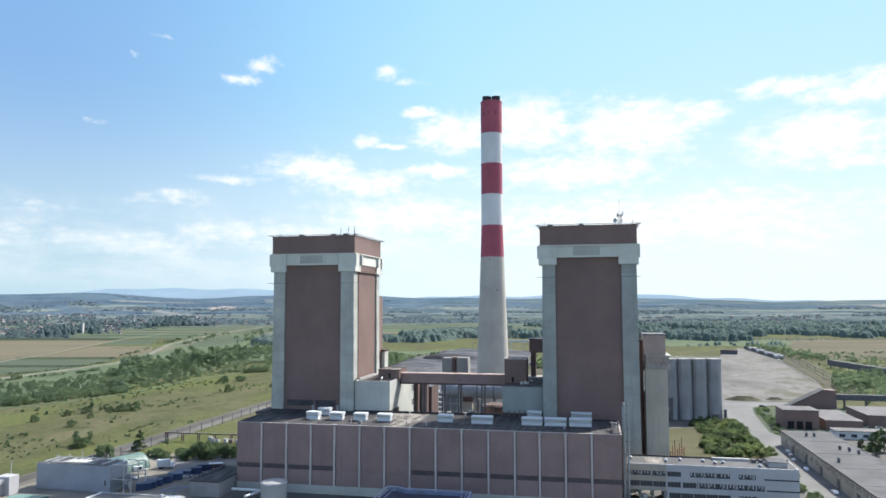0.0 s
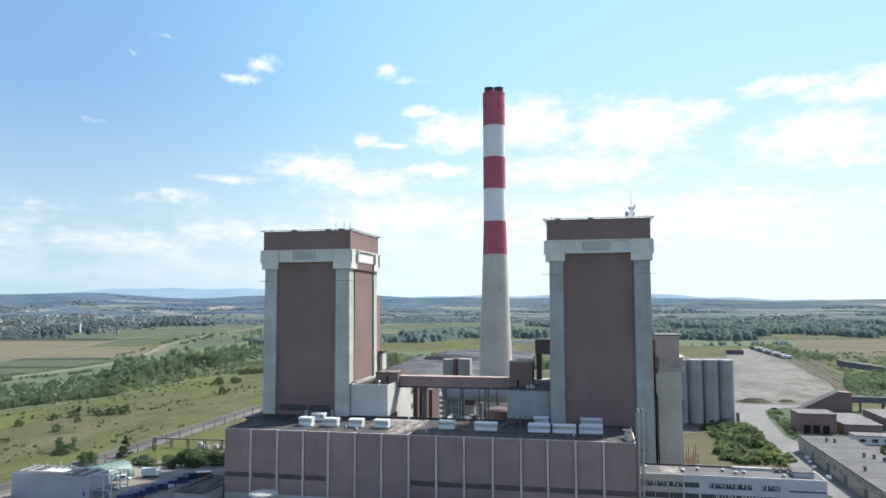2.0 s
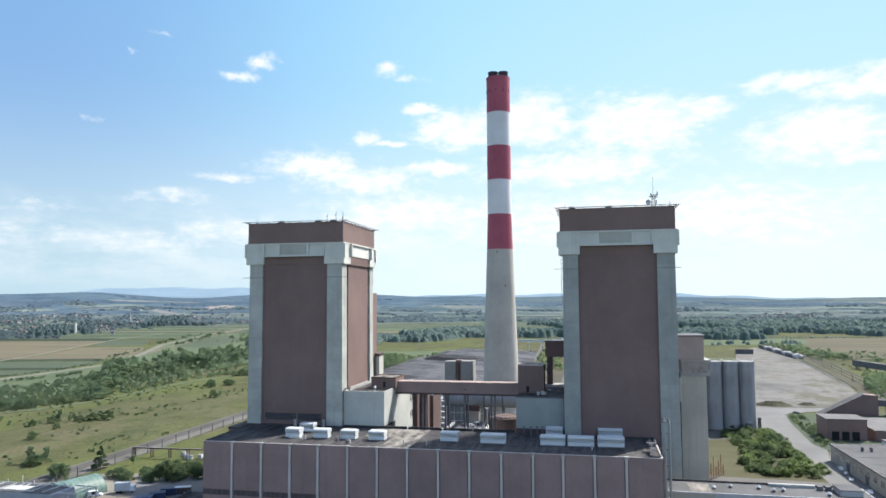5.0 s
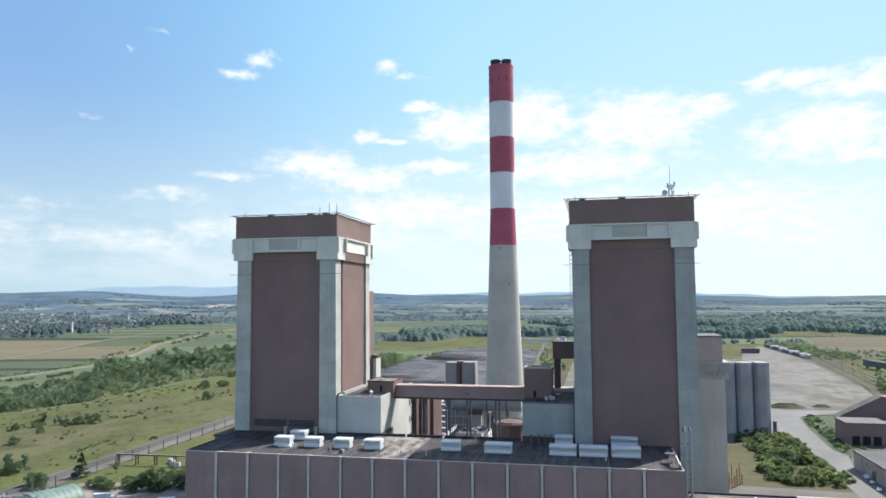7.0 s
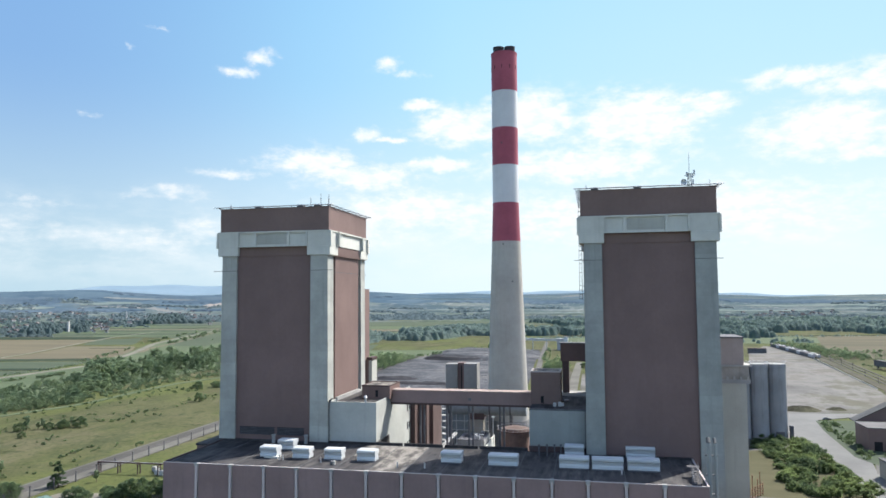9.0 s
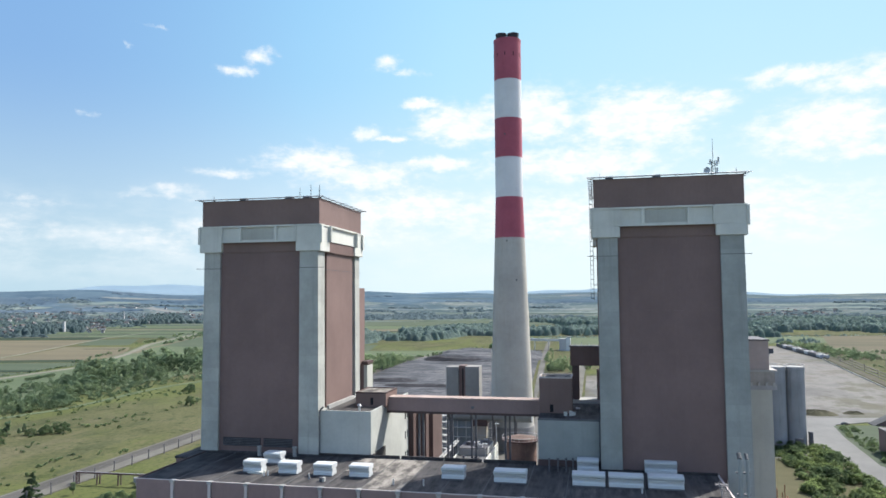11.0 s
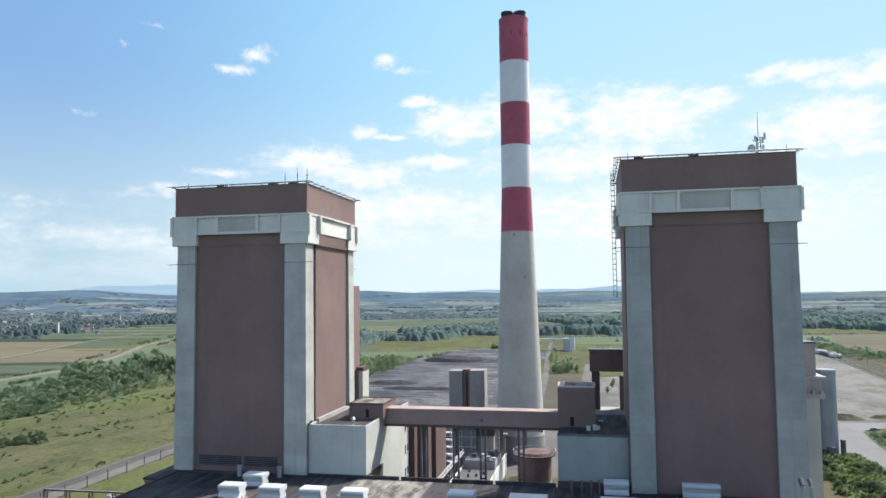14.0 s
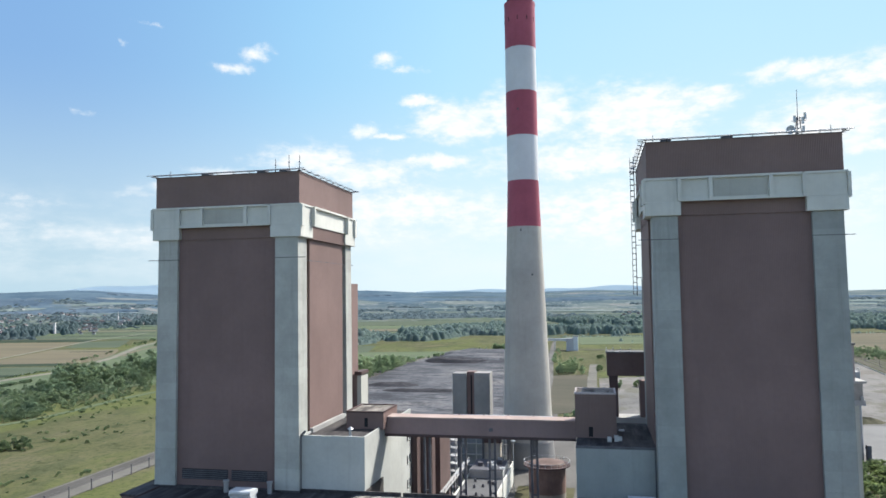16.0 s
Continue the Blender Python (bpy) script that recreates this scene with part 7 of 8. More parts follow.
    part("head_block", box(26.5, 32.5, 13.0, 18.0, 0, 7.6), OFFICE, e, "pale head block at the gable")
    part("pole", tube((28.0, 18.6, 0), (28.0, 18.6, 13.0), 0.14, n=6), STEEL, e)
    l = thing("low_shed", (-217.5, 230.5, 0), "small shed with a pale green roof", "shed")
    part("wall", box(0, 12.5, 0, 12, 0, 3.0), BEIGE, l)
    bm = bmesh.new()
    rows = [[bm.verts.new((x, 6 - 6.3 * math.cos(math.pi * i / 8), 3.0 + 0.9 * math.sin(math.pi * i / 8))) for i in range(9)] for x in (-0.3, 12.8)]
    for i in range(8):
        bm.faces.new((rows[0][i], rows[1][i], rows[1][i + 1], rows[0][i + 1]))
    bm.faces.new(rows[0])
    bm.faces.new(rows[1][::-1])
    part("roof", bm, TEAL, l)

    k = thing("cooling_tank", (-122.5, 263.0, 0), "grey round tank in front of the hall", "tank")
    # grey picked to put the hall's shade into the tank's colour
    part("shell", lathe([(5.0, 0), (5.0, 7.6), (4.7, 7.9), (0.5, 8.4)], 32), CONCRETE_GREY, k)
    part("rim", lathe([(5.1, 7.3), (5.1, 7.7), (4.9, 7.7)], 32), STEEL, k)
    p = thing("pipeline", (-141.0, 264.5, 3.6), "pale insulated pipeline in front of the hall", "pipeline")
    part("pipe", tube((0, 0, 0), (13.5, 0, 0), 0.5, n=12), WHITE, p)
    part("riser", tube((13.5, 0, 0), (10.2, -9, 0), 0.5, n=12), WHITE, p)
    part("post", box(1, 1.4, -0.2, 0.2, -3.6, -0.4), STEEL_DARK, p)
    part("post", box(8, 8.4, -0.2, 0.2, -3.6, -0.4), STEEL_DARK, p)
    b = thing("transformer_house", (-75.6, 242.0, 0), "blue-grey steel structure with double railings before the hall", "steel structure")
    part("wall", box(0, 31.5, 0, 16, 0, 8.2), BLUE_GREY, b)
    part("roof", box(0.4, 31.1, 0.4, 15.6, 8.2, 8.4), surf("dark_blue_roof", (0.035, 0.042, 0.062), 0.8, 0.15, 0.2, 1.0), b)
    for z, o in ((9.3, 0.0), (8.9, 1.3), (8.6, 2.6)):
        # each rail runs round three sides and jogs out at one rear corner
        line = [(o, 0), (o, 16 - o), (3.2 + 0.4 * o, 16.6 - o), (7.0 + 0.2 * o, 14.6 - o), (31.5 - o, 14.6 - o), (31.5 - o, 0)]
        for p, q in zip(line, line[1:]):
            part("edge_beam", tube((*p, z), (*q, z), 0.26, n=6), BLUE_GREY if o else BLUE_RAIL, b)
        for p in line:
            part("post", tube((*p, 8.2), (*p, z), 0.14, n=6), BLUE_GREY, b)


west_yard()


def rail_fence():
    f = thing("fence", (-232.6, 0, 0), "wire fence on dark posts along the service road", "fence")
    post = mesh_of("post", boxes((-0.17, 0.17, -0.17, 0.17, 0, 4.6), (-0.12, 0.12, -0.7, 0.14, 4.5, 4.75)), STEEL_DARK)
    for k in range(36):
        part("post", post, None, f).location = (0, 297.5 + k * 12.5, 0)
    for z in (0.9, 1.8, 2.7, 3.6, 4.4):
        part("wire", box(-0.02, 0.02, 297, 735, z, z + 0.035), STEEL_DARK, f)
    r = thing("pipe_rack", (-235.0, 364.0, 0), "long low pipe rack on trestle legs across the grass", "pipe rack")
    part("pipe", tube((0, 0, 4.6), (62, 2, 4.6), 0.32, n=8), BROWN_DARK, r)
    part("pipe", tube((0, 0.8, 4.6), (62, 2.8, 4.6), 0.22, n=8), STEEL, r)
    for k in range(7):
        x = 0.4 + k * 9.8
        part("trestle", boxes((x - 0.2, x + 0.2, -0.4, 0.0, 0, 4.4), (x - 0.2, x + 0.2, 1.4, 1.8, 0, 4.4), (x - 0.3, x + 0.3, -0.6, 2.0, 4.1, 4.4)), BROWN_DARK, r)
    part("ladder", boxes((1.2, 1.4, -0.6, -0.4, 0, 4.6), (2.0, 2.2, -0.6, -0.4, 0, 4.6)), BROWN_DARK, r)
    k = thing("kerb", (0, 0, 0), "pale curved kerb beside the works lane", "kerb", kind="structure")
    pts = [(-196, 322), (-186, 324), (-176, 331), (-166, 341), (-156, 348)]
    part("kerb_stone", prism(ribbon(pts, 0.8), 0, 0.28), CONCRETE_PALE, k)


rail_fence()


def car(paint, label, van=False):
    c = thing("van" if van else "car", (0, 0, 0), label, "van" if van else "car", group="parked vehicles")
    L, H = (5.4, 2.3) if van else (4.4, 1.45)
    prof = [(0, 0.35), (L, 0.35), (L, 0.85), (L * 0.97, 0.95)] + ([(L * 0.80, 1.15), (L * 0.68, H), (0.05, H), (0.0, 0.9)] if van else [(L * 0.74, 1.0), (L * 0.58, H), (L * 0.22, H), (L * 0.06, 1.0), (0.0, 0.9)])
    bm = bmesh.new()
    a = [bm.verts.new((x - L / 2, -0.86, z)) for x, z in prof]
    b = [bm.verts.new((x - L / 2, 0.86, z)) for x, z in prof]
    bm.faces.new(a)
    bm.faces.new(b[::-1])
    for i in range(len(a)):
        j = (i + 1) % len(a)
        bm.faces.new((a[i], b[i], b[j], a[j]))
    part("body", bm, paint, c)
    zt = H - 0.12
    part("side_window", box(-L * 0.22, L * 0.10, -0.88, -0.855, 1.0, zt), GLASS, c)
    part("side_window", box(-L * 0.22, L * 0.10, 0.855, 0.88, 1.0, zt), GLASS, c)
    bm = bmesh.new()
    x0, x1 = ((L * 0.80 - L / 2, L * 0.68 - L / 2) if van else (L * 0.74 - L / 2, L * 0.58 - L / 2))
    z0 = 1.17 if van else 1.02
    q = [bm.verts.new(p) for p in ((x0 + 0.02, -0.7, z0), (x0 + 0.02, 0.7, z0), (x1 + 0.04, 0.7, H - 0.06), (x1 + 0.04, -0.7, H - 0.06))]
    bm.faces.new(q)
    part("windscreen", bm, GLASS, c)
    for x in (-L * 0.31, L * 0.31):
        for y in (-0.8, 0.8):
            wheel = part("wheel", tube((x, y - 0.1, 0.33), (x, y + 0.1, 0.33), 0.33, n=14), TYRE, c)
            part("rim", tube((x, y - 0.115, 0.33), (x, y + 0.115, 0.33), 0.19, n=10), STEEL, wheel)
    return c


def park():
    kinds = [car(CAR_WHITE, "white parked car on the asphalt"), car(CAR_SILVER, "silver parked car on the asphalt"), car(CAR_DARK, "dark parked car on the asphalt"), car(CAR_BLUE, "blue parked car on the asphalt"), car(CAR_WHITE, "white delivery van parked in the yard", van=True)]
    homes = [pose(95.0, 398.5, 0.1, 0, 0, 84), pose(92.8, 377.5, 0.1, 0, 0, 70), pose(85.5, 411.5, 0.1, 0, 0, 88), pose(-181.0, 277.5, 0.1, 0, 0, 40), pose(-204.0, 297.0, 0.1, 0, 0, 30)]
    for k, h in zip(kinds, homes):
        k.matrix_basis = h
    for i, x, y, a in ((0, 93.0, 358.5, 84), (0, 92.8, 318, 90), (1, 94.0, 389.5, 86), (2, 118.0, 562.0, 10), (0, -176.5, 290.5, 60), (1, -161.0, 338.0, 30), (1, -196.5, 281.0, 20), (2, 160.0, 478.0, 0), (1, 166.0, 480.0, 0)):
        copy_thing(kinds[i], pose(x, y, 0.1, 0, 0, a))
    copy_thing(kinds[4], pose(17.5, 294.0, 0.1, 0, 0, 104))
    t = thing("truck", (-198.0, 303.0, 0.1), "white box truck parked on the gravel", "truck")
    part("box_body", box(-3.6, 2.0, -1.25, 1.25, 1.0, 4.2, bevel=0.08), WHITE, t)
    part("cab", box(2.1, 4.0, -1.2, 1.2, 0.7, 3.1, bevel=0.2), CAR_WHITE, t)
    part("windscreen", box(3.9, 4.03, -1.0, 1.0, 1.9, 2.8), GLASS, t)
    for x in (-2.4, -1.2, 3.0):
        for y in (-1.1, 1.1):
            part("wheel", tube((x, y - 0.15, 0.5), (x, y + 0.15, 0.5), 0.5, n=14), TYRE, t)
    t.matrix_basis = pose(-196.0, 304.0, 0.1, 0, 0, 22)
    # skips and containers
    r = random.Random(11)
    skip = thing("container", (0, 0, 0), "blue steel container in the works yard", "container", group="yard containers")
    part("body", box(-3.0, 3.0, -1.25, 1.25, 0.15, 2.7), BLUE, skip)
    for k in range(7):
        part("rib", box(-2.9 + k * 0.93, -2.75 + k * 0.93, -1.32, 1.32, 0.2, 2.6), BLUE, skip)
    part("lid", box(-3.05, 3.05, -1.3, 1.3, 2.7, 2.85), BLUE, skip)
    skip.matrix_basis = pose(-182.0, 270.5, 0.1, 0, 0, 30)
    for k in range(12):
        copy_thing(skip, pose(-182.5 + 0.55 * k + r.uniform(-0.5, 0.5), 268.0 + 2.9 * k + r.uniform(-0.6, 0.6) + (4.2 if k % 2 else 0), 0.1, 0, 0, 30 + r.uniform(-10, 10)))
    m = thing("container", (0, 0, 0), "maroon steel container with a pale roof in the yard", "container", group="yard containers")
    part("body", box(-3.0, 3.0, -1.25, 1.25, 0.15, 2.7), BROWN_DARK, m)
    for k in range(7):
        part("rib", box(-2.9 + k * 0.93, -2.75 + k * 0.93, -1.32, 1.32, 0.2, 2.6), BROWN_DARK, m)
    part("lid", box(-3.1, 3.1, -1.35, 1.35, 2.7, 2.9), WHITE, m)
    m.matrix_basis = pose(-172.0, 307.0, 0.1, 0, 0, 24)
    # stored white sacks behind the bushes
    for k in range(10):
        s = thing("big_bag", (-212.0 + 3.0 * k + r.uniform(-0.8, 0.8), 366.5 + r.uniform(-3, 4), 0.05), "white bulk bag on the yard", "bulk bag", group="bulk bags")
        part("bag", box(-1.0, 1.0, -1.0, 1.0, 0, 2.0, bevel=0.3), PLASTER, s)
        part("loop", boxes((-0.8, -0.65, -0.8, -0.65, 1.9, 2.5), (0.65, 0.8, 0.65, 0.8, 1.9, 2.5), (-0.8, 0.8, -0.05, 0.05, 2.4, 2.5)), BEIGE, s)


park()

# ---- trees, shrubs, woods ----


def leaf_quads(centres, radii, per, size, gen, loose=0.0, three=False):
    """Small leafy faces strewn over ellipsoid clumps."""
    n = len(centres)
    c = np.repeat(centres, per, axis=0)
    rad = np.repeat(radii, per, axis=0)
    d = gen.normal(size=(n * per, 3))
    d /= np.linalg.norm(d, axis=1, keepdims=True)
    d[:, 2] = np.where(d[:, 2] < -0.55, -d[:, 2], d[:, 2])
    p = c + d * rad * gen.uniform(max(0.05, 0.72 - loose), 1.08 + 0.6 * loose, (n * per, 1))
    up = d + gen.normal(scale=0.55, size=d.shape)
    up /= np.linalg.norm(up, axis=1, keepdims=True)
    a = np.cross(up, gen.normal(size=d.shape))
    a /= np.linalg.norm(a, axis=1, keepdims=True)
    b = np.cross(up, a)
    s = (size * np.repeat(np.ones(n), per) * gen.uniform(0.6, 1.35, n * per))[:, None] if np.isscalar(size) else (np.repeat(size, per) * gen.uniform(0.6, 1.35, n * per))[:, None]
    a, b = a * s, b * s * gen.uniform(0.55, 1.0, (n * per, 1))
    if three:
        v = np.stack([p - a * 1.2, p - b * 1.1, p + a + b], axis=1).reshape(-1, 3)
        return v, np.arange(len(v)).reshape(-1, 3)
    v = np.stack([p - a, p - b * 0.9, p + a, p + b], axis=1).reshape(-1, 3)
    q = np.arange(len(v)).reshape(-1, 4)
    return v, q


def crown_clumps(h, r, k, gen, low=0.3, lump=1.0):
    """Clump centres and radii of one uneven crown of height h, radius r."""
    cs, rs = [], []
    for i in range(k):
        f = gen.uniform(low, 0.92)
        wide = r * (0.35 + 0.75 * math.sin(math.pi * min(1.0, (f - low) / (1 - low) * 0.8 + 0.22)))
        a, d = gen.uniform(0, 2 * math.pi), wide * math.sqrt(gen.uniform(0.05, 0.75))
        s = r * lump * gen.uniform(0.24, 0.5)
        cs.append((d * math.cos(a), d * math.sin(a), h * f))
        rs.append((s, s, s * gen.uniform(0.7, 1.0)))
    return np.array(cs), np.array(rs)


def tree(label, h, r, clumps, per, leaf, gen, material=None, group="trees", name="tree", low=0.3, category="tree", lump=1.0):
    t = thing(name, (0, 0, 0), label, category, group=group)
    cs, rs = crown_clumps(h, r, clumps, gen, low, lump)
    bm = tube((0, 0, -0.2), (0, 0, h * 0.45), h * 0.028, n=8, r2=h * 0.018)
    tube((0, 0, h * 0.44), (0.04 * h, 0.02 * h, h * 0.85), h * 0.018, bm=bm, n=7, r2=h * 0.005)
    part("trunk", bm, BARK, t)
    bm = bmesh.new()
    for c in cs[::3]:
        z = min(float(c[2]) * 0.75, h * 0.44)
        tube((0, 0, z), tuple(float(q) for q in c), h * 0.011, bm=bm, n=5, r2=h * 0.003)
    part("limbs", bm, BARK, t)
    v, q = leaf_quads(cs, rs, per, leaf, gen, 0.25)
    part("crown", quick_mesh("crown", v, q, material or LEAF), None, t)
    return t


def conifer(h, gen):
    t = thing("spruce_tree", (0, 0, 0), "dark conical spruce beside the road", "tree", group="trees")
    part("trunk", tube((0, 0, -0.2), (0, 0, h * 0.97), h * 0.022, n=8, r2=0.04), BARK, t)
    cs, rs = [], []
    for k in range(46):
        f = gen.uniform(0.06, 0.98)
        w = h * 0.36 * (1 - f) + 0.15
        a = gen.uniform(0, 6.283)
        cs.append((w * 0.75 * math.cos(a), w * 0.75 * math.sin(a), h * f))
        rs.append((w * 0.45 + 0.2, w * 0.45 + 0.2, h * 0.045))
    v, q = leaf_quads(np.array(cs), np.array(rs), 60, 0.32, gen)
    part("crown", quick_mesh("crown", v, q, LEAF_DARK), None, t)
    return t


def shrubs():
    gen = np.random.default_rng(21)
    a = tree("round leafy bush on the meadow", 4.4, 3.6, 30, 60, 0.24, gen, LEAF, "bushes", "bush", 0.06, "bush", 0.62)
    b = tree("wide dark bush on the meadow", 4.6, 5.0, 44, 60, 0.26, gen, LEAF, "bushes", "bush", 0.05, "bush", 0.55)
    c = tree("slender young tree on the meadow", 8.0, 2.2, 26, 60, 0.26, gen, LEAF_HAZED, "trees", lump=0.75)
    d = tree("broad leafy tree beside the works", 8.8, 4.2, 44, 76, 0.28, gen, LEAF, "trees", lump=0.7)
    e = tree("tall dark tree behind the workshop", 13.0, 3.4, 46, 80, 0.3, gen, LEAF_DARK, "trees", low=0.12, lump=0.7)
    e.matrix_basis = Matrix.Translation((136, 399, 0))
    for ob, x, y in ((a, -347, 442), (b, -268.5, 339), (c, -275, 343), (d, -191, 325)):
        ob.matrix_basis = Matrix.Translation((x, y, 0))
    spots = [(b, -243, 323, 1.0), (a, -237.5, 318, 1.2), (c, -268, 345, 0.85), (a, -329, 456, 1.1), (a, -322, 461, 1.2), (a, -336, 452, 0.9), (b, -333, 458, 0.7), (a, -352, 430, 0.8), (c, -341, 449, 0.6), (a, -309, 570, 1.2),
             (c, -306, 574, 0.7), (a, -352, 640, 1.4), (b, -340, 650, 1.2), (a, -345, 632, 0.9), (c, -349, 640, 0.8), (b, -367, 728, 1.2), (b, -358, 743, 1.0), (b, -363, 735, 1.1), (a, -372, 722, 1.0), (c, -346, 446, 0.9), (c, -340, 452, 0.7), (c, -329, 462, 0.8), (a, -320, 395, 1.0), (a, -356, 405, 0.9), (a, -330, 425, 0.7), (a, -300, 480, 0.4), (a, -318, 520, 0.4),
             (b, -288, 610, 0.5), (a, -295, 640, 0.5), (a, -300, 690, 0.6), (b, -260, 660, 0.9), (a, -264, 720, 1.0), (b, -208, 322, 0.75), (d, -200, 326, 0.5), (b, -196, 322, 0.85), (d, -182, 331, 0.62), (b, -186, 324, 0.8),
             (a, -178, 330, 1.1), (b, -203, 329, 0.8), (a, -212, 325, 0.9), (c, -224, 349, 0.55), (c, -170, 345, 0.7), (a, -165, 352, 0.8), (b, -152, 330, 0.6), (a, -151, 345, 0.8), (b, -155, 360, 0.8), (b, -216, 326, 0.9), (b, -189, 330, 1.1), (a, -193, 334, 1.2), (a, -183, 337, 1.4), (b, -177, 340, 1.0), (d, -187, 335, 0.8), (a, -199, 330, 1.0),
             (e, 143, 408, 1.0), (e, 149, 403, 0.85), (e, 131, 404, 0.6), (b, 138, 408, 0.8), (d, 82, 334, 0.5), (b, 80, 318, 0.6), (b, 82, 305, 0.7), (a, 80, 296, 0.8), (b, 104, 462, 0.5), (a, 108, 476, 0.45), (b, 111, 500, 0.5), (a, 109, 516, 0.5), (b, 116, 540, 0.5),
             (c, -70, 828, 1.2), (c, -49, 834, 0.9), (a, -32, 868, 1.2), (b, -12, 996, 1.2), (b, -30, 1004, 1.1), (c, -22, 690, 0.7), (c, -18, 720, 0.8), (c, -16, 745, 0.7), (c, -52, 555, 1.0), (c, -47, 560, 1.2), (c, -43, 556, 1.0), (a, -2, 745, 1.2), (a, 6, 820, 1.3), (a, -6, 900, 1.6), (a, 12, 905, 1.5), (d, -20, 980, 1.0)]
    r = random.Random(5)
    for ob, x, y, s in spots:
        o = copy_thing(ob, pose(x, y, 0, 0, 0, r.uniform(0, 360)))
        o.scale = (s, s, s * r.uniform(0.85, 1.15))
    f = conifer(10.5, gen)
    f.matrix_basis = Matrix.Translation((-233.5, 338.5, 0))
    g = copy_thing(f, pose(-158, 352, 0, 0, 0, 40))
    g.scale = (0.6, 0.6, 0.65)


shrubs()


PHI = (1 + 5 ** 0.5) / 2
ICO_V = np.array([(a, b * PHI, 0) for a in (-1, 1) for b in (-1, 1)] + [(0, a, b * PHI) for a in (-1, 1) for b in (-1, 1)] + [(b * PHI, 0, a) for a in (-1, 1) for b in (-1, 1)], float)
ICO_F = np.array([f for f in itertools.combinations(range(12), 3) if all(abs(np.linalg.norm(ICO_V[i] - ICO_V[j]) - 2) < 0.01 for i, j in itertools.combinations(f, 2))])
ICO_V /= np.linalg.norm(ICO_V[0])


def inner_mass(centres, radii, gen):
    """The dense heart of each leafy clump."""
    n = len(centres)
    v = ICO_V[None] * gen.uniform(0.45, 0.82, (n, 12, 1)) * radii[:, None, :] + centres[:, None, :]
    return v.reshape(-1, 3), (ICO_F[None] + 12 * np.arange(n)[:, None, None]).reshape(-1, 3)


def wood(name, label, category, spots, gen, clumps, per, material, low=0.15, leaf=0.19, loose=0.3, lump=1.0):
    """Many trees in one crowd: spots are rows of x, y, height, radius."""
    cs, rs, sz = [], [], []
    for x, y, h, r in spots:
        c, q = crown_clumps(h, r, clumps, gen, low, lump)
        z = rise(x, y)
        cs.append(c + np.array((x, y, z)))
        rs.append(q)
        sz += [r * leaf] * clumps
    cs, rs = np.concatenate(cs), np.concatenate(rs)
    v, q = leaf_quads(cs, rs, per, np.array(sz), gen, loose, True)
    iv, iq = inner_mass(cs, rs, gen)
    v, q = np.concatenate([v, iv]), np.concatenate([q, iq + len(v)])
    ob = tagged(new(name, quick_mesh(name, v, q, material)), label, category, kind="stuff")
    return ob


def canopy(name, label, category, spots, gen, cell, material, per=22):
    """Closed woods as one leafy sheet of crown domes: spots are rows of x, y, height, radius."""
    sp = np.array(spots)
    x0, y0 = sp[:, 0].min() - 20, sp[:, 1].min() - 20
    nx, ny = int((sp[:, 0].max() + 20 - x0) / cell) + 2, int((sp[:, 1].max() + 20 - y0) / cell) + 2
    z = np.zeros((ny, nx))
    for x, y, h, r in sp:
        i0, i1 = max(0, int((x - r - x0) / cell)), min(nx, int((x + r - x0) / cell) + 2)
        j0, j1 = max(0, int((y - r - y0) / cell)), min(ny, int((y + r - y0) / cell) + 2)
        gx, gy = np.meshgrid(x0 + cell * np.arange(i0, i1) - x, y0 + cell * np.arange(j0, j1) - y)
        d = 1 - (gx * gx + gy * gy) / (r * r)
        dome = np.where(d > 0, h * (0.25 + 0.75 * np.sqrt(np.clip(d, 0, 1))), 0.0)
        z[j0:j1, i0:i1] = np.maximum(z[j0:j1, i0:i1], dome)
    z = np.where(z > 0, z * gen.uniform(0.86, 1.06, z.shape), 0.0)
    hit = z > 0
    q = hit[:-1, :-1] | hit[1:, :-1] | hit[:-1, 1:] | hit[1:, 1:]
    jj, ii = np.nonzero(q)
    quads = np.stack([jj * nx + ii, jj * nx + ii + 1, (jj + 1) * nx + ii + 1, (jj + 1) * nx + ii], axis=1)
    used, back = np.unique(quads, return_inverse=True)
    ju, iu = used // nx, used % nx
    x, y = x0 + cell * iu + gen.uniform(-0.3, 0.3, len(used)) * cell, y0 + cell * ju + gen.uniform(-0.3, 0.3, len(used)) * cell
    base = np.array([rise(a, b) for a, b in zip(x, y)])
    verts = np.stack([x, y, base + z[ju, iu] - 0.2], axis=1)
    quads = back.reshape(-1, 4)
    tris = np.concatenate([quads[:, :3], quads[:, [0, 2, 3]]])
    # loose sprays of leaves over every crown
    top = np.array([rise(a, b) for a, b in sp[:, :2]]) + sp[:, 2] * 0.45
    cs = np.stack([sp[:, 0], sp[:, 1], top], axis=1)
    rs = np.stack([sp[:, 3], sp[:, 3], sp[:, 2] * 0.56], axis=1)
    v, q = leaf_quads(cs, rs, per, sp[:, 3] * 0.22, gen, 0.1, True)
    verts, tris = np.concatenate([verts, v]), np.concatenate([tris, q + len(verts)])
    return tagged(new(name, quick_mesh(name, verts, tris, material)), label, category, kind="stuff")


def line_at(pts, y):
    for (x0, y0), (x1, y1) in zip(pts, pts[1:]):
        if y0 <= y <= y1:
            return x0 + (x1 - x0) * (y - y0) / (y1 - y0)
    return pts[-1][0]


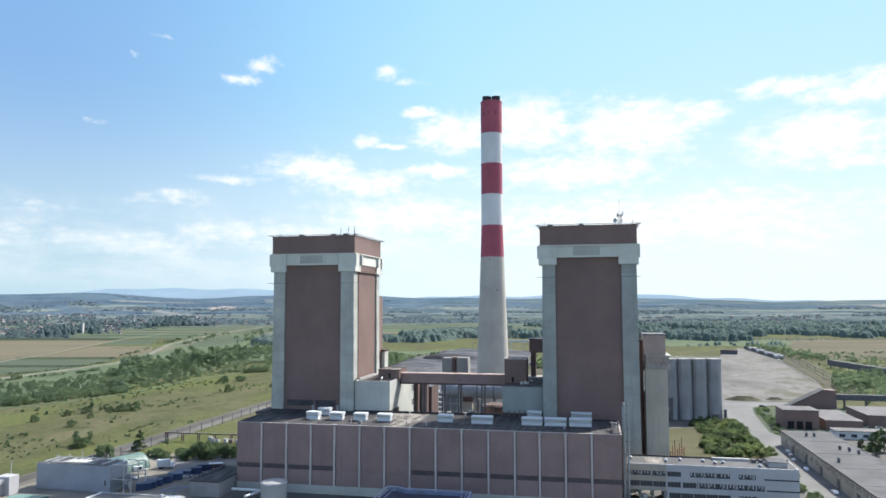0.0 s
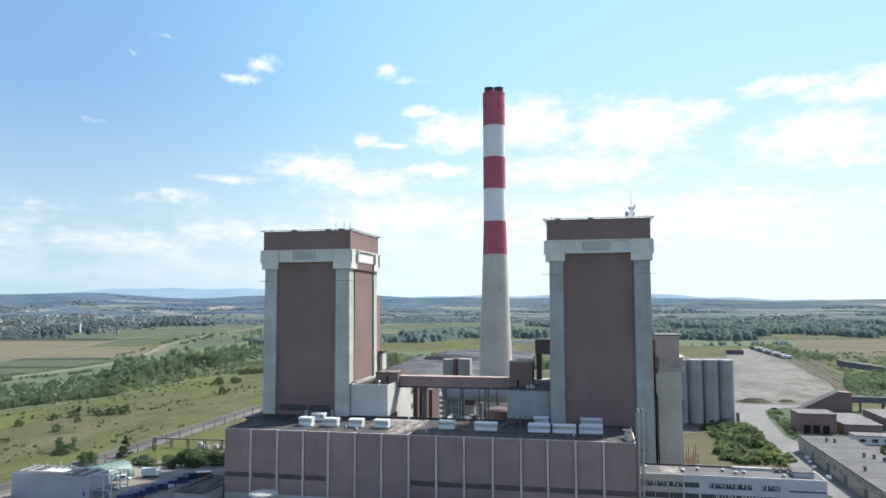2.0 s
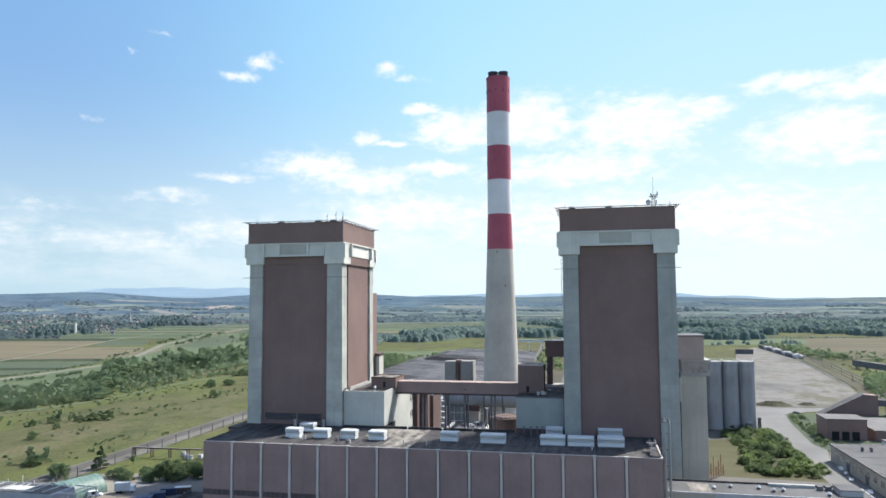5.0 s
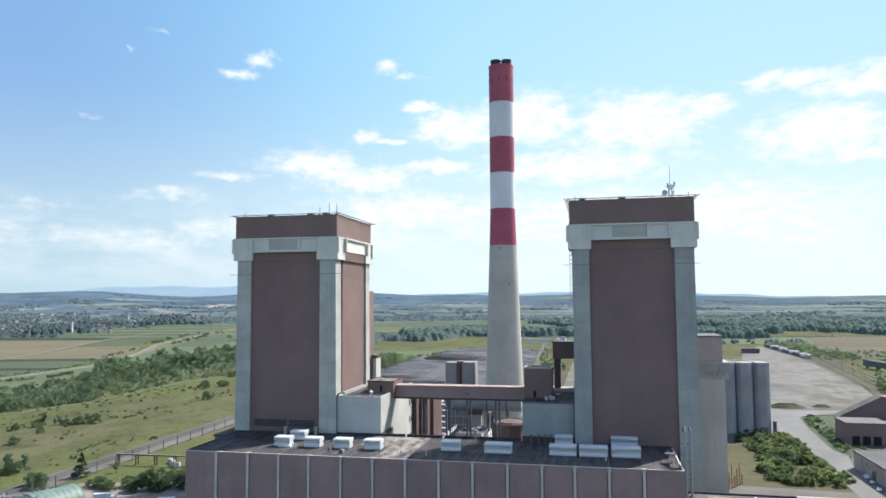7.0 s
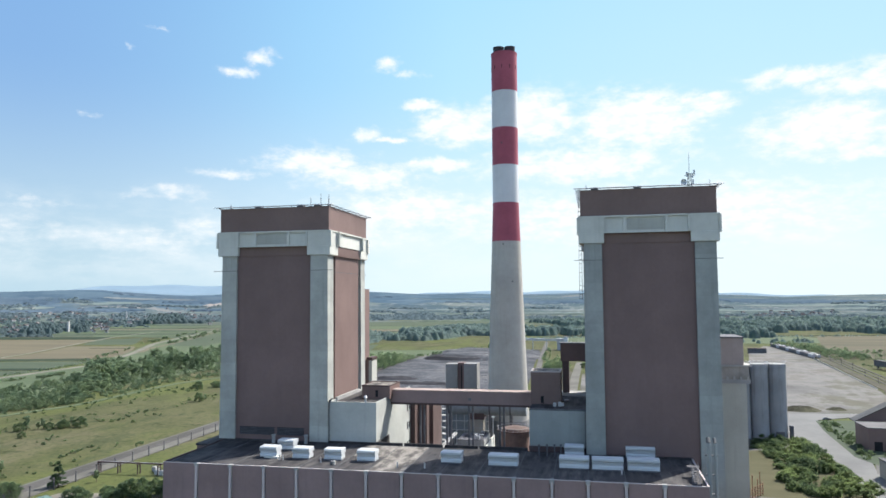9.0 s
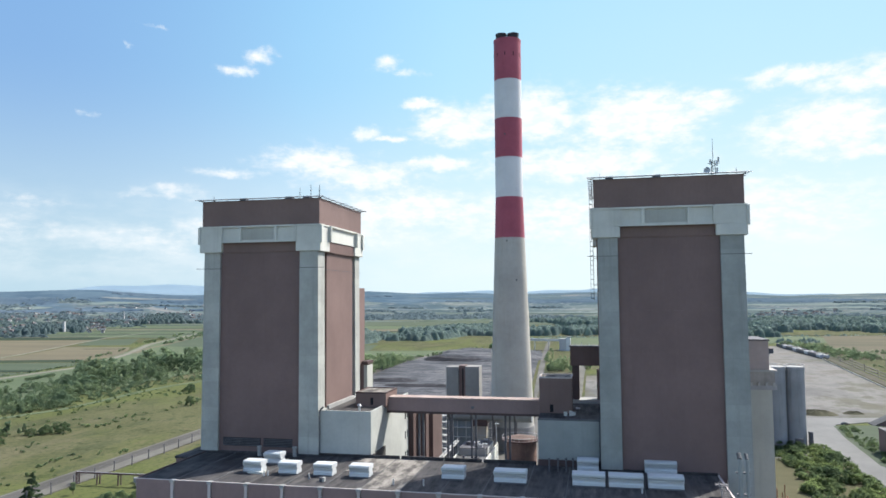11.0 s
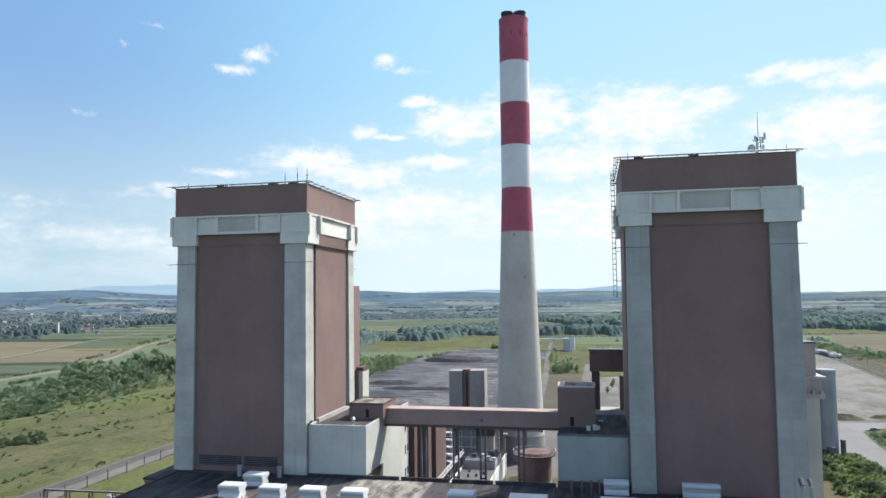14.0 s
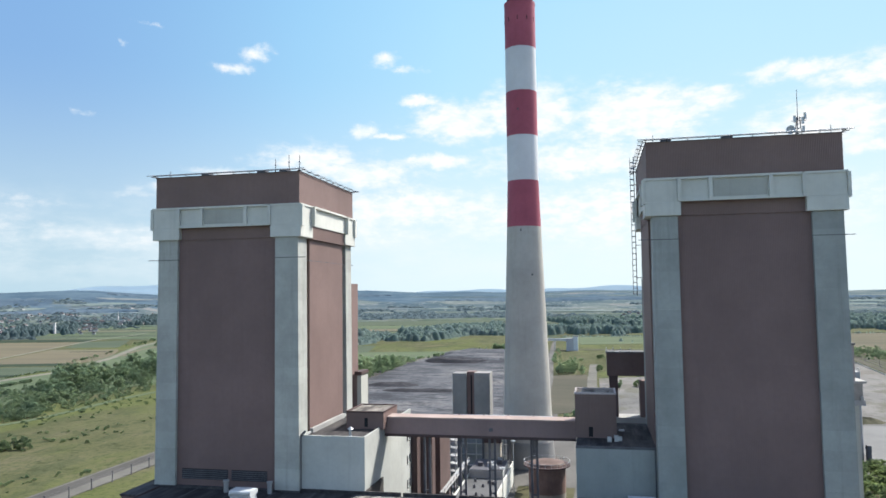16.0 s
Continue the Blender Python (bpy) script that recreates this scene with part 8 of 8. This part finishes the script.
def woods():
    gen = np.random.default_rng(33)
    # tree belt, placed to fit the camera's view: scrub on the meadow side, tall trees behind
    front = [(-440, 409), (-428, 453), (-409, 487), (-395, 534), (-393, 554), (-399, 622), (-397, 669), (-383, 725), (-360, 762), (-332, 826), (-296, 891)]
    back = [(-542, 503), (-542, 572), (-514, 611), (-510, 689), (-516, 727), (-535, 846), (-521, 878), (-519, 983), (-508, 1073), (-481, 1197), (-435, 1311)]

    def across(u, f):
        k = min(int(u), len(front) - 2)
        w = u - k
        p, q = Vector(front[k]).lerp(front[k + 1], w), Vector(back[k]).lerp(back[k + 1], w)
        return p.lerp(q, f)

    spots = []
    for k in range(700):
        u, f = gen.uniform(0.0, 3.7) if k < 390 else gen.uniform(3.4, 9.6), gen.uniform()
        p = across(u, f)
        grove = noise.noise(Vector((p.x * 0.016, p.y * 0.011, 7.0)))
        if u < 3.6:
            h = gen.uniform(2.6, 5.5) + (gen.uniform(1, 4) if grove > 0.1 else 0)
        elif f < 0.22:
            h = gen.uniform(2.2, 4.5)
        else:
            h = gen.uniform(9, 13) + max(0.0, min(1.0, 0.5 + 1.6 * grove)) * gen.uniform(3, 8) - (5 if f < 0.4 else 0)
        spots.append((p.x, p.y, h, h * gen.uniform(0.36, 0.5)))
    for x, y, h in ((-508, 722, 20), (-503, 728, 18), (-513, 716, 17), (-512, 745, 15), (-500, 800, 21), (-508, 815, 22), (-495, 830, 20), (-515, 850, 21), (-480, 700, 14), (-497, 640, 11), (-468, 560, 9), (-472, 570, 10), (-480, 590, 9)):
        spots.append((x, y, h, h * 0.42))
    wood("tree_belt", "dense belt of tall green trees and shrubs", "trees", spots, gen, 17, 42, LEAF_HAZED, 0.06, 0.078, 0.55, 0.85)
    spots = []
    for k in range(1500):
        p = across(gen.uniform(0.0, 9.6 if k % 3 else 3.8), gen.uniform(0.0, 0.45) if k % 2 else gen.uniform(-0.02, 1.0))
        h = gen.uniform(1.4, 3.4)
        spots.append((p.x, p.y, h, h * gen.uniform(0.7, 1.2)))
    wood("scrub", "tangled undergrowth below the tree belt", "undergrowth", spots, gen, 5, 14, LEAF_HAZED, 0.0, 0.12, 0.7, 1.0)
    # hedges along the track and scattered field trees
    def row(pts, count, low, high, spread):
        for k in range(count):
            f = gen.uniform(0, len(pts) - 1)
            i = min(int(f), len(pts) - 2)
            p = Vector(pts[i]).lerp(pts[i + 1], f - i)
            h = gen.uniform(low, high)
            spots.append((p.x + gen.normal() * spread, p.y + gen.normal() * spread, h, h * gen.uniform(0.5, 0.8)))

    spots = []
    row([(-572, 600), (-562, 650), (-549, 694), (-552, 720)], 46, 2.0, 3.6, 2.0)
    row([(-625, 640), (-607, 690), (-606, 760), (-620, 840)], 90, 1.0, 2.2, 1.5)
    row([(-640, 860), (-680, 960), (-720, 1060)], 24, 2.0, 4.0, 2.5)
    row([(-775, 1185), (-800, 1235), (-850, 1390), (-905, 1560)], 34, 2.5, 6.0, 5.0)
    row([(-730, 1189), (-806, 1401), (-880, 1606)], 40, 3.0, 7.0, 8.0)
    row([(-640, 1250), (-760, 1500), (-880, 1850)], 50, 3.0, 8.0, 14.0)
    spots += [(-570, 622, 6.5, 4.2), (-568, 626, 6.0, 3.6), (-574, 620, 5.0, 3.2)]
    wood("hedge", "rows of field hedges and small trees", "hedge", spots, gen, 8, 26, LEAF_HAZED, 0.1, 0.12)
    # row of trees along the coal yard
    spots = []
    for k in range(170):
        y = gen.uniform(590, 955)
        tall = line_at([(22, 580), (23, 780), (17, 860), (9, 925), (6, 960)], y)
        spots.append((line_at([(-258, 580), (-246, 760), (-240, 960)], y) + gen.uniform(-9, 3), y, tall * gen.uniform(0.7, 1.05), tall * gen.uniform(0.17, 0.26)))
    for k in range(40):
        y = gen.uniform(960, 1130)
        spots.append((line_at([(-250, 960), (-185, 1130)], y) + gen.uniform(-8, 4), y, gen.uniform(2, 5), gen.uniform(1.5, 3)))
    for k in range(16):
        spots.append((-165 + gen.uniform(-14, 14), 1150 + gen.uniform(-8, 8), gen.uniform(4, 8), gen.uniform(3, 5)))
    for k in range(22):
        spots.append((-60 + gen.normal() * 6, 850 + gen.normal() * 14, gen.uniform(8, 16), gen.uniform(2.4, 3.8)))
    for k in range(12):
        spots.append((-82 + gen.uniform(-2, 5), gen.uniform(930, 1080), gen.uniform(4, 8), gen.uniform(1.8, 3)))
    wood("tree_row", "row of leafy trees along the coal yard", "trees", spots, gen, 14, 40, LEAF_POPLAR, 0.10, 0.10, 0.5, 0.85)
    # woods in the middle distance: uneven height, with clearings
    def stand(count, s0, s1, base, depth, low, high, gap):
        out = []
        for k in range(count):
            s, f = gen.uniform(s0, s1), gen.uniform()
            x, y = turned(s, base(s) + depth * f)
            g = noise.noise(Vector((x * 0.006, y * 0.006, 2.0))) + 0.4 * noise.noise(Vector((x * 0.02, y * 0.02, 6.0)))
            if g > gap:
                h = low + (high - low) * min(1.0, max(0.0, 0.35 + 0.8 * g + gen.normal() * 0.18))
                out.append((x, y, h, h * gen.uniform(0.34, 0.56)))
        return out

    spots = stand(900, -345, -120, lambda s: 1255 + 0.4 * abs(s + 250), 130, 6, 17, -0.6)
    spots += stand(2600, -200, 130, lambda s: 1282 + 0.95 * (s + 150) + 30 * math.sin(s * 0.05), 300, 5, 19, -0.3)
    spots += stand(500, 110, 360, lambda s: 1490.0, 330, 6, 18, 0.0)
    spots += stand(5600, 300, 1150, lambda s: 1424.0 + 60 * math.sin(s * 0.02), 760, 6, 21, -0.03)
    spots += stand(1800, 1100, 1800, lambda s: 1430.0, 500, 7, 21, -0.02)
    spots += stand(800, 150, 1700, lambda s: 2150.0, 200, 6, 16, 0.12)
    spots += stand(300, 150, 1400, lambda s: 1410.0, 16, 2.5, 6, -0.4)
    spots += stand(60, 260, 640, lambda s: 1230.0, 60, 3, 7, 0.1)
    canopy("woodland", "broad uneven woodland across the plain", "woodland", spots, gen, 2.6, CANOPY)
    # bushes among the sidings and along the conveyors
    spots = []
    for k in range(240):
        spots.append((gen.uniform(198, 340), gen.uniform(590, 690), gen.uniform(2.5, 9), gen.uniform(2, 3.6)))
    for k in range(170):
        f, g = gen.uniform(), gen.uniform()
        spots.append((204 + 46 * f + 32 * g, 690 + 8 * f + 100 * g, gen.uniform(5, 11), gen.uniform(2.4, 4.2)))
    for k in range(120):
        f = gen.uniform()
        spots.append((262 + 30 * f + gen.normal() * 10, 1010 + 260 * (1 - f) + gen.normal() * 14, gen.uniform(4, 9), gen.uniform(3, 5)))
    for k in range(520):
        y = gen.uniform(760, 1180)
        x = 262 + gen.uniform(0, 190) - 0.02 * (y - 760)
        if noise.noise(Vector((x * 0.02, y * 0.012, 4.0))) > -0.1:
            spots.append((x, y, gen.uniform(1.2, 4.5), gen.uniform(1.8, 4.2)))
    wood("scrub", "light green scrub beside the rail sidings", "scrub", spots, gen, 7, 26, LEAF_HAZED, 0.0, 0.10, 0.7, 1.0)
    # village gardens, then copses farther and farther off
    spots = []
    for k in range(1500):
        d = gen.uniform(1560, 2700)
        q = gen.uniform(-0.72, -0.40)
        if d < 1950 and q > -0.52:
            q -= 0.18
        x, y = turned(q * d, d)
        if noise.noise(Vector((x * 0.003, y * 0.013, 9.0))) > 0.0:
            spots.append((x, y, gen.uniform(3, 7), gen.uniform(4.0, 8)))
    for k in range(420):
        f, g = gen.uniform(), gen.uniform()
        x, y = -1240 - 260 * g + 60 * f, 1400 + 330 * g + 150 * f
        if y > 1590 or abs(x / y + 0.797) > 0.014:          # trees left out along the camera's line of sight to the slim tower
            spots.append((x, y, gen.uniform(6, 17), gen.uniform(3.0, 6.0)))
    for k in range(340):
        f, g = gen.uniform(), gen.uniform()
        spots.append((-1352 - 240 * g + 62 * f, 2015 + 380 * g + 110 * f, gen.uniform(10, 20), gen.uniform(5, 8)))
    for k in range(120):
        f = gen.uniform()
        spots.append((-1640 + 420 * f + gen.normal() * 8, 2080 + 60 * f + gen.normal() * 22, gen.uniform(6, 13), gen.uniform(6, 10)))
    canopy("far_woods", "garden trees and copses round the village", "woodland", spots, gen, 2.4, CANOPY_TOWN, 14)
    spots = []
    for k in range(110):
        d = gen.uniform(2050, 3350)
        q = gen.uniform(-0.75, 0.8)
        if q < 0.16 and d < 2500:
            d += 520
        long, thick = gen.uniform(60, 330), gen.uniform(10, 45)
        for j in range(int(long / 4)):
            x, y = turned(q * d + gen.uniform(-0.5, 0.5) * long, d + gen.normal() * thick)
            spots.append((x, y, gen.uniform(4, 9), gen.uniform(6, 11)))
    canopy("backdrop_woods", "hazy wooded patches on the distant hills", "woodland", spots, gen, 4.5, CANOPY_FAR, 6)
    # shrubbery round the lawn: big bushes grown into each other
    spots = []
    edge_w = [(56, 380), (55, 414), (62, 441), (54, 470), (64, 494)]
    edge_e = [(81, 378), (86, 392), (84, 436), (88, 478), (84, 494)]
    for k in range(190):
        y, g = gen.uniform(380, 490), gen.uniform()
        x0, x1 = line_at(edge_w, y), line_at(edge_e, y)
        x = x0 + (x1 - x0) * g
        bulk = noise.noise(Vector((x * 0.09, y * 0.07, 2.0)))
        r = gen.uniform(1.6, 3.6)
        spots.append((x, y, 2.4 + 2.2 * bulk + gen.uniform(0, 1.6), r))
    wood("hedge", "overgrown bright green shrubbery beside the lawn", "shrubbery", spots, gen, 13, 74, LEAF_BRIGHT, 0.0, 0.085, 0.6, 0.9)
    spots = []
    for k in range(150):
        f, g = gen.uniform(), gen.uniform()
        x, y = 101 + 9 * f + 12 * g, 448 + 105 * f
        if noise.noise(Vector((x * 0.1, y * 0.08, 9.0))) > -0.05:
            spots.append((x, y, gen.uniform(0.8, 2.6), gen.uniform(0.8, 2.0)))
    wood("scrub", "rough green scrub beside the works road", "scrub", spots, gen, 6, 30, LEAF, 0.0, 0.12, 0.7, 1.0)
    # tufts and low scrub on the meadow
    spots = []
    for k in range(1300):
        y = 280 + 620 * gen.uniform() ** 1.2
        x = gen.uniform(-405, -252)
        if noise.noise(Vector((x * 0.02, y * 0.014, 5.0))) > 0.02:
            h = gen.uniform(0.4, 1.3)
            spots.append((x, y, h, h * gen.uniform(0.9, 1.8)))
    wood("scrub", "low tufts and weeds on the dry meadow", "weeds", spots, gen, 4, 22, LEAF, 0.2)


woods()


def village():
    gen = np.random.default_rng(5)
    wall = mesh_of("wall", box(-6, 6, -4.5, 4.5, 0, 5.5), PLASTER)
    bm = bmesh.new()
    q = [bm.verts.new(c) for c in ((-6.5, -5, 5.3), (6.5, -5, 5.3), (6.5, 5, 5.3), (-6.5, 5, 5.3), (-6.5, 0, 9.2), (6.5, 0, 9.2))]
    for fc in ((0, 1, 5, 4), (2, 3, 4, 5), (1, 2, 5), (3, 0, 4), (0, 3, 2, 1)):
        bm.faces.new([q[i] for i in fc])
    roof = mesh_of("roof", bm, TILE_RED)
    win = mesh_of("window", box(-0.7, 0.7, -4.56, -4.45, 2, 4), GLASS)
    for k in range(330):
        d = gen.uniform(1700, 2700)
        s = gen.uniform(-0.70, -0.45) * d
        if k % 5 == 0:
            d = gen.uniform(2380, 2640)
            s = gen.uniform(-0.46, -0.2) * d
        if k % 7 == 0:
            d = gen.uniform(1750, 2350)
            s = gen.uniform(0.2, 0.7) * d
        if k >= 140:
            core = ((-0.62, 2420), (-0.52, 2700), (-0.40, 2480), (-0.33, 2850), (0.30, 2550), (0.46, 2650))[k % 6]
            d = core[1] + gen.normal() * 110
            s = (core[0] + gen.normal() * 0.035) * d
        x, y = turned(s, d)
        h = thing("house", (x, y, rise(x, y)), "small plastered village house with a tiled roof", "house", group="village houses")
        h.matrix_basis = Matrix.Translation((x, y, rise(x, y))) @ pose(0, 0, 0, 0, 0, gen.uniform(0, 180)) @ Matrix.Scale(gen.uniform(0.6, 1.1), 4)
        part("wall", wall, None, h)
        part("roof", roof, None, h)
        for dx in (-3, 3):
            part("window", win, None, h).location = (dx, 0, 0)
    x, y = -1545, 2210
    c = thing("church", (x, y, 0), "white village church with a pointed spire", "church")
    part("nave", box(-10, 14, -5, 5, 0, 10), PLASTER, c)
    part("tower", box(-15.2, -10.8, -2.2, 2.2, 0, 22), PLASTER, c)
    part("spire", tube((-13, 0, 22), (-13, 0, 40), 2.7, n=8, r2=0.1), PLASTER, c)
    x, y = -1259, 1580
    t = thing("water_tower", (x, y, 0), "slim white tower in the village", "tower")
    part("shaft", box(-2.2, 2.2, -2.2, 2.2, 0, 25), PLASTER, t)
    part("cap", box(-2.5, 2.5, -2.5, 2.5, 25, 26), CONCRETE_GREY, t)
    for k in range(12):
        d = gen.uniform(2450, 3200)
        x, y = turned(gen.uniform(-0.68, -0.1) * d, d)
        b = thing("warehouse", (x, y, rise(x, y)), "long white warehouse at the village edge", "warehouse", group="far warehouses")
        part("wall", box(-22, 22, -8, 8, 0, 5), PLASTER, b)
        part("roof", box(-22.5, 22.5, -8.5, 8.5, 5, 5.6), ROOF_GREY, b)


village()
